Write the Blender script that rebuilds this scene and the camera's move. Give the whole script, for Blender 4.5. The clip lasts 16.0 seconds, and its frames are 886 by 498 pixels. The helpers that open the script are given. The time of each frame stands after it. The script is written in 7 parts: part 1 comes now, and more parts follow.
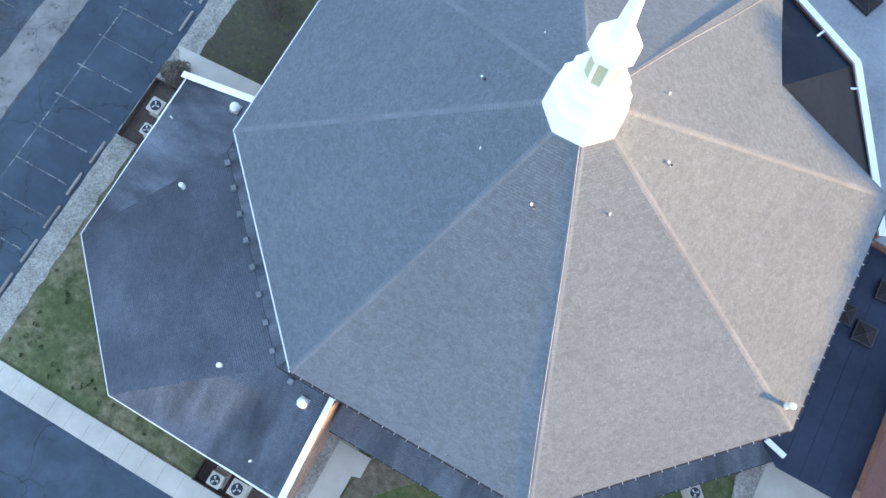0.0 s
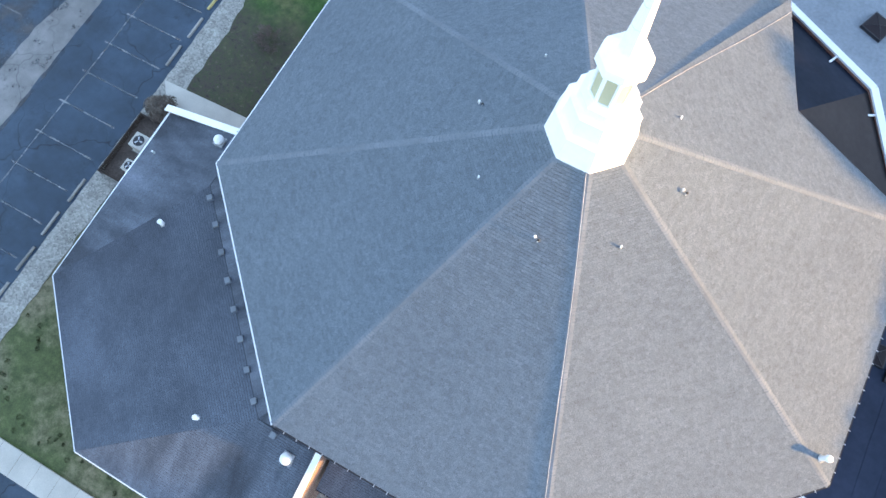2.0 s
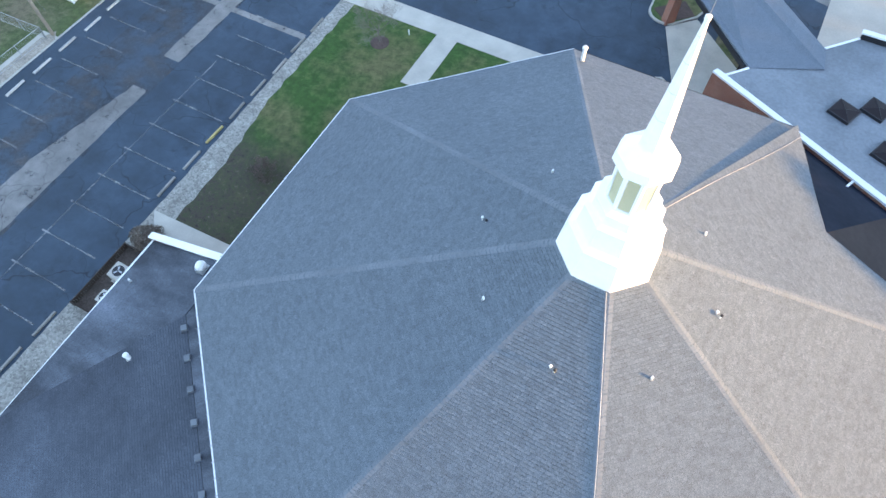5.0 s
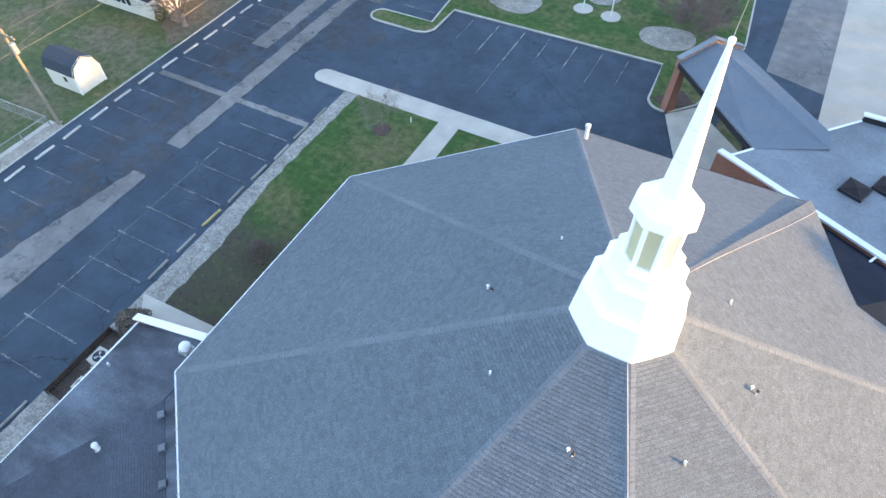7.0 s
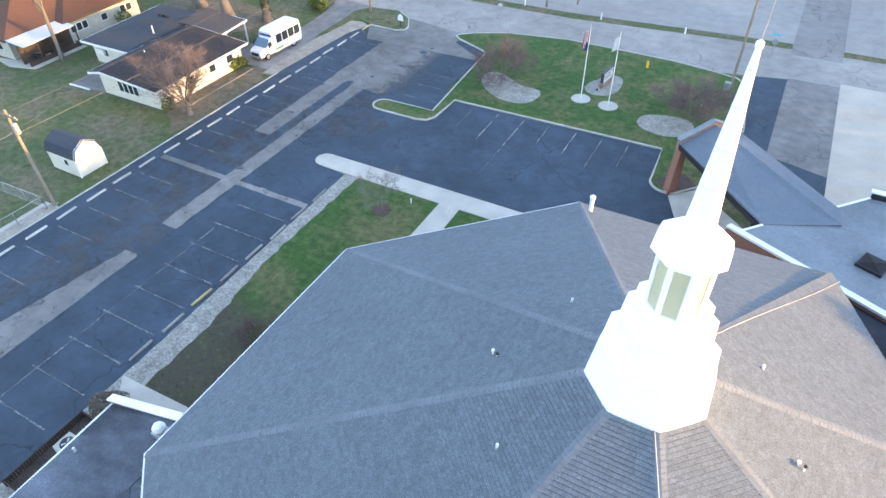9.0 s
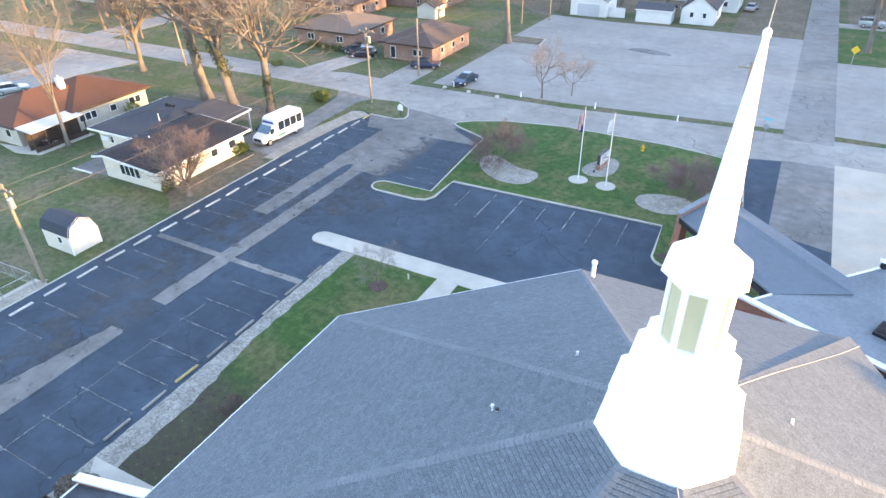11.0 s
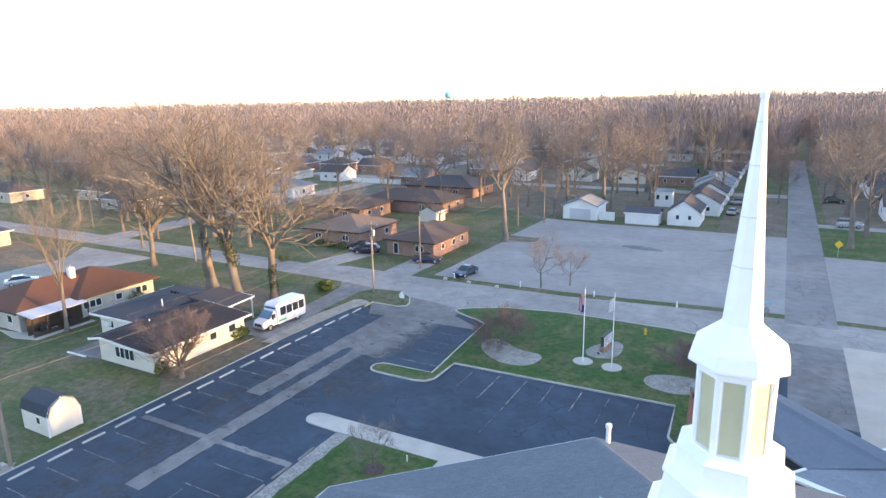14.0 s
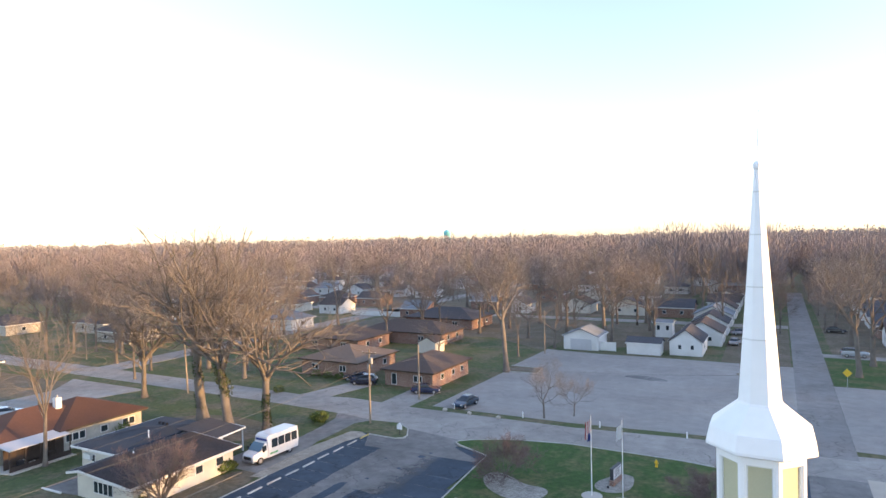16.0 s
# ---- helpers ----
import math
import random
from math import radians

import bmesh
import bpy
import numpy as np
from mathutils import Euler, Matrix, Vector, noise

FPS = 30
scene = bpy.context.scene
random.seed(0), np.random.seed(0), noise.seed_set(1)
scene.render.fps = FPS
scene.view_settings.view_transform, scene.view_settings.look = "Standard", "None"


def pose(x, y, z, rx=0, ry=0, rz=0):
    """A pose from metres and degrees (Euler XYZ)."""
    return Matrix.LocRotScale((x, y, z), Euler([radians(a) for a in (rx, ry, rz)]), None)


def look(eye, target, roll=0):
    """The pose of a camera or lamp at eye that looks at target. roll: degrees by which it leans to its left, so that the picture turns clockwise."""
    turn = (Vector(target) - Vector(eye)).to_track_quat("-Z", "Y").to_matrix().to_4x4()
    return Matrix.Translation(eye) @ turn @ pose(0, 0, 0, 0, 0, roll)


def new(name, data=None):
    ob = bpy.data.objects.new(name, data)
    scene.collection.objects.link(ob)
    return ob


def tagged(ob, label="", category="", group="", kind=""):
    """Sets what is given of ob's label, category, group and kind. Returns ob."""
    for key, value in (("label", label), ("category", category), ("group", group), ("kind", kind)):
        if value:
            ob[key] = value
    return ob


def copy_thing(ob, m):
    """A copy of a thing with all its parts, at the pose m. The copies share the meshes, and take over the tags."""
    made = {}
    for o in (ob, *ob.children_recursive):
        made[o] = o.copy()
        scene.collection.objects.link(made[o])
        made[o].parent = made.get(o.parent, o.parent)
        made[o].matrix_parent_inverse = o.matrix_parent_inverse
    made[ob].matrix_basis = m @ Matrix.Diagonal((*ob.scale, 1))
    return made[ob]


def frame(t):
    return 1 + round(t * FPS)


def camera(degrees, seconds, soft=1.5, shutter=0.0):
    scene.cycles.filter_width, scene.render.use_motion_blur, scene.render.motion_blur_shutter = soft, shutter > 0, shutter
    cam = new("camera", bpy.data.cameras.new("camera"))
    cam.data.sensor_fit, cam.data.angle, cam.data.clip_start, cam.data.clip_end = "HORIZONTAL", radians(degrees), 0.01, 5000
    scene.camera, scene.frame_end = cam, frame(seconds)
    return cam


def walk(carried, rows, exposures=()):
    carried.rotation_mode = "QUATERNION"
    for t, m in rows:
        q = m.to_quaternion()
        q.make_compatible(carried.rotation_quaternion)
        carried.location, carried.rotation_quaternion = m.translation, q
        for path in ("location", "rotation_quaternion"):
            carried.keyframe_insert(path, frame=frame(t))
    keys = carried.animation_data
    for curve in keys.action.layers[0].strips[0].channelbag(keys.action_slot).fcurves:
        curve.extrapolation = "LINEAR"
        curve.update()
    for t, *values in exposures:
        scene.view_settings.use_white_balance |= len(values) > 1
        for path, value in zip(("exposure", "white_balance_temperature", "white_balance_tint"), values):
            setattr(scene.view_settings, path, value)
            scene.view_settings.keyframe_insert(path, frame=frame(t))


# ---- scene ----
cam = camera(70.8, 16.0)
PATH = [
    (0, (0.479, -13.37, 40.736), (0.262, -13.013, 38.78), -2.4),
    (0.5, (0.52, -13.306, 40.045), (0.296, -12.937, 38.093), -2.7),
    (1, (0.576, -13.316, 39.416), (0.335, -12.912, 37.472), -2.4),
    (1.5, (0.54, -13.194, 38.839), (0.281, -12.754, 36.905), -2.2),
    (2, (0.481, -13.063, 38.247), (0.199, -12.586, 36.325), -2.2),
    (2.5, (0.381, -12.963, 37.678), (0.07, -12.428, 35.776), -1.9),
    (3, (0.344, -12.945, 37.126), (-0.004, -12.342, 35.251), -1.7),
    (3.5, (0.317, -12.847, 36.587), (-0.066, -12.182, 34.74), -1.8),
    (4, (0.289, -12.845, 36.032), (-0.128, -12.112, 34.218), -1.5),
    (6.5, (0.329, -12.879, 33.148), (-0.262, -11.836, 31.547), -1.3),
    (7, (0.309, -12.909, 32.613), (-0.312, -11.809, 31.062), -1.3),
    (7.5, (0.31, -12.887, 32.018), (-0.341, -11.733, 30.521), -1.2),
    (8, (0.271, -12.885, 31.415), (-0.407, -11.677, 29.973), -1.2),
    (8.5, (0.225, -12.89, 30.874), (-0.478, -11.631, 29.488), -1.1),
    (9, (0.23, -12.841, 30.247), (-0.501, -11.534, 28.922), -1.1),
    (11.5, (0.47, -12.804, 27.587), (-0.375, -11.285, 26.597), -1.2),
    (12, (0.506, -12.794, 27.097), (-0.365, -11.229, 26.207), -1.2),
    (12.5, (0.476, -12.846, 26.59), (-0.414, -11.237, 25.804), -1.1),
    (13, (0.46, -12.919, 26.137), (-0.449, -11.273, 25.455), -1.1),
    (13.5, (0.389, -12.993, 25.677), (-0.533, -11.314, 25.102), -1.1),
    (14, (0.421, -13.07, 25.27), (-0.514, -11.364, 24.803), -1.1),
    (14.5, (0.363, -13.131, 24.866), (-0.58, -11.403, 24.51), -1.1),
    (15, (0.4, -13.151, 24.492), (-0.549, -11.407, 24.247), -1.2),
    (15.5, (0.434, -13.131, 24.086), (-0.518, -11.378, 23.952), -1.2),
    (16, (0.356, -13.01, 24.028), (-0.595, -11.251, 23.992), -1.2),
]
walk(cam, [(t, look(eye, target, roll)) for t, eye, target, roll in PATH],
     [(0, 2.87, 5830, 13), (4, 2.86, 5830, 13), (8, 2.80, 5900, 15), (9, 2.96, 5980, 16), (11.5, 3.1, 6050, 18), (12.5, 2.86, 5960, 19), (14.5, 2.42, 5800, 20), (16, 2.12, 6000, 21)])

# ---- light ----
world = bpy.data.worlds.new("sky_world")
scene.world = world
world.use_nodes = True
wn = world.node_tree.nodes
sky = wn.new("ShaderNodeTexSky")
sky.sky_type, sky.sun_disc = "NISHITA", False
SUN_EL, SUN_AZ = radians(6.5), radians(7.0)      # azimuth measured from +x towards +y
sky.sun_elevation, sky.sun_rotation = SUN_EL, radians(90) - SUN_AZ
sky.air_density, sky.dust_density, sky.ozone_density = 1.0, 0.4, 1.8
wn["Background"].inputs["Strength"].default_value = 0.15
haze = wn.new("ShaderNodeHueSaturation")            # a thin pale haze over the whole sky
haze.inputs["Saturation"].default_value = 0.73
world.node_tree.links.new(sky.outputs[0], haze.inputs["Color"])
world.node_tree.links.new(haze.outputs[0], wn["Background"].inputs["Color"])

sun_data = bpy.data.lights.new("sun", "SUN")
sun_data.energy, sun_data.angle, sun_data.color = 2.3, radians(0.9), (1.0, 0.57, 0.17)
sun = new("sun", sun_data)
sun_dir = Vector((math.cos(SUN_EL) * math.cos(SUN_AZ), math.cos(SUN_EL) * math.sin(SUN_AZ), math.sin(SUN_EL)))
sun.matrix_world = look(sun_dir * 200, (0, 0, 0))


# ---- materials ----
def ramp(nt, fac, stops):
    n = nt.nodes.new("ShaderNodeValToRGB")
    n.color_ramp.elements[0].position, n.color_ramp.elements[0].color = stops[0][0], (*stops[0][1], 1)
    n.color_ramp.elements[1].position, n.color_ramp.elements[1].color = stops[-1][0], (*stops[-1][1], 1)
    for p, c in stops[1:-1]:
        e = n.color_ramp.elements.new(p)
        e.color = (*c, 1)
    nt.links.new(fac, n.inputs[0])
    return n.outputs[0]


def noise_node(nt, vec, scale, detail=4, rough=0.6):
    n = nt.nodes.new("ShaderNodeTexNoise")
    n.inputs["Scale"].default_value, n.inputs["Detail"].default_value, n.inputs["Roughness"].default_value = scale, detail, rough
    nt.links.new(vec, n.inputs["Vector"])
    return n.outputs["Fac"]


def mix(nt, fac, a, b, mode="MIX"):
    n = nt.nodes.new("ShaderNodeMix")
    n.data_type, n.blend_type = "RGBA", mode
    for sock, v in ((n.inputs[0], fac), (n.inputs[6], a), (n.inputs[7], b)):
        if isinstance(v, (int, float)):
            sock.default_value = v
        elif isinstance(v, tuple):
            sock.default_value = (*v, 1)
        else:
            nt.links.new(v, sock)
    return n.outputs[2]


def maths(nt, op, a, b=0.0):
    n = nt.nodes.new("ShaderNodeMath")
    n.operation = op
    for sock, v in ((n.inputs[0], a), (n.inputs[1], b)):
        if isinstance(v, (int, float)):
            sock.default_value = v
        else:
            nt.links.new(v, sock)
    return n.outputs[0]


def begin(name, rough=0.85, metal=0.0):
    m = bpy.data.materials.new(name)
    m.use_nodes = True
    nt = m.node_tree
    b = nt.nodes["Principled BSDF"]
    b.inputs["Roughness"].default_value, b.inputs["Metallic"].default_value = rough, metal
    pos = nt.nodes.new("ShaderNodeNewGeometry")
    return m, nt, b, pos.outputs["Position"], pos


def bump(nt, b, height, strength=0.3, dist=0.02):
    n = nt.nodes.new("ShaderNodeBump")
    n.inputs["Strength"].default_value, n.inputs["Distance"].default_value = strength, dist
    nt.links.new(height, n.inputs["Height"])
    nt.links.new(n.outputs[0], b.inputs["Normal"])


def surface(name, base, rough=0.85, metal=0.0, big=0.5, small=20.0, vary=0.25, relief=0.2, island=0.0, objrand=0.0, tint=None):
    """A plain surface with stains at a large scale, grain at a small one, and a fine relief."""
    m, nt, b, pos, geo = begin(name, rough, metal)
    n1, n2 = noise_node(nt, pos, big, 5), noise_node(nt, pos, small, 3)
    dark = tuple(c * (1 - vary) for c in base)
    light = tuple(min(1, c * (1 + vary * 0.7)) for c in base)
    if tint:
        light = tint
    c1 = ramp(nt, n1, [(0.3, dark), (0.7, light)])
    g = ramp(nt, n2, [(0.25, (1 - vary * 0.6,) * 3), (0.75, (1 + vary * 0.3,) * 3)])
    col = mix(nt, 1.0, c1, g, "MULTIPLY")
    if island:
        col = mix(nt, 1.0, col, ramp(nt, geo.outputs["Random Per Island"], [(0, (1 - island,) * 3), (1, (1 + island * 0.6,) * 3)]), "MULTIPLY")
    if objrand:
        oi = nt.nodes.new("ShaderNodeObjectInfo")
        col = mix(nt, 1.0, col, ramp(nt, oi.outputs["Random"], [(0, (1 - objrand,) * 3), (1, (1 + objrand * 0.6,) * 3)]), "MULTIPLY")
    nt.links.new(col, b.inputs["Base Color"])
    if relief:
        bump(nt, b, n2, relief, 0.02)
    return m


def asphalt(name, base, crack=0.5, light_crack=True, mottle=1.0, scuff=0.0):
    m, nt, b, pos, geo = begin(name, 0.82)
    big, mid, fine = noise_node(nt, pos, 0.09, 5), noise_node(nt, pos, 0.7, 5), noise_node(nt, pos, 45, 2)
    col = ramp(nt, big, [(0.32, tuple(c * (1 - 0.32 * mottle) for c in base)), (0.68, tuple(c * (1 + 0.35 * mottle) for c in base))])
    col = mix(nt, 1.0, col, ramp(nt, mid, [(0.3, (1 - 0.24 * mottle,) * 3), (0.7, (1 + 0.26 * mottle,) * 3)]), "MULTIPLY")
    col = mix(nt, 1.0, col, ramp(nt, fine, [(0.2, (0.8,) * 3), (0.8, (1.2,) * 3)]), "MULTIPLY")
    if scuff:      # sealcoat rubbed pale, and darker spills
        rubbed = ramp(nt, noise_node(nt, pos, 0.22, 9, 0.72), [(0.50, (0, 0, 0)), (0.66, (scuff,) * 3)])
        col = mix(nt, rubbed, col, tuple(c * 1.9 + 0.01 for c in base))
        spill = ramp(nt, noise_node(nt, pos, 0.5, 6, 0.7), [(0.60, (0, 0, 0)), (0.70, (0.6,) * 3)])
        col = mix(nt, spill, col, tuple(c * 0.45 for c in base))
    # wandering cracks
    wob = nt.nodes.new("ShaderNodeVectorMath")
    wob.operation = "ADD"
    nz = nt.nodes.new("ShaderNodeTexNoise")
    nz.inputs["Scale"].default_value = 0.6
    nt.links.new(pos, nz.inputs["Vector"])
    sc = nt.nodes.new("ShaderNodeVectorMath")
    sc.operation = "SCALE"
    sc.inputs["Scale"].default_value = 2.2
    nt.links.new(nz.outputs["Color"], sc.inputs[0])
    nt.links.new(pos, wob.inputs[0])
    nt.links.new(sc.outputs[0], wob.inputs[1])
    vo = nt.nodes.new("ShaderNodeTexVoronoi")
    vo.feature = "DISTANCE_TO_EDGE"
    vo.inputs["Scale"].default_value = 0.16
    nt.links.new(wob.outputs[0], vo.inputs["Vector"])
    line = ramp(nt, vo.outputs["Distance"], [(0.0, (1, 1, 1)), (0.011, (0, 0, 0))])
    here = ramp(nt, noise_node(nt, pos, 0.12, 3), [(0.42, (0, 0, 0)), (0.55, (crack,) * 3)])
    fac = mix(nt, 1.0, line, here, "MULTIPLY")
    # a finer web of cracks
    v2 = nt.nodes.new("ShaderNodeTexVoronoi")
    v2.feature = "DISTANCE_TO_EDGE"
    v2.inputs["Scale"].default_value = 0.47
    nt.links.new(wob.outputs[0], v2.inputs["Vector"])
    thin = ramp(nt, v2.outputs["Distance"], [(0.0, (1, 1, 1)), (0.016, (0, 0, 0))])
    there = ramp(nt, noise_node(nt, pos, 0.17, 4), [(0.5, (0, 0, 0)), (0.6, (crack * 0.8,) * 3)])
    fac = mix(nt, 1.0, fac, mix(nt, 1.0, thin, there, "MULTIPLY"), "LIGHTEN")
    edge = tuple(min(1, c * 2.4 + 0.02) for c in base) if light_crack else tuple(c * 0.35 for c in base)
    col = mix(nt, fac, col, edge)
    nt.links.new(col, b.inputs["Base Color"])
    bump(nt, b, fine, 0.25, 0.01)
    return m


def grass(name, green, dry, far=False):
    m, nt, b, pos, geo = begin(name, 0.95)
    n1, n2, n3 = noise_node(nt, pos, 0.2, 9, 0.68), noise_node(nt, pos, 1.6, 7, 0.7), noise_node(nt, pos, 14, 4, 0.75)
    col = mix(nt, ramp(nt, n1, [(0.45, (0, 0, 0)), (0.62, (1, 1, 1))]), green, dry)
    col = mix(nt, 1.0, col, ramp(nt, n2, [(0.3, (0.6,) * 3), (0.7, (1.3,) * 3)]), "MULTIPLY")
    col = mix(nt, 1.0, col, ramp(nt, n3, [(0.25, (0.6,) * 3), (0.75, (1.35,) * 3)]), "MULTIPLY")
    nt.links.new(col, b.inputs["Base Color"])
    bump(nt, b, n3, 0.6, 0.05)
    return m


def pebbles(name, base, scale=14.0):
    m, nt, b, pos, geo = begin(name, 0.9)
    vo = nt.nodes.new("ShaderNodeTexVoronoi")
    vo.inputs["Scale"].default_value = scale
    nt.links.new(pos, vo.inputs["Vector"])
    sep = nt.nodes.new("ShaderNodeSeparateColor")
    nt.links.new(vo.outputs["Color"], sep.inputs[0])
    col = ramp(nt, sep.outputs[0], [(0, tuple(c * 0.68 for c in base)), (0.5, base), (1, tuple(min(1, c * 1.28) for c in base))])
    col = mix(nt, 1.0, col, ramp(nt, noise_node(nt, pos, 0.8, 4), [(0.3, (0.75,) * 3), (0.7, (1.15,) * 3)]), "MULTIPLY")
    nt.links.new(col, b.inputs["Base Color"])
    bump(nt, b, vo.outputs["Distance"], 0.5, 0.03)
    return m


def brick(name, a, c, mortar):
    m, nt, b, pos, geo = begin(name, 0.9)
    tc = nt.nodes.new("ShaderNodeTexCoord")
    sep = nt.nodes.new("ShaderNodeSeparateXYZ")
    nt.links.new(pos, sep.inputs[0])
    nrm = nt.nodes.new("ShaderNodeSeparateXYZ")
    nt.links.new(geo.outputs["True Normal"], nrm.inputs[0])
    along = maths(nt, "SUBTRACT", maths(nt, "MULTIPLY", nrm.outputs[0], sep.outputs[1]), maths(nt, "MULTIPLY", nrm.outputs[1], sep.outputs[0]))
    comb = nt.nodes.new("ShaderNodeCombineXYZ")
    nt.links.new(along, comb.inputs[0])
    nt.links.new(sep.outputs[2], comb.inputs[1])
    br = nt.nodes.new("ShaderNodeTexBrick")
    br.inputs["Color1"].default_value, br.inputs["Color2"].default_value, br.inputs["Mortar"].default_value = (*a, 1), (*c, 1), (*mortar, 1)
    br.inputs["Scale"].default_value, br.inputs["Brick Width"].default_value, br.inputs["Row Height"].default_value = 1.0, 0.21, 0.075
    br.inputs["Mortar Size"].default_value = 0.006
    nt.links.new(comb.outputs[0], br.inputs["Vector"])
    col = mix(nt, 1.0, br.outputs["Color"], ramp(nt, noise_node(nt, pos, 0.6, 4), [(0.3, (0.8,) * 3), (0.7, (1.15,) * 3)]), "MULTIPLY")
    nt.links.new(col, b.inputs["Base Color"])
    bump(nt, b, br.outputs["Fac"], -0.3, 0.01)
    return m


def worn_paint(name, base, keep):
    m, nt, b, pos, geo = begin(name, 0.7)
    b.inputs["Base Color"].default_value = (*base, 1)
    n, m2 = noise_node(nt, pos, 9.0, 5, 0.75), noise_node(nt, pos, 0.8, 3)
    wear = ramp(nt, n, [(keep - 0.16, (0.28,) * 3), (keep + 0.14, (0.8,) * 3)])
    nt.links.new(mix(nt, 1.0, wear, ramp(nt, m2, [(0.35, (0.45,) * 3), (0.65, (1, 1, 1))]), "MULTIPLY"), b.inputs["Alpha"])
    return m


def glass(name, base=(0.03, 0.04, 0.05)):
    m, nt, b, pos, geo = begin(name, 0.08)
    b.inputs["Base Color"].default_value = (*base, 1)
    b.inputs["Specular IOR Level"].default_value = 0.6
    return m


def shingles(name, base, vary=0.35, streaks=False):
    m, nt, b, pos, geo = begin(name, 0.93)
    n1, n2, n3 = noise_node(nt, pos, 0.2, 5), noise_node(nt, pos, 2.2, 4, 0.7), noise_node(nt, pos, 22, 3, 0.75)
    oi = nt.nodes.new("ShaderNodeObjectInfo")
    pick = maths(nt, "FRACT", maths(nt, "ADD", geo.outputs["Random Per Island"], oi.outputs["Random"]))
    col = ramp(nt, pick, [(0, tuple(c * (1 - vary) for c in base)), (0.5, base), (1, tuple(c * (1 + vary * 0.8) for c in base))])
    col = mix(nt, 1.0, col, ramp(nt, n1, [(0.3, (0.93, 0.935, 0.945)), (0.7, (1.06, 1.055, 1.05))]), "MULTIPLY")
    col = mix(nt, 1.0, col, ramp(nt, n2, [(0.3, (0.93,) * 3), (0.7, (1.06,) * 3)]), "MULTIPLY")
    col = mix(nt, 1.0, col, ramp(nt, n3, [(0.32, (0.62,) * 3), (0.68, (1.30,) * 3)]), "MULTIPLY")
    if streaks:      # rain streaks running down each slope
        sep, nrm = nt.nodes.new("ShaderNodeSeparateXYZ"), nt.nodes.new("ShaderNodeSeparateXYZ")
        nt.links.new(pos, sep.inputs[0])
        nt.links.new(geo.outputs["True Normal"], nrm.inputs[0])
        along = maths(nt, "SUBTRACT", maths(nt, "MULTIPLY", nrm.outputs[0], sep.outputs[1]), maths(nt, "MULTIPLY", nrm.outputs[1], sep.outputs[0]))
        for k, (freq, down, stops) in enumerate(((1.7, 0.22, [(0.36, (0.50, 0.49, 0.50)), (0.5, (1, 1, 1)), (0.66, (1.5, 1.47, 1.47))]),
                                                 (6.5, 0.5, [(0.3, (0.8,) * 3), (0.7, (1.2,) * 3)]))):
            comb = nt.nodes.new("ShaderNodeCombineXYZ")
            nt.links.new(maths(nt, "MULTIPLY", along, freq), comb.inputs[0])
            nt.links.new(maths(nt, "MULTIPLY", sep.outputs[2], down), comb.inputs[1])
            nt.links.new(maths(nt, "MULTIPLY", nrm.outputs[0], 9.0), comb.inputs[2])
            col = mix(nt, 1.0, col, ramp(nt, noise_node(nt, comb.outputs[0], 1.0, 5, 0.6), stops), "MULTIPLY")
    nt.links.new(col, b.inputs["Base Color"])
    bump(nt, b, n3, 0.4, 0.01)
    return m


M_SHINGLE = shingles("grey_shingle", (0.149, 0.171, 0.191), 0.115)
M_SHINGLE_OLD = shingles("weathered_dark_shingle", (0.106, 0.120, 0.145), 0.08, True)
# deck colours dark enough to draw a shadow line under each course
M_DECK = surface("course_shadow_deck", (0.085, 0.093, 0.103), 0.95, vary=0.2)
M_SHADOW_DECK = surface("dark_shadow_deck", (0.035, 0.040, 0.048), 0.95, vary=0.2)
M_RIDGE = surface("ridge_shingle", (0.172, 0.191, 0.214), 0.93, vary=0.22, small=9)
M_WHITE = surface("white_painted_metal", (0.82, 0.83, 0.82), 0.45, vary=0.05, relief=0.05, small=6)
M_WHITE_STEEPLE = surface("white_fibreglass", (0.93, 0.93, 0.92), 0.4, vary=0.03, relief=0.03, small=4)
M_LOUVRE = surface("tan_screen", (0.54, 0.515, 0.34), 0.8, vary=0.12, small=40)
M_BRICK = brick("red_brick", (0.30, 0.115, 0.07), (0.22, 0.085, 0.055), (0.35, 0.30, 0.26))
M_BRICK_TAN = brick("orange_brick", (0.28, 0.165, 0.125), (0.22, 0.125, 0.095), (0.45, 0.38, 0.32))
M_MEMBRANE = surface("grey_roof_membrane", (0.22, 0.245, 0.27), 0.75, big=0.2, vary=0.3, small=5)
M_PORTICO = shingles("blue_grey_shingle", (0.145, 0.17, 0.20), 0.06)
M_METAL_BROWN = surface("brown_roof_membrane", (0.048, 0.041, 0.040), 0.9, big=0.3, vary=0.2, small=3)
# brown notch membrane again, with the north slope's shade in its colour
M_NOTCH_SHADE = surface("shaded_notch_membrane", (0.022, 0.027, 0.042), 0.92, big=0.25, vary=0.3, small=2.5)
M_LINKROOF = surface("navy_roof_membrane", (0.034, 0.042, 0.066), 0.9, big=0.25, vary=0.25, small=2.5)
M_CABLE = surface("pale_cable", (0.48, 0.46, 0.43), 0.6)
M_VENT = surface("grey_vent_paint", (0.20, 0.22, 0.24), 0.7)
M_MIDASPHALT = asphalt("weathered_asphalt", (0.155, 0.153, 0.147), 0.9)
M_PATCH = asphalt("patchy_pale_paving", (0.215, 0.205, 0.192), 0.7, False)
pn = M_PATCH.node_tree
pg = pn.nodes.new("ShaderNodeNewGeometry")
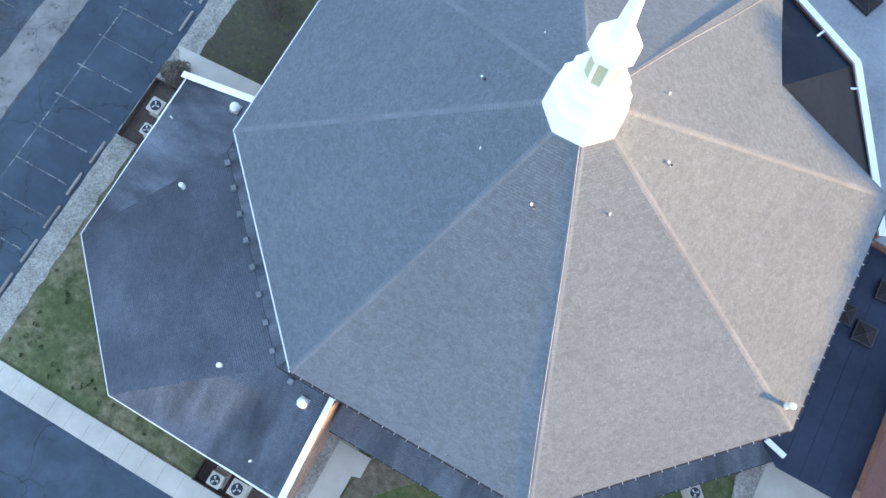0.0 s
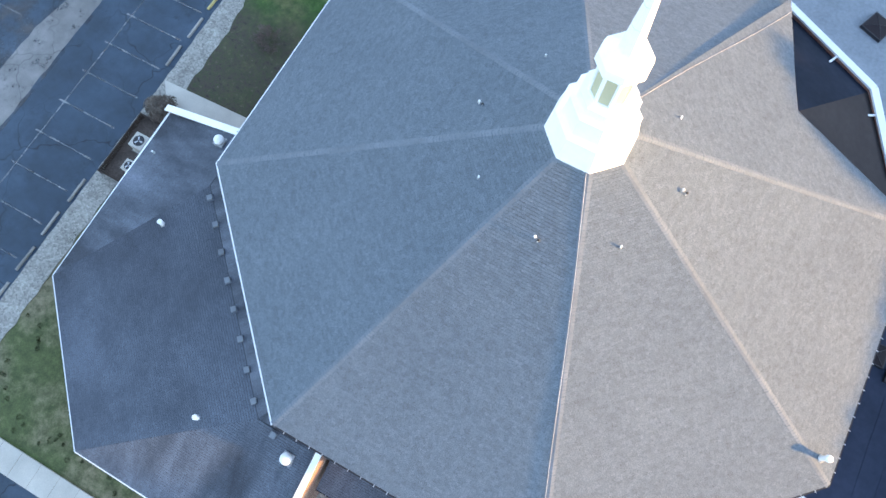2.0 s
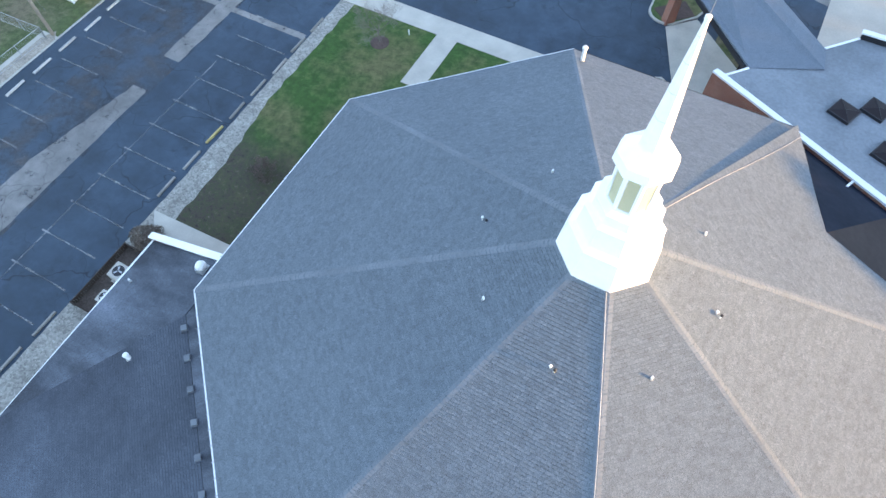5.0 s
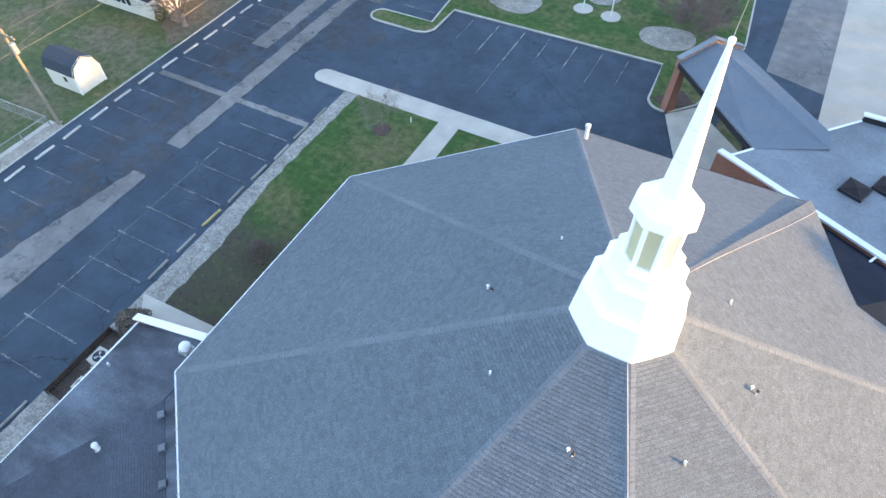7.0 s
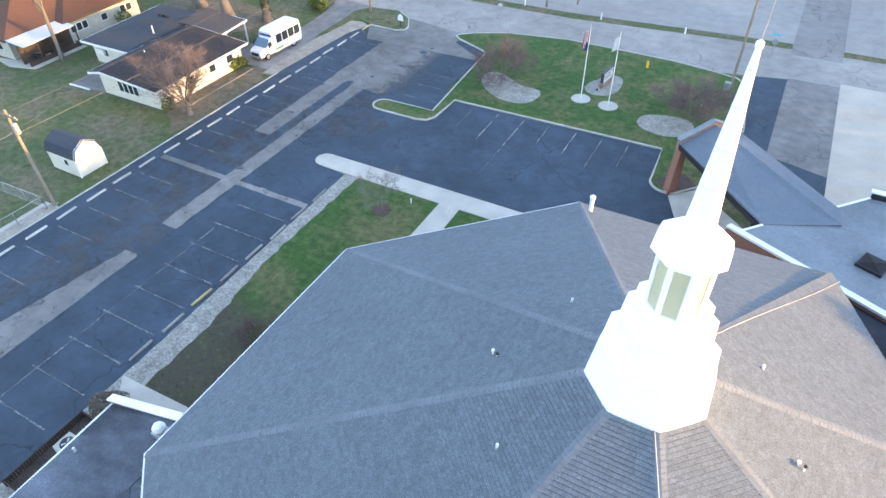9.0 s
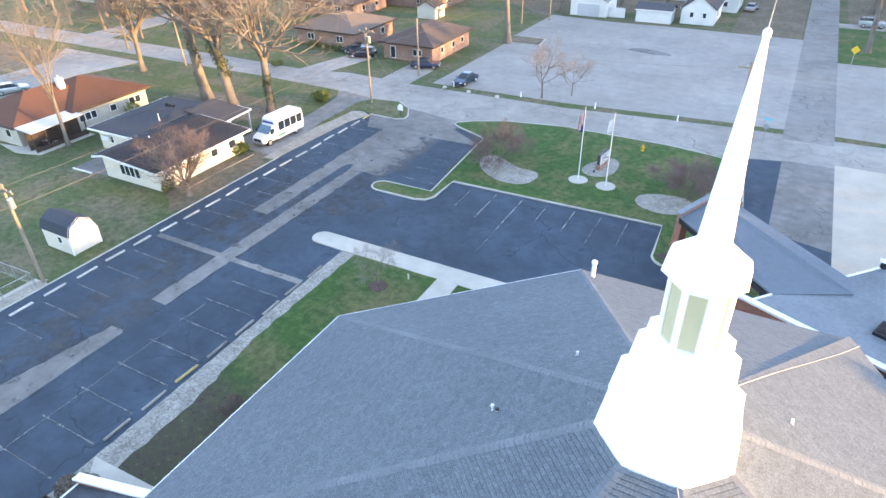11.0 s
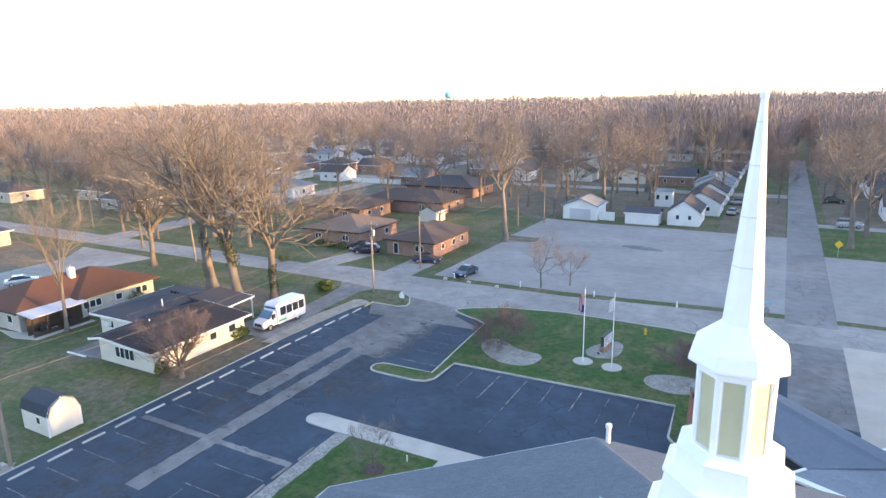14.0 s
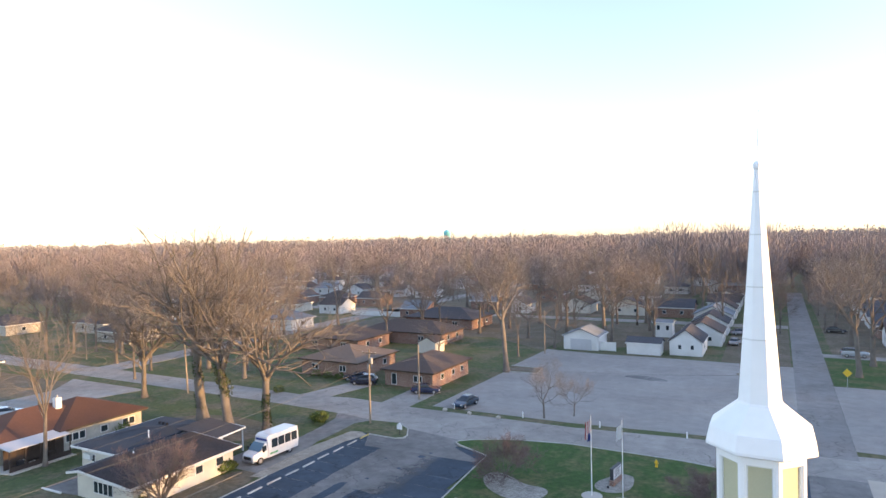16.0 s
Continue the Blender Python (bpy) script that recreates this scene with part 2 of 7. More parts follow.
pn.links.new(ramp(pn, noise_node(pn, pg.outputs["Position"], 0.9, 7, 0.7), [(0.34, (0.45,) * 3), (0.46, (0.9,) * 3)]), pn.nodes["Principled BSDF"].inputs["Alpha"])
M_WORN_APRON = asphalt("rubbed_apron", (0.20, 0.188, 0.175), 0.8, False)
pn = M_WORN_APRON.node_tree
pg, px = pn.nodes.new("ShaderNodeNewGeometry"), pn.nodes.new("ShaderNodeSeparateXYZ")
pn.links.new(pg.outputs["Position"], px.inputs[0])
fade = maths(pn, "ADD", maths(pn, "MULTIPLY", px.outputs[0], -0.22), maths(pn, "MULTIPLY", noise_node(pn, pg.outputs["Position"], 0.45, 8, 0.7), 1.7))
pn.links.new(ramp(pn, maths(pn, "SUBTRACT", fade, 7.75), [(0.1, (0, 0, 0)), (0.7, (0.92,) * 3)]), pn.nodes["Principled BSDF"].inputs["Alpha"])
M_LANE = asphalt("worn_drive_lane", (0.115, 0.108, 0.103), 0.9, False, 0.7)
pn = M_LANE.node_tree
pg = pn.nodes.new("ShaderNodeNewGeometry")
pn.links.new(ramp(pn, noise_node(pn, pg.outputs["Position"], 0.55, 8, 0.72), [(0.43, (0, 0, 0)), (0.64, (0.62,) * 3)]), pn.nodes["Principled BSDF"].inputs["Alpha"])
M_REDROOF = shingles("red_brown_shingle", (0.16, 0.075, 0.06), 0.2)
M_SKYLIGHT = surface("smoked_skylight", (0.022, 0.017, 0.019), 0.5, vary=0.2, relief=0.0)
for dull in (M_METAL_BROWN, M_NOTCH_SHADE, M_LINKROOF, M_SKYLIGHT):
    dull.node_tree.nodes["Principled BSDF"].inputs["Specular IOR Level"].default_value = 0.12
M_GALV = surface("galvanised_metal", (0.45, 0.46, 0.47), 0.45, 0.6, vary=0.15)
M_DARKMETAL = surface("dark_metal", (0.03, 0.03, 0.035), 0.5, 0.3)
M_ASPHALT = asphalt("sealed_asphalt", (0.037, 0.056, 0.080), 0.9, False, 0.85, 0.42)
M_ASPHALT_OLD = asphalt("worn_asphalt", (0.195, 0.185, 0.172), 0.7, False)
M_ROAD = asphalt("grey_road", (0.305, 0.284, 0.255), 0.9, False, 0.6)
M_STREET = asphalt("dark_grey_street", (0.225, 0.212, 0.198), 0.9, False, 0.6)
M_LOT = asphalt("old_grey_lot", (0.305, 0.286, 0.262), 0.35, False, 0.4)
M_CONC = surface("concrete", (0.52, 0.49, 0.42), 0.85, big=0.4, vary=0.18, small=12)
M_CONC_LIGHT = surface("light_concrete", (0.50, 0.475, 0.41), 0.85, big=0.25, vary=0.14, small=9)
M_CONC_TAN = surface("tan_concrete", (0.50, 0.445, 0.365), 0.85, big=0.25, vary=0.16, small=7)
M_KERB = surface("kerb_concrete", (0.47, 0.46, 0.41), 0.85, vary=0.2, small=9)
M_STOP = surface("wheel_stop_concrete", (0.54, 0.53, 0.49), 0.85, vary=0.2, objrand=0.25, small=9)
M_STOP_Y = surface("yellow_wheel_stop", (0.50, 0.42, 0.17), 0.85, vary=0.2, small=9)
M_LINE = worn_paint("worn_white_paint", (0.27, 0.285, 0.30), 0.46)
M_LINE_FRESH = worn_paint("white_line_paint", (0.42, 0.42, 0.42), 0.44)
M_LAWN = grass("green_lawn", (0.048, 0.104, 0.018), (0.132, 0.132, 0.052))
M_GROUND = grass("winter_grass", (0.082, 0.112, 0.036), (0.165, 0.142, 0.082))
M_DRY = grass("dry_leaf_litter", (0.145, 0.125, 0.078), (0.205, 0.165, 0.12))
M_PATCHY = grass("patchy_lawn", (0.088, 0.110, 0.038), (0.215, 0.188, 0.112))
M_HEDGE = surface("dormant_hedge_twigs", (0.215, 0.180, 0.145), 0.95, vary=0.3, small=10, island=0.4)
M_STOP_GREY = surface("weathered_wheel_stop", (0.30, 0.29, 0.26), 0.9, vary=0.25, objrand=0.25, small=9)


def worn_lawn(name):
    """Green lawn that thins into bare brown ground round one end."""
    m = grass(name, (0.048, 0.104, 0.018), (0.132, 0.132, 0.052))
    nt = m.node_tree
    b, pos = nt.nodes["Principled BSDF"], nt.nodes.new("ShaderNodeNewGeometry").outputs["Position"]
    green = b.inputs["Base Color"].links[0].from_socket
    sep = nt.nodes.new("ShaderNodeSeparateXYZ")
    nt.links.new(pos, sep.inputs[0])
    reach = maths(nt, "ADD", sep.outputs[1], maths(nt, "MULTIPLY", noise_node(nt, pos, 0.35, 6, 0.7), 9.0))
    fine = ramp(nt, noise_node(nt, pos, 2.6, 8, 0.78), [(0.36, (0.034, 0.030, 0.022)), (0.47, (0.074, 0.060, 0.046)), (0.55, (0.052, 0.062, 0.026)), (0.62, (0.108, 0.090, 0.068)), (0.7, (0.18, 0.155, 0.12))])
    thin = ramp(nt, noise_node(nt, pos, 0.7, 8, 0.7), [(0.40, (0.75,) * 3), (0.54, (1, 1, 1))])
    bare = mix(nt, 1.0, ramp(nt, maths(nt, "MULTIPLY", reach, 0.05), [(0.44, (1, 1, 1)), (0.62, (0, 0, 0))]), thin, "MULTIPLY")
    nt.links.new(mix(nt, bare, green, fine), b.inputs["Base Color"])
    return m


M_LAWN_WORN = worn_lawn("worn_lawn")
M_GRAVEL = pebbles("pale_gravel", (0.32, 0.305, 0.265), 9.0)
M_ROCK = pebbles("tan_rock", (0.36, 0.32, 0.26))
M_MULCH = pebbles("dark_mulch", (0.09, 0.06, 0.05))
M_BROWNSTONE = pebbles("brown_pebbles", (0.10, 0.078, 0.062))
M_BARK = surface("bark", (0.185, 0.160, 0.135), 0.95, vary=0.35, small=12, relief=0.5)
M_TWIG = surface("twigs", (0.25, 0.22, 0.198), 0.95, vary=0.2, small=1.0, relief=0, objrand=0.25)
M_TWIG_FAR = surface("far_twigs", (0.205, 0.175, 0.168), 0.95, vary=0.2, small=1.0, relief=0, objrand=0.3)
M_TWIG_RED = surface("reddish_twigs", (0.185, 0.132, 0.122), 0.95, vary=0.2, small=1.0, relief=0, objrand=0.2)
M_IVY = surface("ivy", (0.07, 0.09, 0.03), 0.8, vary=0.4, small=8, island=0.4)
M_BUSH = surface("evergreen_leaf", (0.125, 0.165, 0.035), 0.8, vary=0.4, small=8, island=0.5)
M_WOODPOLE = surface("weathered_pole_wood", (0.27, 0.225, 0.17), 0.9, vary=0.25, small=14)
M_WIRE = surface("cable", (0.16, 0.155, 0.14), 0.7, vary=0.1)
M_ROOF_ORANGE = shingles("orange_brown_shingle", (0.108, 0.053, 0.036), 0.2)
M_ROOF_BROWN = shingles("brown_shingle", (0.098, 0.077, 0.069), 0.2)
M_ROOF_TAN = shingles("tan_shingle", (0.17, 0.134, 0.108), 0.2)
M_ROOF_DARK = shingles("charcoal_shingle", (0.085, 0.085, 0.095), 0.25)
M_ROOF_SLATE = shingles("slate_blue_shingle", (0.045, 0.055, 0.072), 0.15)
M_ROOF_BLUE = shingles("blue_black_shingle", (0.050, 0.044, 0.047), 0.2)
M_SIDING = surface("white_siding", (0.74, 0.74, 0.72), 0.7, vary=0.1, small=5)
M_SIDING_CREAM = surface("cream_siding", (0.66, 0.625, 0.54), 0.7, vary=0.1, small=5)
M_STONEWALL = brick("pale_stone_wall", (0.50, 0.47, 0.40), (0.40, 0.38, 0.33), (0.45, 0.43, 0.4))
M_DOOR = surface("grey_white_door_paint", (0.52, 0.53, 0.55), 0.6, vary=0.08)
M_GLASS = glass("window_glass")
M_SCREEN = glass("tinted_windscreen", (0.10, 0.17, 0.22))
M_FRAME = surface("white_window_frame", (0.75, 0.75, 0.72), 0.5, vary=0.05)
M_RUBBER = surface("tyre_rubber", (0.02, 0.02, 0.02), 0.8)
M_FENCE = surface("weathered_fence_wood", (0.062, 0.044, 0.034), 0.9, vary=0.3, small=15)
M_GREEN = surface("green_paint", (0.10, 0.32, 0.14), 0.5, vary=0.05)
M_YELLOW = surface("yellow_paint", (0.75, 0.50, 0.03), 0.5, vary=0.08)
M_RED = surface("red_cloth", (0.45, 0.04, 0.05), 0.8, vary=0.1)
M_BLUE = surface("blue_cloth", (0.03, 0.05, 0.22), 0.8, vary=0.1)
M_CLOTH = surface("white_cloth", (0.75, 0.75, 0.75), 0.8, vary=0.05)
M_SIGNFACE = surface("dark_sign_face", (0.06, 0.06, 0.065), 0.5)
M_TOWER = surface("pale_blue_paint", (0.18, 0.55, 0.62), 0.6, vary=0.05)


# ---- mesh tools ----
def mesh_object(name, bm, material, parent=None, label=""):
    me = bpy.data.meshes.new(name)
    bm.normal_update()
    bm.to_mesh(me)
    bm.free()
    me.materials.append(material)
    ob = new(name, me)
    if parent:
        ob.parent = parent
    if label:
        ob["label"] = label
    return ob


def part(name, bm, material, parent, label=""):
    return mesh_object(name, bm, material, parent, label)


def raw(name, verts, faces, material, parent=None, label=""):
    me = bpy.data.meshes.new(name)
    me.from_pydata(verts, [], faces)
    me.materials.append(material)
    me.update()
    ob = new(name, me)
    if parent:
        ob.parent = parent
    if label:
        ob["label"] = label
    return ob


def thing(name, label, category, group="", at=(0, 0, 0), turn=0.0):
    ob = new(name)
    ob.empty_display_size = 0.2
    ob.matrix_basis = pose(*at, 0, 0, turn)
    return tagged(ob, label, category, group)


def structure(ob, label, category):
    return tagged(ob, label, category, "", "structure")


def B():
    return bmesh.new()


def box(bm, x0, y0, z0, x1, y1, z1, bevel=0.0):
    vs = [bm.verts.new(p) for p in ((x0, y0, z0), (x1, y0, z0), (x1, y1, z0), (x0, y1, z0), (x0, y0, z1), (x1, y0, z1), (x1, y1, z1), (x0, y1, z1))]
    fs = [bm.faces.new([vs[i] for i in f]) for f in ((3, 2, 1, 0), (4, 5, 6, 7), (0, 1, 5, 4), (1, 2, 6, 5), (2, 3, 7, 6), (3, 0, 4, 7))]
    if bevel:
        bmesh.ops.bevel(bm, geom=list({e for f in fs for e in f.edges}), offset=bevel, segments=2, affect="EDGES", profile=0.5)
    return bm


def prism(bm, pts, z0, z1):
    """An upright prism over a plan outline; z0 and z1 may be lists, one height a corner."""
    n = len(pts)
    za = z0 if isinstance(z0, (list, tuple)) else [z0] * n
    zb = z1 if isinstance(z1, (list, tuple)) else [z1] * n
    lo = [bm.verts.new((p[0], p[1], z)) for p, z in zip(pts, za)]
    hi = [bm.verts.new((p[0], p[1], z)) for p, z in zip(pts, zb)]
    bm.faces.new(lo[::-1])
    bm.faces.new(hi)
    for i in range(n):
        bm.faces.new((lo[i], lo[(i + 1) % n], hi[(i + 1) % n], hi[i]))
    return bm


def tube(bm, p0, p1, r0, r1=None, n=8, caps=True):
    p0, p1 = Vector(p0), Vector(p1)
    r1 = r0 if r1 is None else r1
    q = (p1 - p0).to_track_quat("Z", "Y")
    a = [bm.verts.new(p0 + q @ Vector((r0 * math.cos(2 * math.pi * i / n), r0 * math.sin(2 * math.pi * i / n), 0))) for i in range(n)]
    b = [bm.verts.new(p1 + q @ Vector((r1 * math.cos(2 * math.pi * i / n), r1 * math.sin(2 * math.pi * i / n), 0))) for i in range(n)]
    for i in range(n):
        bm.faces.new((a[i], a[(i + 1) % n], b[(i + 1) % n], b[i]))
    if caps:
        bm.faces.new(a[::-1])
        bm.faces.new(b)
    return bm


def tube_path(bm, pts, r, n=5):
    """One bent tube through the points."""
    P = [Vector(p) for p in pts]
    prev = None
    for i, p in enumerate(P):
        d = (P[min(i + 1, len(P) - 1)] - P[max(i - 1, 0)]).normalized()
        q = d.to_track_quat("Z", "Y")
        ring = [bm.verts.new(p + q @ Vector((r * math.cos(2 * math.pi * k / n), r * math.sin(2 * math.pi * k / n), 0))) for k in range(n)]
        if prev:
            for k in range(n):
                bm.faces.new((prev[k], prev[(k + 1) % n], ring[(k + 1) % n], ring[k]))
        else:
            bm.faces.new(ring[::-1])
        prev = ring
    bm.faces.new(prev)
    return bm


def lathe(bm, rings, n=16, at=(0, 0, 0), phase=0.0):
    """rings: (radius, z) from bottom to top."""
    prev = None
    for r, z in rings:
        ring = [bm.verts.new((at[0] + r * math.cos(phase + 2 * math.pi * i / n), at[1] + r * math.sin(phase + 2 * math.pi * i / n), at[2] + z)) for i in range(n)]
        if prev:
            for i in range(n):
                bm.faces.new((prev[i], prev[(i + 1) % n], ring[(i + 1) % n], ring[i]))
        else:
            bm.faces.new(ring[::-1])
        prev = ring
    bm.faces.new(prev)
    return bm


def slab(bm, corners, thick):
    """A flat board over four or more corners in space, thick metres below them."""
    top = [bm.verts.new(c) for c in corners]
    low = [bm.verts.new((c[0], c[1], c[2] - thick)) for c in corners]
    n = len(corners)
    bm.faces.new(top)
    bm.faces.new(low[::-1])
    for i in range(n):
        bm.faces.new((top[(i + 1) % n], top[i], low[i], low[(i + 1) % n]))
    return bm


def line_slab(bm, a, b, width, z0, z1):
    """A straight strip from a to b in plan."""
    d = Vector((b[0] - a[0], b[1] - a[1], 0)).normalized()
    s = Vector((-d.y, d.x, 0)) * width / 2
    pts = [(a[0] - s.x, a[1] - s.y), (b[0] - s.x, b[1] - s.y), (b[0] + s.x, b[1] + s.y), (a[0] + s.x, a[1] + s.y)]
    return prism(bm, pts, z0, z1)


def arc(cx, cy, r, a0, a1, n=8):
    return [(cx + r * math.cos(radians(a0 + (a1 - a0) * i / n)), cy + r * math.sin(radians(a0 + (a1 - a0) * i / n))) for i in range(n + 1)]


def kerb_line(name, pts, closed=False, width=0.16, top=0.15, parent=None, label="pale concrete kerb along the lawn"):
    bm = B()
    n = len(pts)
    P = [Vector((*p, 0)) for p in pts]
    left, right = [], []
    for i in range(n):
        a = P[i - 1] if (i or closed) else P[i]
        c = P[(i + 1) % n] if (i < n - 1 or closed) else P[i]
        d = (c - a).normalized()
        s = Vector((-d.y, d.x, 0)) * width / 2
        left.append(P[i] + s), right.append(P[i] - s)
    V = []
    for l, r in zip(left, right):
        V.append([bm.verts.new((q.x, q.y, z)) for q, z in ((l, -0.02), (l, top), (r, top), (r, -0.02))])
    for i in range(n if closed else n - 1):
        a, c = V[i], V[(i + 1) % n]
        for k in range(3):
            bm.faces.new((a[k], a[k + 1], c[k + 1], c[k]))
    if not closed:
        bm.faces.new(V[0][::-1])
        bm.faces.new(V[-1])
    return structure(mesh_object(name, bm, M_KERB), label, "kerb")


def sheet(name, pts, z, material, label, category, thick=0.06):
    """A piece of ground with an outline, its top at z."""
    bm = B()
    prism(bm, pts, z - thick, z)
    return structure(mesh_object(name, bm, material), label, category)


def rounded(pts):
    """The outline with its corners cut twice."""
    for _ in range(2):
        out = []
        for (ax, ay), (bx, by) in zip(pts, pts[1:] + pts[:1]):
            out += [(0.75 * ax + 0.25 * bx, 0.75 * ay + 0.25 * by), (0.25 * ax + 0.75 * bx, 0.25 * ay + 0.75 * by)]
        pts = out
    return pts


def rect(x0, y0, x1, y1):
    return [(x0, y0), (x1, y0), (x1, y1), (x0, y1)]


def shingle_tabs(corners, course=0.145, tab=0.21, seed=1, outline=None, uneven=0.1, gap=0.014):
    """Overlapping shingle tabs over a roof plane given by its corners (eave first, counter-clockwise from outside)."""
    rng = random.Random(seed)
    P = [Vector(c) for c in corners]
    u = (P[1] - P[0]).normalized()
    nrm = u.cross(P[2] - P[0]).normalized()
    v = nrm.cross(u)
    Q = [((Vector(p) - P[0]).dot(u), (Vector(p) - P[0]).dot(v)) for p in (outline or P)]
    vmax, verts, faces = max(q[1] for q in Q), [], []
    lift, k, j = 0.029, 0.0, 0
    while k < vmax - 0.05:
        # gap bares the deck; church decks are dark for the shadow line
        va, vb = k + gap, min(k + course * 1.0, vmax)
        xs = []
        for vv in (va + 0.002, vb - 0.002):
            cut = []
            for i in range(len(Q)):
                (x0, y0), (x1, y1) = Q[i], Q[(i + 1) % len(Q)]
                if (y0 - vv) * (y1 - vv) < 0:
                    cut.append(x0 + (x1 - x0) * (vv - y0) / (y1 - y0))
            xs.append((min(cut), max(cut)) if len(cut) > 1 else None)
        if not xs[0] or not xs[1]:
            k += course
            continue
        (a0, a1), (b0, b1) = xs
        x = min(a0, b0) - rng.random() * tab
        while x < max(a1, b1):
            w = tab * rng.uniform(0.88, 1.12)
            la, ra, lb, rb = max(x, a0), min(x + w - 0.005, a1), max(x, b0), min(x + w - 0.005, b1)
            x += w
            if ra - la < 0.02:
                continue
            if rb <= lb:
                lb = rb = max(min((la + ra) / 2, b1), b0)
            h = lift * rng.uniform(1 - uneven, 1 + uneven)
            c = [P[0] + u * la + v * va, P[0] + u * ra + v * va, P[0] + u * rb + v * vb, P[0] + u * lb + v * vb]
            i = len(verts)
            verts += [tuple(c[0]), tuple(c[1]), tuple(c[0] + nrm * h), tuple(c[1] + nrm * h), tuple(c[2] + nrm * 0.002), tuple(c[3] + nrm * 0.002)]
            faces += [(i, i + 1, i + 3, i + 2), (i + 2, i + 3, i + 4, i + 5)]
        k += course
        j += 1
    return verts, faces


# ---- ground ----
bm = B()
N_G = 24
for i in range(N_G + 1):
    for j in range(N_G + 1):
        gx, gy = (i / N_G * 2 - 1), (j / N_G * 2 - 1)
        bm.verts.new((4200 * gx * abs(gx) ** 1.5, 4200 * gy * abs(gy) ** 1.5, -0.03))
bm.verts.ensure_lookup_table()
for i in range(N_G):
    for j in range(N_G):
        a = i * (N_G + 1) + j
        bm.faces.new((bm.verts[a], bm.verts[a + N_G + 1], bm.verts[a + N_G + 2], bm.verts[a + 1]))
structure(mesh_object("ground", bm, M_GROUND), "patchy green and straw winter grass reaching the horizon", "ground")

# the church's parking lots
sheet("parking_lot_west", rect(-46.1, -60, -28.0, 50.2), 0.0, M_ASPHALT, "dark sealed asphalt parking lot with worn lines and cracks", "parking lot")
sheet("parking_lot_north", [(-28.0, 21.7), (0.5, 21.7), (0.5, 39), (-28.0, 39)], 0.0, M_ASPHALT, "dark sealed asphalt parking lot beside the lawn", "parking lot")
sheet("parking_lot_south", rect(-28.0, -60, 40, -27.7), 0.0, M_ASPHALT, "dark asphalt drive south of the church", "parking lot")
sheet("drive_entrance", [(-44.8, 50.2), (-44.9, 54.2), (-32.0, 52.2), (-32.6, 49.8), (-28.5, 47.2), (-28.5, 46.5), (-42.5, 46.0)], 0.006, M_ASPHALT_OLD, "worn grey asphalt apron of the drive", "road")
# lighter strips of old paving down the middle of the lot
STRIPS = [rect(-37.3, 9.55, -35.75, 35.0), rect(-40.25, 23.6, -38.4, 35.0), rect(-44.6, 16.15, -28.6, 16.72)]
for i, r in enumerate(STRIPS):
    rng = random.Random(40 + i)
    (x0, y0), (x1, y1) = r[0], r[2]
    long_y = (y1 - y0) > (x1 - x0)
    pts, steps = [], 34
    for k in range(steps + 1):
        f = k / steps
        j = rng.uniform(-0.06, 0.06)
        pts.append((x1 + j, y0 + (y1 - y0) * f) if long_y else (x0 + (x1 - x0) * f, y0 + j * 0.5))
    for k in range(steps, -1, -1):
        f = k / steps
        j = rng.uniform(-0.06, 0.06)
        pts.append((x0 + j, y0 + (y1 - y0) * f) if long_y else (x0 + (x1 - x0) * f, y1 + j * 0.5))
    sheet("pavement_strip", pts, 0.005 + 0.004 * (i % 2) + 0.008 * (i == 2), M_PATCH, "strip of pale worn paving in the asphalt", "pavement")

wr = random.Random(8)
edge = [(-37.2 - 1.55 * min(1, q / 12) + wr.uniform(-0.07, 0.07), 6.05 - 0.75 * q) for q in range(48)]
sheet("pavement_strip", [(-35.88 + wr.uniform(-0.06, 0.06), 6.15 - 0.75 * q) for q in range(47, -1, -1)] + edge, 0.005, M_PATCH, "strip of pale worn paving in the asphalt", "pavement")
sheet("pavement_weathered", [(-40.3 + wr.uniform(-0.1, 0.1), 34.9 + 0.7 * q) for q in range(19)] + [(-30.5, 47.3), (-29.6, 46.6), (-29.8, 37.0), (-33.5, 34.9)] + [(-35.5, 35.2), (-37.3, 34.9), (-37.6, 36.2), (-38.2, 36.0), (-38.5, 34.9)], 0.0035, M_WORN_APRON, "pale weathered asphalt drive lane fading into the dark sealcoat", "pavement", 0.02)
for x, y, r in ((-34.6, 45.6, 0.5), (-35.0, 41.6, 0.32), (-36.4, 37.9, 0.25), (-34.2, 47.0, 0.25), (-37.9, 43.5, 0.2)):
    sheet("pavement_patch", [(x + r * wr.uniform(0.6, 1.2) * math.cos(q * 0.785), y + r * wr.uniform(0.5, 1.0) * math.sin(q * 0.785)) for q in range(8)], 0.0095, M_ASPHALT, "small dark patch in the worn lane", "pavement", 0.02)
sheet("pavement_lane", rect(-42.0, -50, -35.6, 31), 0.0025, M_LANE, "brownish worn drive lane in the asphalt", "pavement", 0.02)
sheet("pavement_margin", [(-35.6, 24.5), (-33.4, 26.0), (-30.4, 27.2), (-29.4, 30.2), (-31.0, 31.6), (-33.3, 33.0), (-33.6, 36.4), (-35.4, 35.4)], 0.0045, M_LANE, "greyish worn margin of the drive lane", "pavement", 0.02)
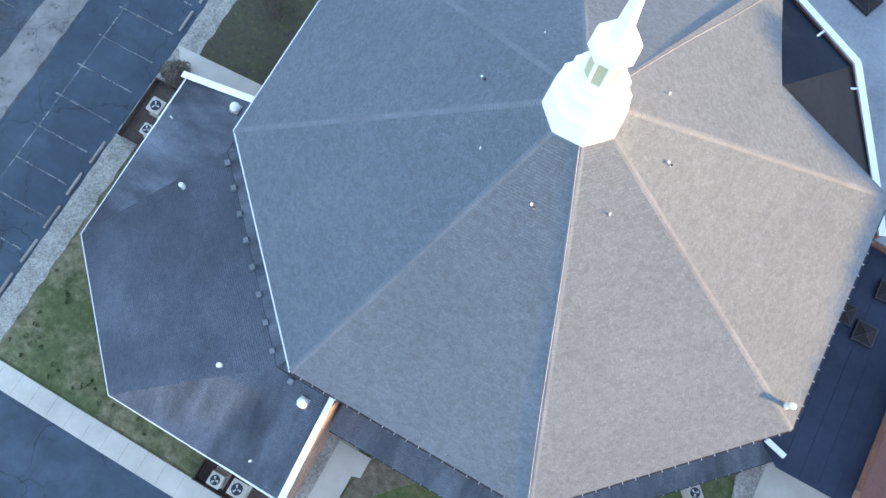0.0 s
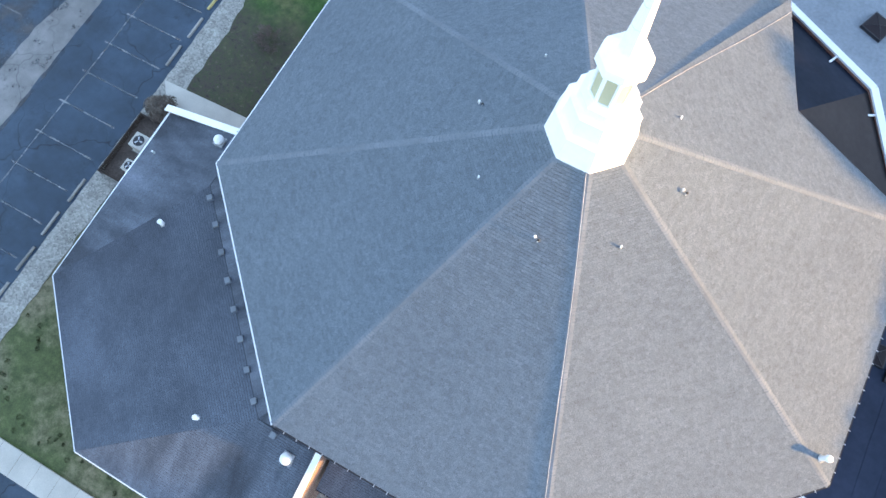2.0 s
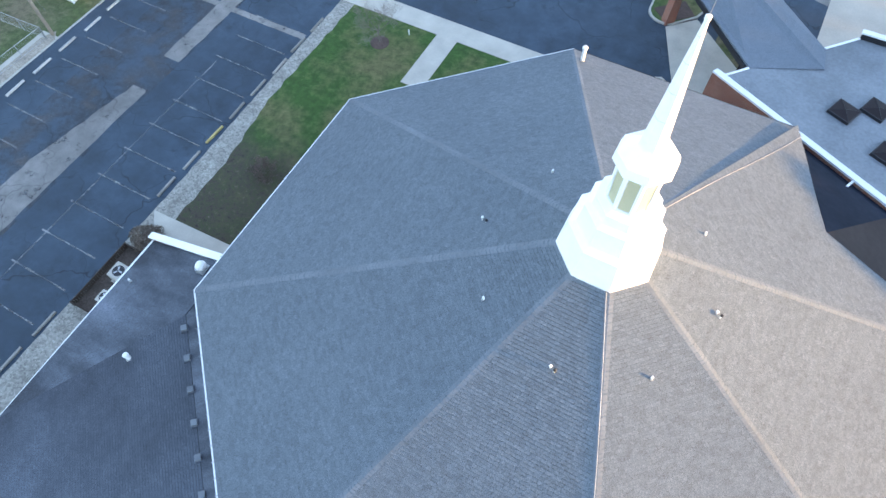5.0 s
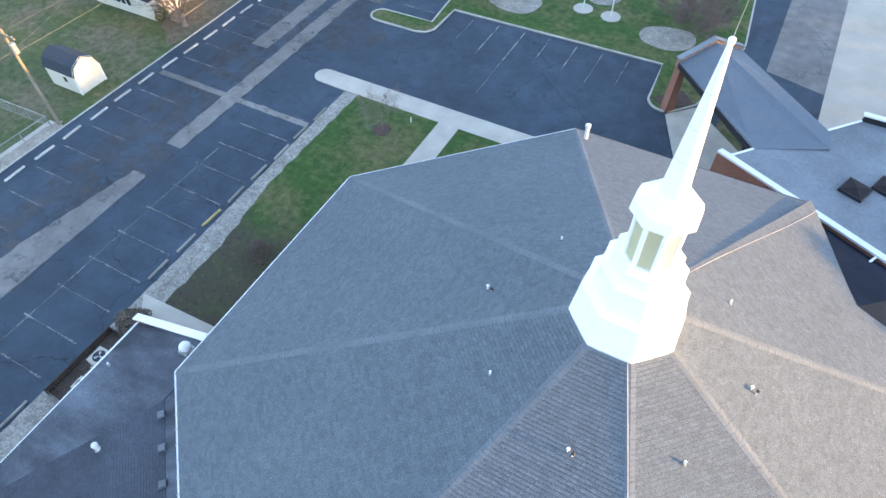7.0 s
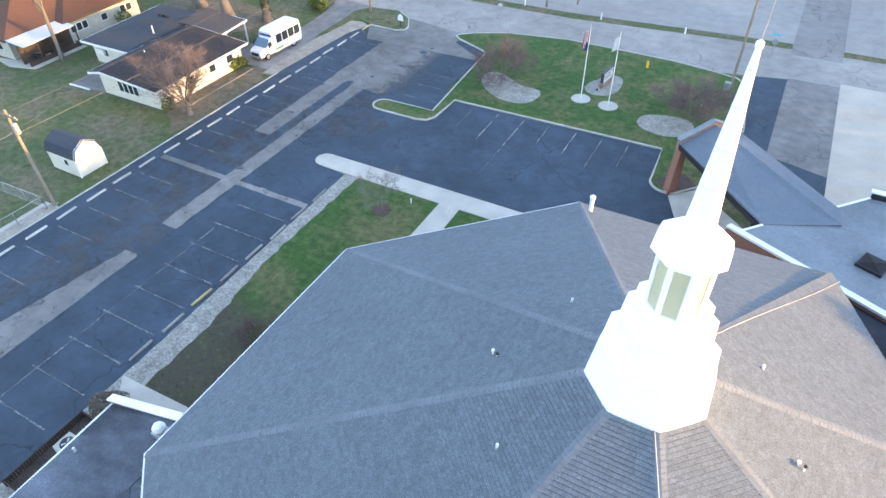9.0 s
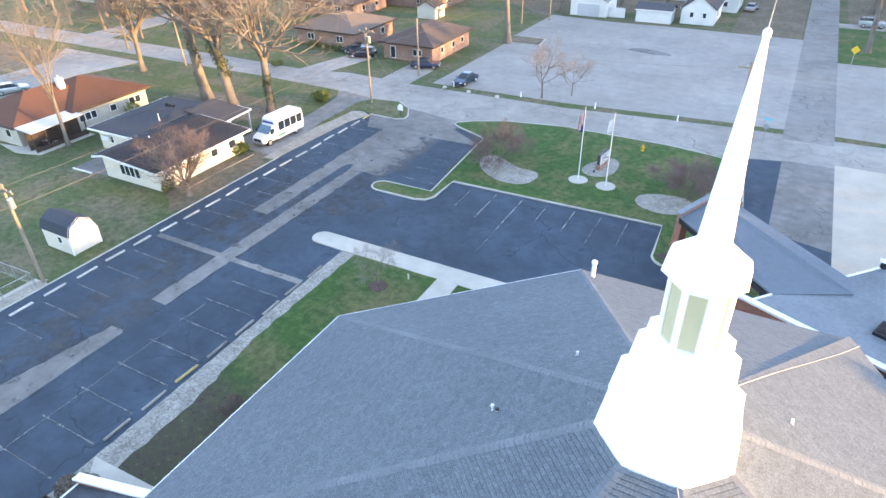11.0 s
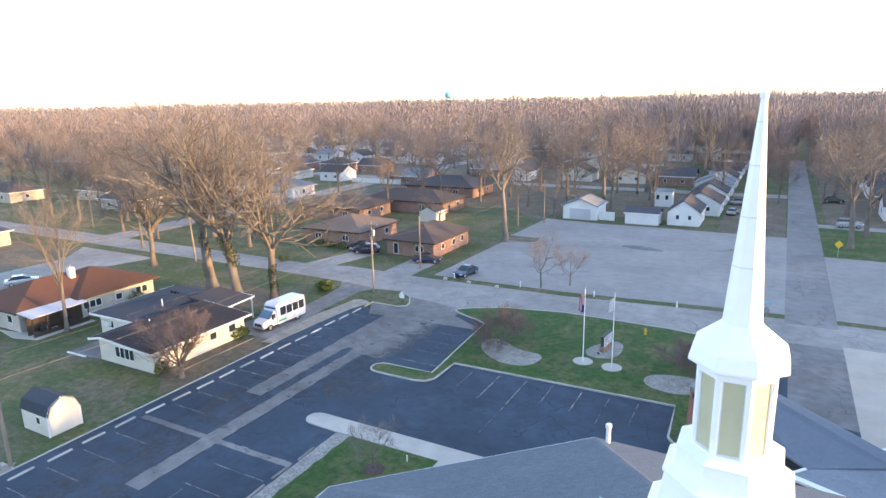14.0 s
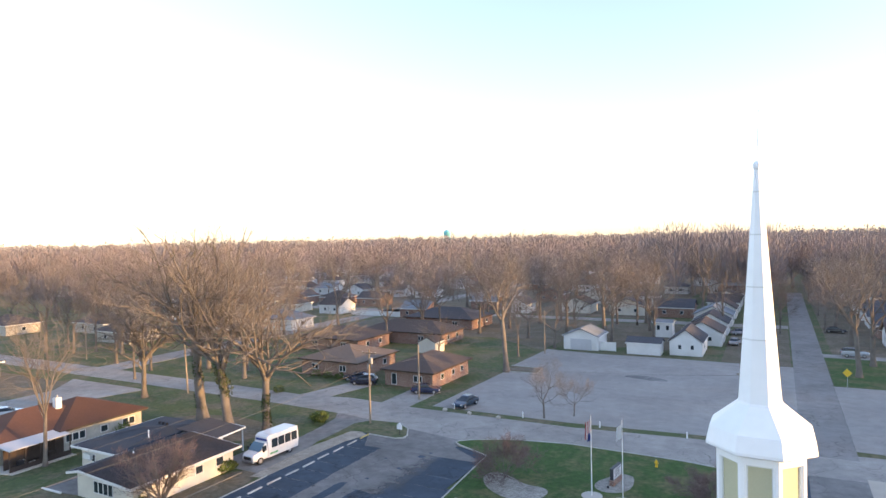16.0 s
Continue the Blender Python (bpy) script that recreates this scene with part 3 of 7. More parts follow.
# streets
sheet("street", [(-400, 56.2), (-66, 56.2), (-53.3, 55.7), (-44.9, 54.4), (-33.0, 50.4), (-22.4, 52.3), (-4.8, 55.2), (2.9, 57.0), (11.5, 57.3), (60, 58.5), (300, 58.5), (300, 66.8), (12, 65.4), (-5, 64.6), (-23, 62.6), (-46, 62.4), (-57, 63.2), (-66, 61.6), (-80, 62.0), (-400, 62.0)], 0.004, M_ROAD, "pale grey cracked residential street", "road")
sheet("side_street", rect(2.2, 63.5, 7.4, 262), 0.008, M_STREET, "pale grey side street running between houses", "road")
sheet("cross_street", rect(-400, 160, 2.0, 166), 0.0, M_ROAD, "distant grey residential street", "road")
sheet("west_street", rect(-118, 61, -111, 400), 0.0, M_ROAD, "distant grey residential street", "road")
sheet("north_lot", [(-43.6, 64.2), (-23.5, 64.4), (-5.0, 66.2), (2.2, 66.6), (2.2, 111.8), (-18, 112.2), (-31, 111.8), (-43.2, 113.2), (-43.6, 94.2), (-37.6, 94.1), (-37.1, 89.6), (-42.9, 89.2)], 0.0, M_LOT, "wide pale grey empty parking lot", "parking lot")
sheet("lot_planter", [(-43.55, 89.4), (-37.3, 89.75), (-37.75, 94.0), (-43.55, 94.1)], 0.06, M_DRY, "bare brown planter at the corner of the pale lot", "planting bed", 0.1)
kerb_line("kerb_planter", [(-43.0, 89.2), (-37.1, 89.6), (-37.6, 94.1), (-43.6, 94.25)], False, label="pale concrete kerb round the planter")
sheet("east_lot", rect(7.42, 66.8, 70, 99), 0.0, M_LOT, "pale grey paved lot beyond the side street", "parking lot")
sheet("drive_north_house", rect(-51.5, 61.5, -46.5, 72), 0.002, M_ROAD, "pale concrete driveway", "driveway")
sheet("drive_tan_house", [(-66, 61.5), (-61, 61.5), (-58.5, 72), (-63, 73)], 0.002, M_ROAD, "pale concrete driveway", "driveway")
sheet("van_drive", [(-53.9, 34.2), (-47.3, 34.2), (-47.8, 42), (-48.45, 44.2), (-48.5, 48.7), (-48.8, 52.6), (-47.5, 55.1), (-54.2, 56.0), (-52.6, 53.4), (-51.9, 48.9), (-51.6, 45.4), (-52.4, 42), (-53.9, 40)], 0.002, M_ASPHALT_OLD, "grey gravelly driveway", "driveway")
sheet("east_drive_dark", [(-0.3, 38.6), (7.5, 34.5), (7.5, 40), (2.6, 42), (2.6, 57.2), (-1.6, 56.1)], 0.002, M_ASPHALT, "dark asphalt drive beside the lawn", "driveway")
sheet("east_drive_grey", [(2.6, 40.8), (7.5, 39.5), (7.5, 57.4), (2.6, 57.2)], 0.006, M_ASPHALT_OLD, "strip of older grey asphalt drive", "driveway")
sheet("east_drive_slab", rect(7.5, 28, 40, 58.2), 0.006, M_CONC_TAN, "pale concrete forecourt", "pavement")

# lawns, raised to the kerb
LAWN_N = [(-26.1, 37.2), (-5.6, 37.6), (-5.35, 33.2)] + arc(-3.9, 32.7, 1.45, 190, 300, 6) + [(-1.6, 33.2), (0.0, 38.5), (0.2, 44), (-0.6, 52.6), (-2.0, 54.6),
          (-4.8, 55.2), (-9.0, 55.8), (-14.5, 56.0), (-21.0, 56.1), (-27.8, 54.8), (-31.5, 53.0), (-33.1, 51.8), (-33.2, 51.2), (-32.4, 50.6), (-28.1, 48.7), (-27.0, 34.3), (-32.0, 34.2)] + arc(-32.0, 33.2, 1.0, 90, 270, 6) + [(-27.7, 32.2), (-26.7, 32.5), (-26.2, 33.3)]
sheet("lawn_north", LAWN_N, 0.11, M_LAWN, "green clipped lawn inside a concrete kerb", "lawn", 0.15)
kerb_line("kerb_north", LAWN_N, True)
sheet("lawn_west", [(-27.4, -1.95), (-16.5, -1.7), (-16.5, 16.8), (-15.0, 18.0), (-12, 21.7), (-27.4, 21.7)], 0.06, M_LAWN_WORN, "green lawn between the gravel and the church wall", "lawn", 0.1)
sheet("lawn_southwest", [(-27.2, -26.0), (-10, -26.0), (-4.6, -26.0), (-4.6, -23), (-16.3, -23), (-23, -16.5), (-23, -9.7), (-27.0, -9.7)], 0.03, M_PATCHY, "patchy lawn round the low wing", "lawn", 0.06)
sheet("lawn_south", rect(-1.5, -27, 24, -16), 0.03, M_LAWN, "green lawn south of the church", "lawn", 0.06)
sheet("south_bed", [(-2.1, -24), (-0.7, -24), (-0.2, -21.6), (0.9, -20.4), (2.2, -19.2), (-1.6, -19.2)], 0.045, M_DRY, "leaf-strewn bare bed at the wall", "planting bed", 0.06)
sheet("west_yard", [(-46.22, -40), (-46.08, -40), (-46.05, 34), (-46.2, 34)], 0.07, M_KERB, "thin concrete edge of the parking lot", "kerb", 0.06)
sheet("edge_gravel", [(-47.5, -40), (-46.23, -40), (-46.23, 6.8), (-46.9, 7.6), (-47.4, 6.5)], 0.05, M_ROCK, "strip of pale gravel beside the lot", "gravel")
sheet("leaf_litter", rounded([(-50.85, 22.2), (-48.6, 21.4), (-46.3, 18.5), (-46.3, 34.5), (-50.85, 34.5)]), -0.015, M_DRY, "dry straw-coloured strip along the house", "ground", 0.02)
sheet("far_leaf_litter", rounded([(-74, 40.5), (-64, 38.5), (-57, 40), (-56.5, 46), (-63, 49), (-73, 47)]), -0.015, M_DRY, "dry leaf-strewn ground under the trees", "ground", 0.02)
sheet("block_floor", [(-108, 121), (-60, 123), (-44, 112), (-42, 158), (-108, 158)], -0.017, M_DRY, "leaf-strewn ground between houses", "ground", 0.02)
sheet("far_block_floor", [(-300, 168), (-30, 168), (-24, 420), (-340, 420)], -0.017, M_DRY, "leaf-strewn ground between far houses", "ground", 0.02)
sheet("west_corner_lot", [(-150, 8), (-108, 20), (-106.5, 51.5), (-150, 51.5)], -0.017, M_DRY, "straw-coloured corner lot", "ground", 0.02)
sheet("west_side_road", [(-104.5, -120), (-95.0, -120), (-95.2, 44), (-92, 53.6), (-112, 53.6), (-106.4, 47)], 0.0005, M_ROAD, "pale grey side road", "road")
sheet("lot_stain", rounded([(-23.4, 93.6), (-21.5, 92.8), (-17.2, 91.9), (-15.4, 92.6), (-17.2, 94.4), (-21.6, 95.6)]), 0.003, M_MIDASPHALT, "dark patched asphalt in the pale lot", "pavement", 0.02)
sheet("east_block_floor", rect(9, 116, 80, 330), -0.017, M_DRY, "leaf-strewn ground under bare trees", "ground", 0.02)
sheet("corner_lawn", [(7.6, 99.1), (30, 99.1), (30, 123.6), (7.6, 123.6)], -0.01, M_LAWN, "bright green lawn beside the side street", "lawn", 0.02)
sheet("corner_drive", rect(7.42, 123.8, 30, 127.4), 0.0, M_ROAD, "pale driveway beside the side street", "driveway", 0.02)
sheet("street_verge", [(-9.5, 112.4), (1.9, 112), (1.9, 158), (-10, 158)], -0.012, M_DRY, "bare brown ground along the side street", "ground", 0.02)
sheet("woods_floor", rect(-40, 121, -20, 158), -0.015, M_DRY, "leaf-strewn ground behind the garages", "ground", 0.02)
sheet("bush_lawn", [(-44.4, 49.6), (-40.6, 49.5), (-39.7, 50.1), (-39.8, 51.1), (-41.1, 53.4), (-43.4, 55.0), (-47.4, 54.5), (-48.65, 52.5), (-48.4, 48.7), (-48.3, 44.4), (-47.6, 46.0), (-47.3, 49.8), (-45.8, 50.2)], 0.1, M_GROUND, "rough grass corner beside the entrance", "lawn", 0.14)
kerb_line("kerb_entrance", [(-44.4, 49.6), (-40.6, 49.5), (-39.7, 50.1), (-39.8, 51.1), (-41.1, 53.4), (-43.4, 55.0)], False, top=0.13)

# gravel and walks
sheet("gravel_strip", [(-28.02 - 0.012 * max(0, q - 37) + 0.03 * math.sin(q * 2.3), -26 + q * 0.7) for q in range(69)] + [(-27.12 + 0.85 * min(1, max(0, (q - 17) / 9)) + 0.05 * math.sin(q * 1.7) + 0.06 * math.sin(q * 3.9), 21.6 - q * 0.7) for q in range(69)], 0.064, M_GRAVEL, "strip of pale loose gravel", "gravel")
sheet("gravel_bed_kidney", rounded([(-26.0, 43.2), (-25.0, 41.2), (-23.0, 39.6), (-21.2, 39.2), (-19.3, 39.6), (-18.7, 41.9), (-19.4, 43.0), (-21.6, 42.9), (-23.2, 44.1), (-24.7, 44.8), (-25.7, 44.4)]), 0.14, M_GRAVEL, "kidney-shaped bed of pale gravel on the lawn", "gravel bed", 0.1)
sheet("gravel_bed_portico", rounded([(-9.0, 41.3), (-8.2, 40.1), (-6.0, 39.6), (-4.2, 40.5), (-3.7, 42.3), (-4.6, 43.8), (-7.2, 43.5), (-8.7, 42.7)]), 0.14, M_GRAVEL, "oval bed of pale gravel with a red edging", "gravel bed", 0.1)
sheet("gravel_bed_monument", rounded([(-15.4, 45.0), (-13.9, 44.2), (-12.3, 45.3), (-12.1, 47.4), (-12.5, 49.4), (-13.9, 49.6), (-14.6, 48.2), (-15.5, 46.6)]), 0.14, M_GRAVEL, "bed of pale gravel round the monument", "gravel bed", 0.1)
sheet("rock_strip", [(-47.6, 33.2), (-46.25, 33.5), (-45.5, 46.2), (-44.5, 49.3), (-45.8, 50.1), (-47.3, 49.8), (-47.6, 46.0), (-48.0, 43)], 0.03, M_ROCK, "strip of tan rock beside the stalls", "gravel")
WALK_N = [(-12.0, 23.5), (-31.2, 23.5)] + arc(-31.2, 22.6, 0.9, 90, 270, 8) + [(-28.2, 21.6), (-19.3, 21.6), (-19.3, 15.8), (-17.5, 15.8), (-17.5, 21.6), (-10, 21.6), (-6, 17.4), (2.0, 17.4), (2.0, 23), (-2.0, 25.5), (-6, 23.5)]
sheet("walk_north", WALK_N, 0.10, M_CONC, "pale concrete walk with a rounded end", "walkway", 0.14)
sheet("portico_paving", [(-3.5, 31.0), (-1.5, 33.0), (5, 27), (3, 22), (-1, 25)], 0.05, M_CONC, "pale concrete paving under the entrance canopy", "walkway", 0.09)
sheet("patio_west", [(-28.0, -2.0), (-16.5, -1.6), (-16.5, -4.4), (-26.0, -4.4)], 0.07, M_CONC, "pale concrete landing beside the low wing", "walkway", 0.1)
sheet("walk_southwest", [(-60, -27.7), (-1, -27.7), (-1, -26.2), (-27, -26.2)], 0.08, M_CONC, "pale concrete walk with joints", "walkway", 0.12)
for i in range(20):
    bm = B()
    box(bm, -26.5 + 1.4 * i, -27.69, 0.0805, -26.47 + 1.4 * i, -26.21, 0.0835)
    structure(mesh_object("walk_joint", bm, M_ROCK), "dark joint in the walk", "joint")
sheet("walk_south", rect(-4.45, -26, -2.4, -19.4), 0.08, M_GRAVEL, "pale gravel margin at the brick wall", "gravel", 0.1)
sheet("walk_south_slab", [(-3.75, -26), (-2.05, -26), (-2.05, -21.3), (-1.5, -21.1), (-1.5, -19.8), (-3.75, -19.8)], 0.09, M_CONC, "pale concrete walk at the wall", "walkway", 0.1)
sheet("patio_southeast", rect(20.1, -14, 27, -7.7), 0.07, M_CONC, "pale concrete patio at the corner", "walkway", 0.1)

sheet("gravel_margin", [(18.7, -9.7), (19.4, -8.6), (20.08, -7.7), (20.08, -13), (19.3, -12.2)], 0.06, M_GRAVEL, "pale gravel beside the patio", "gravel", 0.09)

# wheel stops and stall lines
stop_rng = random.Random(5)


def wheel_stop(x, y, material, label):
    t = thing("wheel_stop", label, "wheel stop", "wheel stops in the parking lot", (x + stop_rng.uniform(-0.08, 0.08), y, 0.0), stop_rng.uniform(-2, 2))
    bm = B()
    prism(bm, rect(-0.09, -0.9, 0.09, 0.9), 0.0, 0.13)
    bmesh.ops.bevel(bm, geom=[e for e in bm.edges if all(v.co.z > 0.1 for v in e.verts)], offset=0.035, segments=1, affect="EDGES")
    part("block", bm, material, t)
    for s in (-0.55, 0.55):
        bm = B()
        tube(bm, (0, s, 0.12), (0, s, 0.145), 0.018, n=6)
        part("anchor_pin", bm, M_DARKMETAL, t)


def stall_line(x0, y0, x1, y1, material=M_LINE, w=0.10):
    bm = B()
    line_slab(bm, (x0, y0), (x1, y1), w, 0.0, 0.0065)
    ob = mesh_object("stall_line", bm, material)
    tagged(ob, "worn white painted stall line on asphalt", "painted line", "stall lines", "structure")


for i in range(26):
    y = 48.7 - 2.58 * min(i, 12) - 2.7 * max(0, i - 12)
    if y > -20:
        wheel_stop(-44.92 + 0.5 * min(1, max(0, (y - 14) / 16)), y, M_STOP_Y if i == 0 else M_STOP, "pale concrete wheel stop at a parking stall")
        stall_line(-44.3, y + 1.33, -40.4, y + 1.33, M_LINE, 0.09)
        stall_line(-44.2, y + 1.33, -42.2, y + 1.33, M_LINE_FRESH, 0.1)
for i in range(5):
    wheel_stop(-28.38, -11.5 - 2.65 * i, M_STOP_GREY, "grey concrete wheel stop at the gravel strip")
for i in range(-14, 15):
    y = -0.12 + 2.6 * i
    if -0.5 < y < 20.5:
        if i == 2:
            wheel_stop(-28.5, y, M_STOP_Y, "faded yellow concrete wheel stop at the gravel strip")
        else:
            wheel_stop(-28.5, y, M_STOP_GREY, "grey concrete wheel stop at the gravel strip")
    if -24 < y < 20.5:
        stall_line(-33.0, y - 1.33, -28.9, y - 1.33, M_LINE, 0.09)
        stall_line(-29.6, y - 1.33, -28.9, y - 1.33, M_LINE_FRESH, 0.11)
        stall_line(-33.6, y - 1.33, -32.9, y - 1.33, M_LINE_FRESH, 0.11)
    if -24 < y < 12:
        stall_line(-32.4, y - 1.33, -31.6, y - 1.33, M_LINE_FRESH if i % 3 == 0 else M_LINE, 0.12)
for i, x in enumerate((-23.7, -21.05, -18.4, -15.9, -13.25, -10.8, -8.4)):
    stall_line(x, 36.8, x, 33.0 if i not in (1, 2, 5) else 31.8, M_LINE_FRESH if i in (1, 2, 4) else M_LINE, 0.1)
stall_line(-33.2, -22, -33.2, 11, M_LINE, 0.09)
stall_line(-18.4, 31.8, -18.4, 26.5, M_LINE, 0.09)
for i in range(4):
    stall_line(-27.6, 36.0 + 2.66 * i, -31.5, 36.0 + 2.66 * i, M_LINE, 0.1)


# ---- church ----
R_EAVE, Z_EAVE, HIP = 18.3, 7.63, 0.45
WALL_R = 17.5
church = thing("church", "octagonal brick church with a grey shingled roof of eight hips", "church")


def corner(a, r):
    return r * math.cos(radians(a)), r * math.sin(radians(a))


def on_hip(a, r):
    return (*corner(a, r), Z_EAVE + HIP * (R_EAVE - r))


ANGLES = [22.5 + 45 * i for i in range(8)]
SLOPE = HIP / math.cos(radians(22.5))
AP = R_EAVE * math.cos(radians(22.5))
NOTCH = (8.5, 8.75, Z_EAVE + SLOPE * (AP - 17.25 * math.sqrt(0.5)))
NCOR = (6.35, 16.93, 7.60)      # the roof corner beside the notch, cut back a little
bm = B()
prism(bm, [corner(22.5, WALL_R), (9.0, 9.2)] + [corner(a, WALL_R) for a in ANGLES[1:]], 0.0, 7.35)
part("wall", bm, M_BRICK, church, "red brick wall")
for i, a in enumerate(ANGLES):
    b = a + 45
    p = [on_hip(a, R_EAVE), on_hip(b, R_EAVE), on_hip(b, 1.6), on_hip(a, 1.6)]
    if i == 0:
        mid = tuple((Vector(p[2]) + Vector(p[3])) / 2)
        outlines = [[p[0], NOTCH, mid, p[3]], [NOTCH, NCOR, p[2], mid]]
    elif i == 1:
        outlines = [[NCOR, p[1], p[2], p[3]]]
    else:
        outlines = [p]
    for k, o in enumerate(outlines):
        bm = B()
        slab(bm, o, 0.16)
        deck = part("roof_face", bm, M_DECK, church, "grey asphalt shingle roof face")
        v, f = shingle_tabs(p, seed=10 + i * 2 + k, outline=o)
        if i in (5, 6):      # the tabs next to the steeple, one by one
            keep = len(f) // 2 - 150
            for w_ in range(keep, len(f) // 2):
                raw("shingle", v[6 * w_:6 * w_ + 6], [(0, 1, 3, 2), (2, 3, 4, 5)], M_SHINGLE, deck)
            v, f = v[:6 * keep], f[:2 * keep]
        st = raw("shingles", v, f, M_SHINGLE, deck, "overlapping grey asphalt shingles")
        st["kind"] = "stuff"
    # white gutter with a dark lip and brackets
    if i:
        white = 90 < a + 22.5 < 240
        r0, r1 = R_EAVE + 0.01, R_EAVE + 0.095
        bm = B()
        g0, g1 = ((6.36, 16.97), (6.37, 17.05)) if i == 1 else (corner(a, r0), corner(a, r1))
        z0 = -0.04 if i == 1 else 0.0
        prism(bm, [g0, g1, corner(b, r1), corner(b, r0)], [Z_EAVE - 0.14 + z0, Z_EAVE - 0.14 + z0, Z_EAVE - 0.14, Z_EAVE - 0.14], [Z_EAVE - 0.01 + z0, Z_EAVE - 0.01 + z0, Z_EAVE - 0.01, Z_EAVE - 0.01])
        gut = part("gutter", bm, M_WHITE if white else M_DARKMETAL, church, "thin white eaves gutter" if white else "dark eaves gutter with pale brackets")
        A0, B0 = Vector((*corner(a, R_EAVE + 0.07), 0)), Vector((*corner(b, R_EAVE + 0.07), 0))
        d = (B0 - A0).normalized()
        n_br = 20
        for q in range(1, n_br if i != 1 else 1):
            c = A0.lerp(B0, q / n_br)
            bm = B()
            line_slab(bm, (c.x - d.x * 0.02, c.y - d.y * 0.02), (c.x + d.x * 0.02, c.y + d.y * 0.02), 0.13, Z_EAVE - 0.06, Z_EAVE - 0.006)
            part("bracket", bm, M_GALV, gut)
    # hip caps
    bm = B()
    p0, p1 = Vector(NCOR if a == 67.5 else on_hip(a, R_EAVE)), Vector(on_hip(a, 1.6))
    d = p1 - p0
    side = Vector((-d.y, d.x, 0)).normalized()
    n_cap = 72
    for q in range(n_cap):
        s, e = p0.lerp(p1, q / n_cap), p0.lerp(p1, (q + 1.06) / n_cap)
        up0, up1, w = Vector((0, 0, 0.030)), Vector((0, 0, 0.018)), 0.16
        drop = Vector((0, 0, w * SLOPE * 0.38))
        V = [bm.verts.new(x) for x in (s - side * w + up0 - drop, s + up0, s + side * w + up0 - drop, e - side * w + up1 - drop, e + up1, e + side * w + up1 - drop,
                                       s - side * w - drop, s, s + side * w - drop)]
        for fc in ((0, 1, 4, 3), (1, 2, 5, 4), (6, 7, 1, 0), (7, 8, 2, 1)):
            bm.faces.new([V[t] for t in fc])
        if q == 0 and 200 < a < 340:
            base = part("ridge_shingle", bm, M_RIDGE, church, "overlapping ridge shingle")
            for w_ in range(1, n_cap):
                o = base.copy()
                scene.collection.objects.link(o)
                o.location = d * (w_ / n_cap)
            break
    else:
        part("hip_cap", bm, M_RIDGE, church, "row of overlapping ridge shingles")["kind"] = "stuff"
for a in (67.5, 292.5):
    bm = B()
    path = []
    for q in range(13):
        r = (17.5 if a == 67.5 else R_EAVE) * (1 - q / 12) + 1.8 * q / 12
        x, y, z = on_hip(a, r)
        off = 0.05 * math.sin(q * 0.55) + 0.10
        c = Vector((x + off * math.cos(radians(a - 90)), y + off * math.sin(radians(a - 90)), z + 0.022))
        path.append(c)
    tube_path(bm, path, 0.014)
    part("lightning_cable", bm, M_CABLE, church, "pale conductor cable along the hip")

for q0, q1 in ((on_hip(22.5, R_EAVE), NOTCH), (NOTCH, NCOR)):
    bm = B()
    d = (Vector(q1) - Vector(q0)).normalized()
    tube(bm, Vector(q0) - Vector((0, 0, 0.05)), Vector(q1) - Vector((0, 0, 0.05)), 0.09, n=4)
    part("notch_edge", bm, M_RIDGE, church, "grey edge flashing of the roof notch")

# notch: two brown membrane slopes falling to the parapet; shade painted into one
PAR = [(1.2, 21.6), (12.65, 14.35), (17.15, 8.3), (18.35, 5.9)]
PAR_Z = [5.5, 6.9, 5.5, 5.5]      # the parapet rises to its corner
bm = B()
N0, C0 = (NOTCH[0], NOTCH[1], NOTCH[2] - 0.2), (PAR[1][0], PAR[1][1], 6.6)
NE, EE = (6.4, 16.85, 7.3), (16.6, 7.05, 7.3)
P1, P2 = (6.9, 17.9, 5.9), (17.05, 8.2, 5.42)
for tris, mat, word in ((((N0, C0, P1), (N0, P1, NE)), M_NOTCH_SHADE, "brown membrane slope coloured near-black for shade"),
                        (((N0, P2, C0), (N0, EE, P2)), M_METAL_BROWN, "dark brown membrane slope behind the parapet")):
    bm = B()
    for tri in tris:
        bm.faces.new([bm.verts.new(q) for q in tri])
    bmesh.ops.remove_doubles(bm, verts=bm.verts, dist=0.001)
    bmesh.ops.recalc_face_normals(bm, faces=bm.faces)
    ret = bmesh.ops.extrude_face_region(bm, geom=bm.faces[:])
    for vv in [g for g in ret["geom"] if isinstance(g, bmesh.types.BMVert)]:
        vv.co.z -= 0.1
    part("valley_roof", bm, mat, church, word)

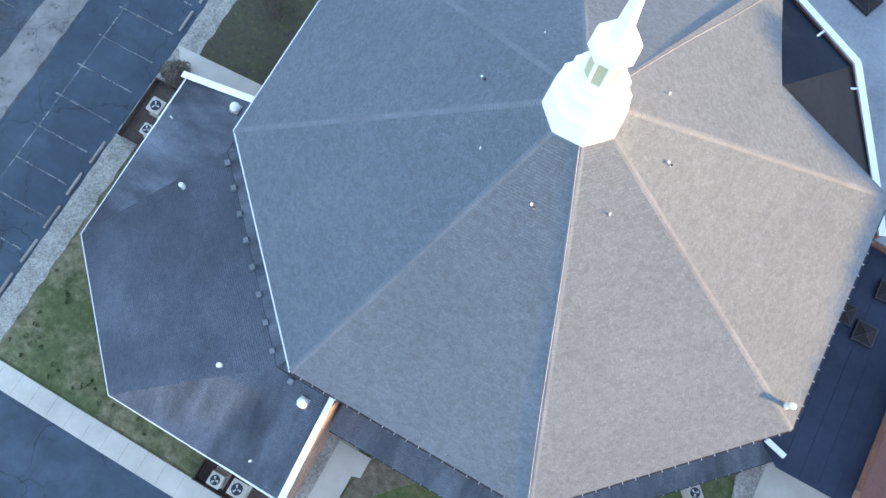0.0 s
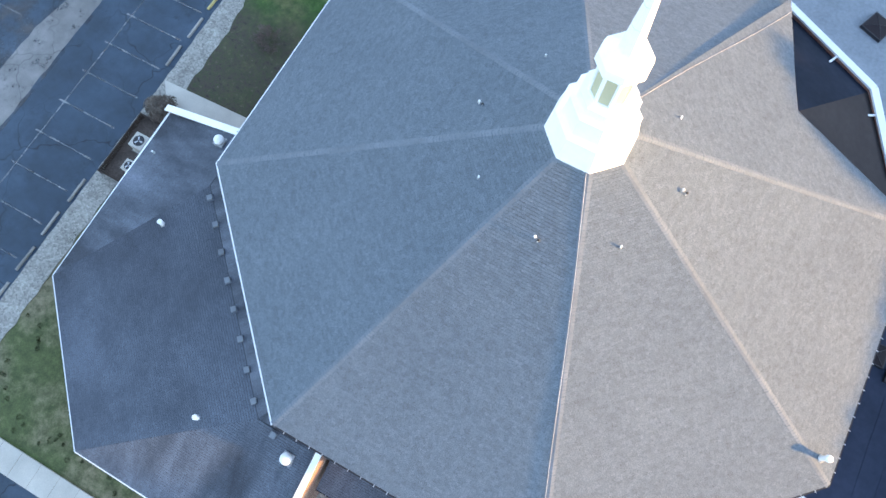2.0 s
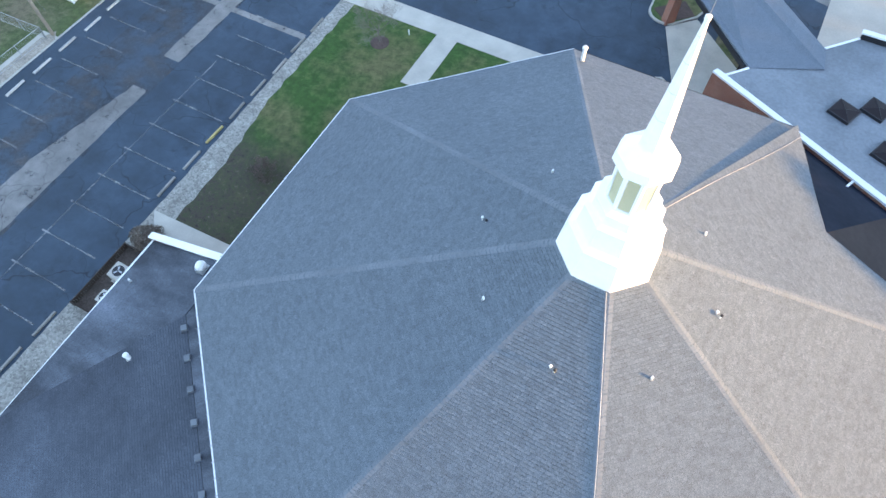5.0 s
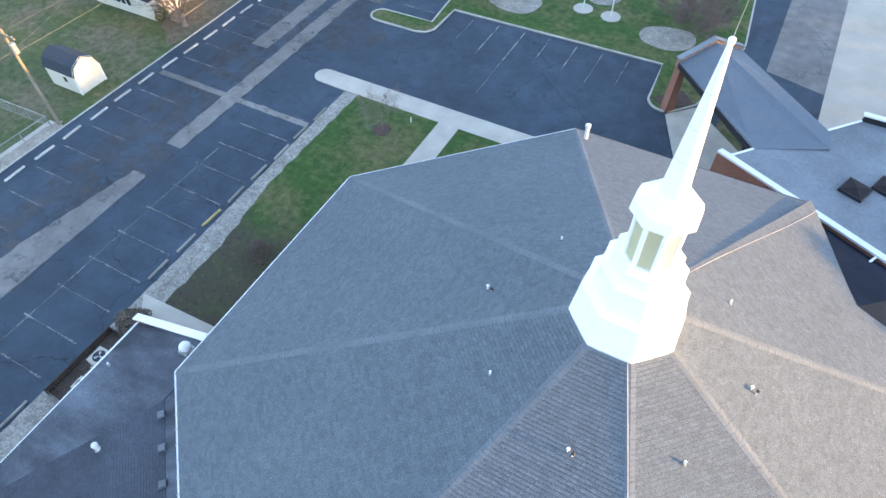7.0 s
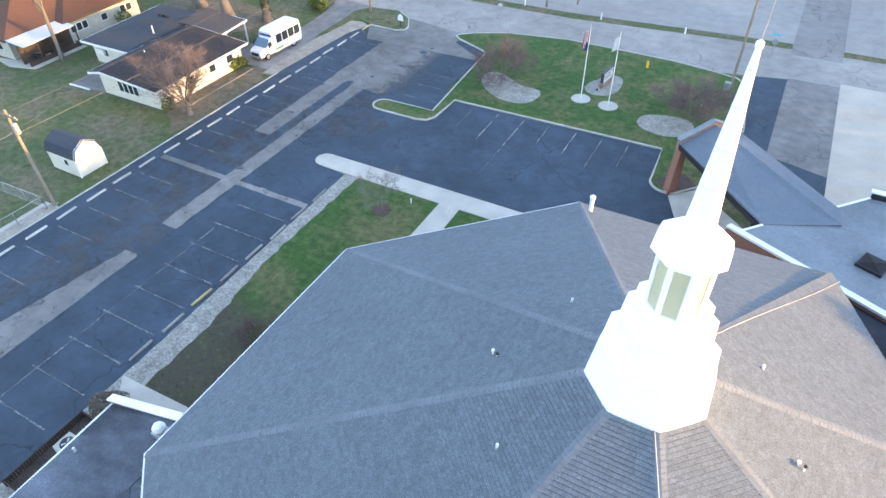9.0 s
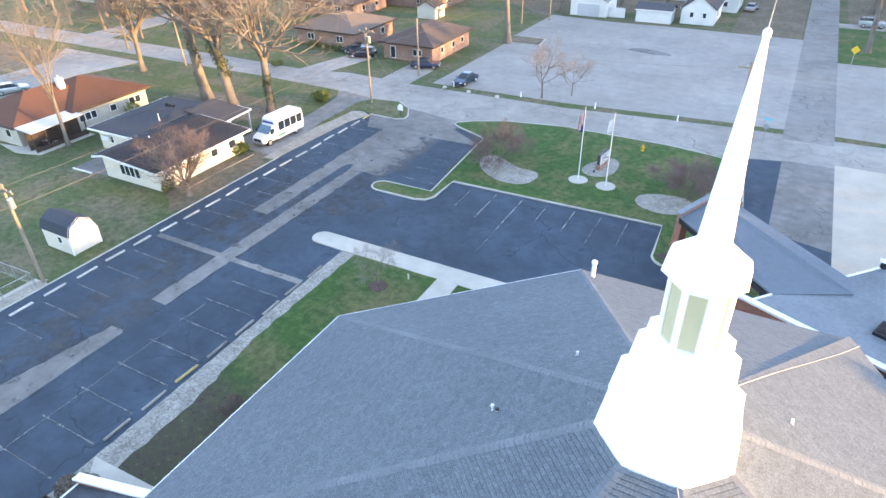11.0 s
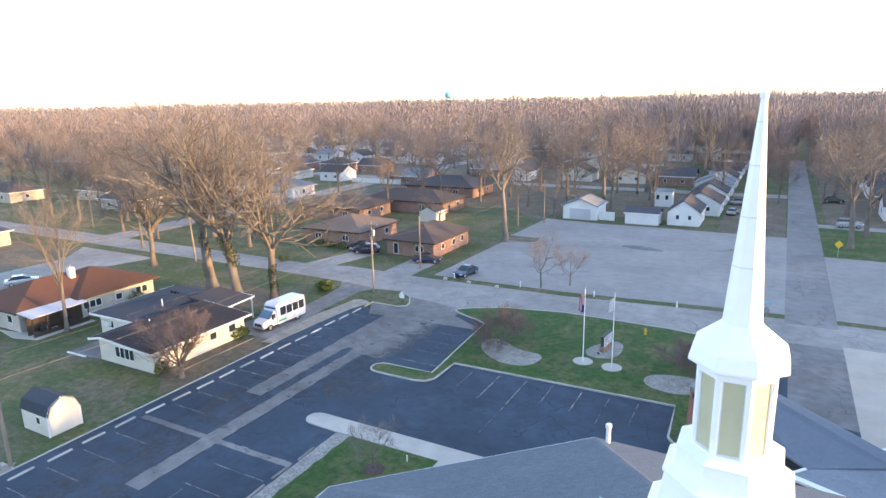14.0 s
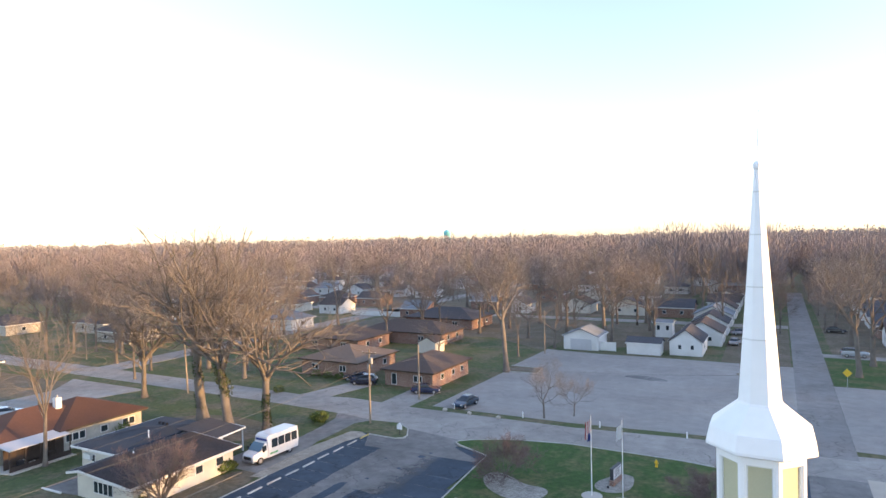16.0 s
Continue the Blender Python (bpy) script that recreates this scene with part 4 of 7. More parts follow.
# low lean-to roofs round the south sides
for a0, a1, cut in ((247.5, 292.5, True), (292.5, 337.5, False)):
    o0, o1 = list(corner(a0, 20.7)), list(corner(a1, 20.7))
    i0, i1 = list(corner(a0, WALL_R - 0.1)), list(corner(a1, WALL_R - 0.1))
    if cut:
        o0[0], i0[0] = -4.25, -4.25
    bm = B()
    slab(bm, [(*o0, 3.3), (*o1, 3.3), (*i1, 4.7), (*i0, 4.7)], 0.15)
    deck = part("lean_to_roof", bm, M_SHADOW_DECK, church, "low dark shingled lean-to roof")
    v, f = shingle_tabs([(*o0, 3.3), (*o1, 3.3), (*i1, 4.7), (*i0, 4.7)], seed=int(a0), uneven=0.0, gap=0.032)
    raw("shingles", v, f, M_SHINGLE_OLD, deck)["kind"] = "stuff"
    bm = B()
    d0, d1 = Vector((*o0, 0)), Vector((*o1, 0))
    line_slab(bm, o0, o1, 0.1, 3.16, 3.3)
    gut = part("gutter", bm, M_DARKMETAL, church, "dark gutter")
    for q in range(1, 20):
        c, d = d0.lerp(d1, q / 20), (d1 - d0).normalized()
        bm = B()
        line_slab(bm, (c.x - d.x * 0.02, c.y - d.y * 0.02), (c.x + d.x * 0.02, c.y + d.y * 0.02), 0.11, 3.25, 3.304)
        part("bracket", bm, M_GALV, gut)
    bm = B()
    j0, j1 = list(corner(a0, 19.6)), list(corner(a1, 19.6))
    if cut:
        j0[0] = -4.25
    prism(bm, [j0, j1, i1, i0], 0.0, 3.2)
    part("lower_wall", bm, M_BRICK, church, "red brick lower wall")
bm = B()
line_slab(bm, (17.62, -7.5), (18.85, -7.85), 0.3, 3.4, 4.2)
part("end_cap", bm, M_WHITE, church, "white end of the lean-to")

# west wing: low hipped roof with white capped end walls
wing = thing("church_wing", "low church wing with a weathered dark shingle roof", "church wing")
ZW, ZT = 3.6, 6.45
W0, W1, W2, W3 = (-23.75, -4.75), (-23.6, -16.5), (-16.5, -23.6), (-4.75, -23.75)
T0, T1, T2, T3 = (-17.15, -4.75), (-17.15, -8.05), (-8.05, -17.15), (-4.75, -17.15)
I1, I2 = (-15.4, -6.9), (-6.9, -15.4)
bm = B()
prism(bm, [(-23.1, -4.9), (-16, -4.9), (-16, -7), (-7, -16), (-4.9, -16), (-4.9, -23.1), (-16.2, -23.1), (-23.1, -16.2)], 0.0, 3.5)
part("wall", bm, M_BRICK, wing, "red brick wall")
for k, p in enumerate(([(*W0, ZW - 0.066), (*T0, ZT), (*T1, ZT), (*W1, ZW)], [(*W1, ZW), (*T1, ZT), (*T2, ZT), (*W2, ZW)], [(*W2, ZW), (*T2, ZT), (*T3, ZT), (*W3, ZW - 0.066)])):
    bm = B()
    slab(bm, [p[0], p[3], p[2], p[1]], 0.14)
    deck = part("roof_face", bm, M_SHADOW_DECK, wing, "streaked dark shingle roof face")
    v, f = shingle_tabs([p[0], p[3], p[2], p[1]], seed=70 + k, uneven=0.0, gap=0.032)
    raw("shingles", v, f, M_SHINGLE_OLD, deck)["kind"] = "stuff"
    bm = B()
    line_slab(bm, (p[0][0], p[0][1]), (p[3][0], p[3][1]), 0.11, ZW - 0.14, ZW + 0.0)
    part("gutter", bm, M_WHITE, wing, "thin white gutter")
bm = B()
prism(bm, [T1, T2, (-7.2, -15.6), (-15.6, -7.2)], 6.3, [ZT, ZT, 6.9, 6.9])
prism(bm, [T0, T1, (-15.6, -7.2), (-15.6, -4.75)], 6.3, [ZT, ZT, 6.9, 6.9])
prism(bm, [T2, T3, (-4.75, -15.6), (-7.2, -15.6)], 6.3, [ZT, ZT, 6.9, 6.9])
part("upper_roof", bm, M_SHINGLE_OLD, wing)
for a, b in (((*W0, ZW + 0.1), (*T0, ZT + 0.1)), ((*W3, ZW + 0.1), (*T3, ZT + 0.1))):
    north = a[0] < -20
    o = (0, 0.3) if north else (0.3, 0)
    e = (-17.0, -4.75) if north else (-4.75, -17.0)
    w0 = (W0[0] - 0.2, W0[1]) if north else (W3[0], W3[1] - 0.2)
    bm = B()
    pts = [w0, e, (e[0] + o[0], e[1] + o[1]), (w0[0] + o[0], w0[1] + o[1])]
    prism(bm, pts, 0.0, [ZW + 0.1, ZT + 0.1, ZT + 0.1, ZW + 0.1])
    # east-facing wall gets orange brick: the low sun's warmth in its colour
    part("end_wall", bm, M_BRICK_TAN if not north else M_BRICK, wing, "brick end wall, the south one coloured orange for sun")
    bm = B()
    g = 0.06
    pts = [(w0[0] - g, w0[1] - g), (e[0] + g * (not north), e[1] - g), (e[0] + o[0] + g * (not north), e[1] + o[1] + g), (w0[0] + o[0] + g * (not north) - g * north, w0[1] + o[1] + g * north)]
    prism(bm, pts, [ZW + 0.104, ZT + 0.104, ZT + 0.104, ZW + 0.104], [ZW + 0.22, ZT + 0.22, ZT + 0.22, ZW + 0.22])
    part("white_coping", bm, M_WHITE, wing, "white metal coping")

# north wing: flat roof behind a white capped parapet
hall = thing("flat_roofed_hall", "flat-roofed brick hall with a white capped parapet", "building")
OUT = [(1.25, 21.75), (3.15, 23.9), (7.2, 28.1), (9.1, 30.2), (38, 30.2), (38, -7.6), (23.0, -7.6), (23.0, 5.5), (18.5, 6.0), (17.25, 8.35), (12.72, 14.42)]
bm = B()
prism(bm, OUT, 0.0, 4.6)
part("wall", bm, M_BRICK, hall, "red brick wall")
bm = B()
prism(bm, [(x * 1.0, y) for x, y in OUT], 4.604, 4.66)
part("roof", bm, M_MEMBRANE, hall, "blue-grey membrane roof")
for k in range(3):
    (x0, y0), (x1, y1) = PAR[k], PAR[k + 1]
    bm = B()
    off = Vector((y0 - y1, x1 - x0)).normalized()
    rim = lambda w: [(x0 - off.x * w, y0 - off.y * w), (x1 - off.x * w, y1 - off.y * w), (x1 + off.x * w, y1 + off.y * w), (x0 + off.x * w, y0 + off.y * w)]
    za, zb = PAR_Z[k], PAR_Z[k + 1]
    prism(bm, rim(0.15), 0.0, [za, zb, zb, za])
    part("parapet", bm, M_BRICK, hall, "red brick parapet wall")
    bm = B()
    prism(bm, rim(0.21), [z + 0.004 + 0.003 * k for z in (za, zb, zb, za)], [z + 0.15 + 0.003 * k for z in (za, zb, zb, za)])
    part("coping", bm, M_WHITE, hall, "white metal coping")
for k, f, dx, dy in ((0, 0.8, -0.35, -0.75), (1, 0.2, -0.75, -0.4)):
    x, y = PAR[k][0] + (PAR[k + 1][0] - PAR[k][0]) * f, PAR[k][1] + (PAR[k + 1][1] - PAR[k][1]) * f
    bm = B()
    z = PAR_Z[k] + (PAR_Z[k + 1] - PAR_Z[k]) * f
    tube(bm, (x + dx * 0.1, y + dy * 0.1, z + 0.02), (x + dx, y + dy, z), 0.07, n=8)
    part("scupper_spout", bm, M_WHITE, hall, "white overflow spout")
bm = B()
prism(bm, rect(22.95, -7.9, 38, 5.4), 4.664, [4.68, 6.0, 6.0, 4.68])
part("red_roof", bm, M_REDROOF, hall, "red-brown shingled roof beyond the link")
bm = B()
line_slab(bm, (9.1, 30.3), (38, 30.3), 0.3, 4.4, 5.1)
part("north_parapet", bm, M_DARKMETAL, hall, "dark parapet face")
bm = B()
line_slab(bm, (9.0, 30.3), (38, 30.3), 0.42, 5.104, 5.22)
part("coping", bm, M_WHITE, hall, "white metal coping")
bm = B()
line_slab(bm, (1.2, 21.7), (3.15, 23.9), 0.16, 4.5, 4.72)
part("roof_edge", bm, M_WHITE, hall, "white metal roof edge")
bm = B()
line_slab(bm, (7.2, 28.1), (9.1, 30.2), 0.16, 4.5, 4.72)
part("roof_edge", bm, M_WHITE, hall, "white metal roof edge")

link = thing("east_link_building", "low flat-roofed link with a dark roof beside the church", "building")
bm = B()
prism(bm, [(16.3, -6.0), (18.4, -7.5), (22.9, -7.5), (22.9, 5.6), (18.3, 5.9), (16.3, 6.9)], 0.0, 3.9)
part("wall", bm, M_BRICK, link)
bm = B()
prism(bm, [(16.3, -6.75), (18.75, -8.6), (22.97, -8.62), (22.97, 5.6), (18.3, 5.9), (16.3, 6.9)], 3.904, 4.0)
part("roof", bm, M_LINKROOF, link, "dark navy membrane roof")
for k in range(4):
    bm = B()
    line_slab(bm, (19.0 + 1.05 * k, -8.5), (19.0 + 1.05 * k, 5.5), 0.05, 4.0, 4.012)
    part("seam", bm, M_LINKROOF, link, "raised membrane seam")


def skylight(x, y, z, s, turn):
    t = thing("skylight", "smoked pyramid skylight on the flat roof", "skylight", "roof skylights", (x, y, z), turn)
    bm = B()
    box(bm, -s / 2, -s / 2, 0, s / 2, s / 2, 0.22, 0.015)
    part("kerb", bm, M_DARKMETAL, t)
    bm = B()
    q = s / 2 - 0.06
    vs = [bm.verts.new(p) for p in ((-q, -q, 0.221), (q, -q, 0.221), (q, q, 0.221), (-q, q, 0.221), (0, 0, 0.31))]
    for k in range(4):
        bm.faces.new((vs[k], vs[(k + 1) % 4], vs[4]))
    bm.faces.new((vs[3], vs[2], vs[1], vs[0]))
    part("dome", bm, M_SKYLIGHT, t)
    for k in range(4):
        bm = B()
        c = (q * (1 if k in (1, 2) else -1), q * (1 if k > 1 else -1), 0.226)
        tube(bm, c, (0, 0, 0.316), 0.015, n=5)
        part("glazing_bar", bm, M_DARKMETAL, t)


for x, y, z, s, tr in ((9.4, 22.8, 4.66, 1.5, -22), (11.2, 23.9, 4.66, 1.5, -22), (12.4, 20.5, 4.66, 1.5, -22), (14.5, 22.4, 4.66, 1.5, -22), (18.75, 1.3, 4.0, 1.25, 0), (20.25, 0.7, 4.0, 1.25, 0), (20.6, 3.6, 4.0, 1.25, 0)):
    skylight(x, y, z, s, tr)

# steeple
steeple = thing("steeple", "white octagonal steeple with louvred belfry and tall tapering spire", "steeple", at=(0, 0, 0))
OCT = radians(22.5)


def tier(name, rings, material=M_WHITE_STEEPLE, label=""):
    bm = B()
    lathe(bm, rings, 8, phase=OCT)
    return part(name, bm, material, steeple, label)


tier("base_tier", [(2.0, 14.2), (1.95, 14.9), (1.66, 16.33), (1.70, 16.36), (1.70, 16.42), (1.40, 16.6)], label="white stepped base")
tier("middle_tier", [(1.44, 16.55), (1.30, 17.48), (1.34, 17.5), (1.34, 17.56), (1.08, 17.7)], label="white stepped tier")
tier("upper_tier", [(1.13, 17.62), (1.06, 18.06), (1.09, 18.08), (1.09, 18.12), (0.78, 18.2)], label="white stepped tier")
tier("belfry_core", [(0.70, 18.1), (0.70, 20.0)])
tier("belfry_sill", [(0.80, 18.12), (0.80, 18.24)])
tier("belfry_head", [(0.80, 19.86), (0.80, 20.0), (0.93, 20.03)])
for i in range(8):
    a = ANGLES[i]
    c, c2 = corner(a, 0.76), corner(a, 0.70)
    bm = B()
    d = Vector((*corner(a, 1.0), 0))
    s = Vector((-d.y, d.x, 0)) * 0.085
    prism(bm, [(d.x * 0.69 - s.x, d.y * 0.69 - s.y), (d.x * 0.775 - s.x * 0.7, d.y * 0.775 - s.y * 0.7), (d.x * 0.80, d.y * 0.80), (d.x * 0.775 + s.x * 0.7, d.y * 0.775 + s.y * 0.7), (d.x * 0.69 + s.x, d.y * 0.69 + s.y)], 18.2, 19.9)
    part("belfry_post", bm, M_WHITE_STEEPLE, steeple)
    p0, p1 = Vector((*corner(a, 0.722), 0)), Vector((*corner(a + 45, 0.722), 0))
    bm = B()
    q0, q1 = p0.lerp(p1, 0.12), p0.lerp(p1, 0.88)
    line_slab(bm, (q0.x, q0.y), (q1.x, q1.y), 0.02, 18.25, 19.86)
    pan = part("screen_panel", bm, M_LOUVRE, steeple, "tan mesh screen panel")
    bm = B()
    for u in (0.13, 0.87):
        m0 = p0.lerp(p1, u)
        dd = (p1 - p0).normalized() * 0.012
        line_slab(bm, (m0.x - dd.x, m0.y - dd.y), (m0.x + dd.x, m0.y + dd.y), 0.07, 18.241, 19.859)
    for z in (18.26, 19.84):
        line_slab(bm, (q0.x, q0.y), (q1.x, q1.y), 0.065, z - 0.012, z + 0.012)
    part("panel_frame", bm, M_FRAME, pan)
tier("belfry_roof", [(0.92, 20.02), (0.99, 20.06), (0.99, 20.11), (0.92, 20.40), (0.42, 20.82), (0.40, 20.86)], label="white flared belfry roof")
bm = B()
SPR, SPZ = [0.40, 0.06], [20.8, 25.2]
lathe(bm, [(SPR[0] + (SPR[1] - SPR[0]) * f, SPZ[0] + (SPZ[1] - SPZ[0]) * f) for f in (0, 0.28, 0.5, 0.72, 0.9, 1)], 8, phase=OCT)
sp = part("spire", bm, M_WHITE_STEEPLE, steeple, "slender white spire with faint joints")
for f in (0.28, 0.5, 0.72, 0.9):
    r, z = SPR[0] + (SPR[1] - SPR[0]) * f, SPZ[0] + (SPZ[1] - SPZ[0]) * f
    bm = B()
    lathe(bm, [(r + 0.006, z - 0.012), (r + 0.006, z + 0.012)], 8, phase=OCT)
    part("joint_band", bm, M_FRAME, sp)
tier("spire_cap", [(0.075, 25.18), (0.085, 25.2), (0.085, 25.28), (0.04, 25.33)])
bm = B()
tube(bm, (0, 0, 25.3), (0.03, 0, 26.3), 0.012, 0.006, 6)
part("lightning_rod", bm, M_GALV, steeple)


# roof vents
def roof_z(x, y):
    a = math.degrees(math.atan2(y, x))
    k = math.floor((a + 22.5) / 45) * 45
    return Z_EAVE + SLOPE * (AP - (x * math.cos(radians(k)) + y * math.sin(radians(k))))


def pipe_vent(x, y, z, h, r, m, label, cap=False):
    t = thing("vent_pipe", label, "vent pipe", "roof vents", (x, y, z))
    bm = B()
    lathe(bm, [(r * 1.7, -0.15), (r * 1.7, -0.02), (r * 1.1, 0.06)], 12)
    part("flashing", bm, M_GALV, t)
    bm = B()
    tube(bm, (0, 0, -0.1), (0, 0, h), r, n=12)
    part("pipe", bm, m, t)
    if cap:
        bm = B()
        lathe(bm, [(r * 1.2, h - 0.02), (r * 1.35, h + 0.03), (r * 1.35, h + 0.14), (r * 0.9, h + 0.2)], 14)
        part("cap", bm, m, t, "round metal cap")


def turbine_pair(x, y):
    t = thing("roof_vent", "pair of small white roof vents with galvanised hoods", "roof vent", "roof vents", (x, y, roof_z(x, y) - 0.02))
    t.scale = (0.62, 0.62, 0.62)
    for k, (dx, dy) in enumerate(((-0.14, 0.05), (0.16, -0.06))):
        bm = B()
        tube(bm, (dx, dy, -0.2), (dx, dy, 0.28), 0.05, n=10)
        part("pipe", bm, M_WHITE, t)
        bm = B()
        lathe(bm, [(0.06, 0.26), (0.10, 0.29), (0.10, 0.36), (0.03, 0.42)], 10, (dx, dy, 0))
        part("hood", bm, M_WHITE if k == 0 else M_DARKMETAL, t)


for x, y in ((0.05, -4.75), (4.6, 0.0), (-4.86, -0.28)):
    turbine_pair(x, y)
for x, y in ((3.25, -3.42), (-3.32, -3.44), (3.15, 3.1), (-3.36, 3.14)):
    pipe_vent(x, y, roof_z(x, y), 0.2, 0.045, M_WHITE, "short white plastic vent pipe on the shingle roof")
pipe_vent(15.93, -6.15, roof_z(15.93, -6.15), 0.62, 0.13, M_WHITE, "tall white flue pipe near the eaves", True)
pipe_vent(-6.0, 15.5, 7.7, 1.5, 0.12, M_WHITE, "tall white flue pipe near the eaves", True)
pipe_vent(-18.65, -11.05, 5.59, 0.32, 0.11, M_WHITE, "white vent pipe on the low wing", True)
pipe_vent(-11.02, -18.68, 5.58, 0.32, 0.11, M_WHITE, "white vent pipe on the low wing", True)
pipe_vent(-7.15, -22.53, 4.11, 0.3, 0.06, M_WHITE, "short white vent pipe on the low wing")
pipe_vent(-22.66, -7.53, 4.05, 0.3, 0.06, M_WHITE, "short white vent pipe on the low wing")


def dome_vent(x, y, z):
    t = thing("dome_vent", "round white exhaust fan dome on the low roof", "roof vent", "roof vents", (x, y, z))
    bm = B()
    box(bm, -0.3, -0.3, -0.25, 0.3, 0.3, 0.2, 0.02)
    part("curb", bm, M_GALV, t)
    bm = B()
    lathe(bm, [(0.20, 0.2), (0.21, 0.36), (0.29, 0.38), (0.30, 0.45), (0.23, 0.58), (0.1, 0.64)], 20)
    part("dome", bm, M_WHITE, t, "white spun metal dome")


dome_vent(-18.37, -5.5, 5.95)
dome_vent(-5.85, -18.1, 6.05)


def box_vent(x, y, z, turn):
    t = thing("box_vent", "small square grey roof vent", "roof vent", "square vents along the wing", (x, y, z), turn)
    bm = B()
    box(bm, -0.15, -0.15, -0.12, 0.15, 0.15, 0.1, 0.02)
    part("hood", bm, M_VENT, t)
    bm = B()
    box(bm, -0.2, -0.2, -0.1, 0.2, 0.2, -0.02)
    part("flange", bm, M_SHINGLE_OLD, t)


for i in range(8):
    f = i / 7
    box_vent(-16.75 + f * 8.05, -8.65 - f * 7.9, 6.5, 45)
box_vent(-6.95, -17.45, 6.6, 0)


# ---- entrance canopy ----
portico = thing("entrance_canopy", "brick entrance canopy with a blue-grey shingled gable roof", "canopy")
FA, FB = Vector((-3.95, 31.75, 0)), Vector((-0.1, 35.6, 0))
fd = (FB - FA).normalized()
fn = Vector((fd.y, -fd.x, 0))
mid = (FA + FB) / 2
half = (FB - FA).length / 2
for s in (FA, FB):
    inw = fd if s is FA else -fd
    bm = B()
    rows = []
    for z, o, w in ((0.0, 0.22, 0.62), (4.4, 0.0, 0.5)):      # battered outwards at the foot
        q = [s - inw * o, s + inw * w, s + inw * w + fn * 0.7, s - inw * o + fn * 0.7]
        rows.append([bm.verts.new((p.x, p.y, z)) for p in q])
    bm.faces.new(rows[0][::-1])
    bm.faces.new(rows[1])
    for i in range(4):
        bm.faces.new((rows[0][i], rows[0][(i + 1) % 4], rows[1][(i + 1) % 4], rows[1][i]))
    bmesh.ops.recalc_face_normals(bm, faces=bm.faces)
    part("pier", bm, M_BRICK, portico, "tapering red brick pier")
bm = B()
gp = [(-half - 0.05, 4.1), (-half - 0.05, 4.75), (0, 5.85), (half + 0.05, 4.75), (half + 0.05, 4.1), (0, 5.2)]
fr = [bm.verts.new(mid + fd * u + Vector((0, 0, z))) for u, z in gp]
bk = [bm.verts.new(mid + fd * u + fn * 0.35 + Vector((0, 0, z))) for u, z in gp]
for q in ((0, 1, 2, 5), (5, 2, 3, 4)):
    bm.faces.new([fr[i] for i in q])
    bm.faces.new([bk[i] for i in q[::-1]])
for i in range(6):
    bm.faces.new((fr[i], bk[i], bk[(i + 1) % 6], fr[(i + 1) % 6]))
bmesh.ops.recalc_face_normals(bm, faces=bm.faces)
part("front_gable", bm, M_BRICK_TAN, portico, "orange brick gable parapet")
bm = B()
for u0, u1, z0, z1 in ((-half - 0.1, 0, 4.76, 5.96), (0, half + 0.1, 5.96, 4.76)):
    c = [mid + fd * u0 - fn * 0.06, mid + fd * u1 - fn * 0.06, mid + fd * u1 + fn * 0.41, mid + fd * u0 + fn * 0.41]
    slab(bm, [(p.x, p.y, z + 0.09) for p, z in zip(c, (z0, z1, z1, z0))], 0.08)
part("gable_coping", bm, M_MEMBRANE, portico, "blue-grey metal coping")
e0, e1 = mid - fd * half + fn * 0.35, mid + fd * half + fn * 0.35
r0 = mid + fn * 0.35
r_end, l_end, q_end = (7.55, 26.0), (3.2, 23.95), (7.3, 28.0)
for k, p in enumerate(([(e0.x, e0.y, 4.5), (*l_end, 4.68), (*r_end, 4.8), (r0.x, r0.y, 5.7)], [(*q_end, 4.68), (e1.x, e1.y, 4.5), (r0.x, r0.y, 5.7), (*r_end, 4.8)])):
    bm = B()
    slab(bm, p, 0.15)
    deck = part("roof_slope", bm, M_PORTICO, portico, "blue-grey shingled roof slope")
bm = B()
line_slab(bm, (e0.x, e0.y), l_end, 0.2, 4.1, 4.48)
line_slab(bm, (e1.x, e1.y), q_end, 0.2, 4.1, 4.48)
part("eaves_beam", bm, M_DARKMETAL, portico, "dark eaves beam")
for f in (0.45, 0.92):
    for a, b in ((e0, Vector((*l_end, 0))), (e1, Vector((*q_end, 0)))):
        p = a.lerp(b, f)
        bm = B()
        box(bm, p.x - 0.12, p.y - 0.12, 0.0, p.x + 0.12, p.y + 0.12, 4.2, 0.02)
        part("post", bm, M_DARKMETAL, portico, "dark metal post")
sheet("pier_bed", [(-5.1, 32.6), (-3.6, 31.4), (-1.8, 33.2), (-3.0, 34.6)], 0.13, M_MULCH, "dark mulch bed round the brick pier", "planting bed", 0.1)


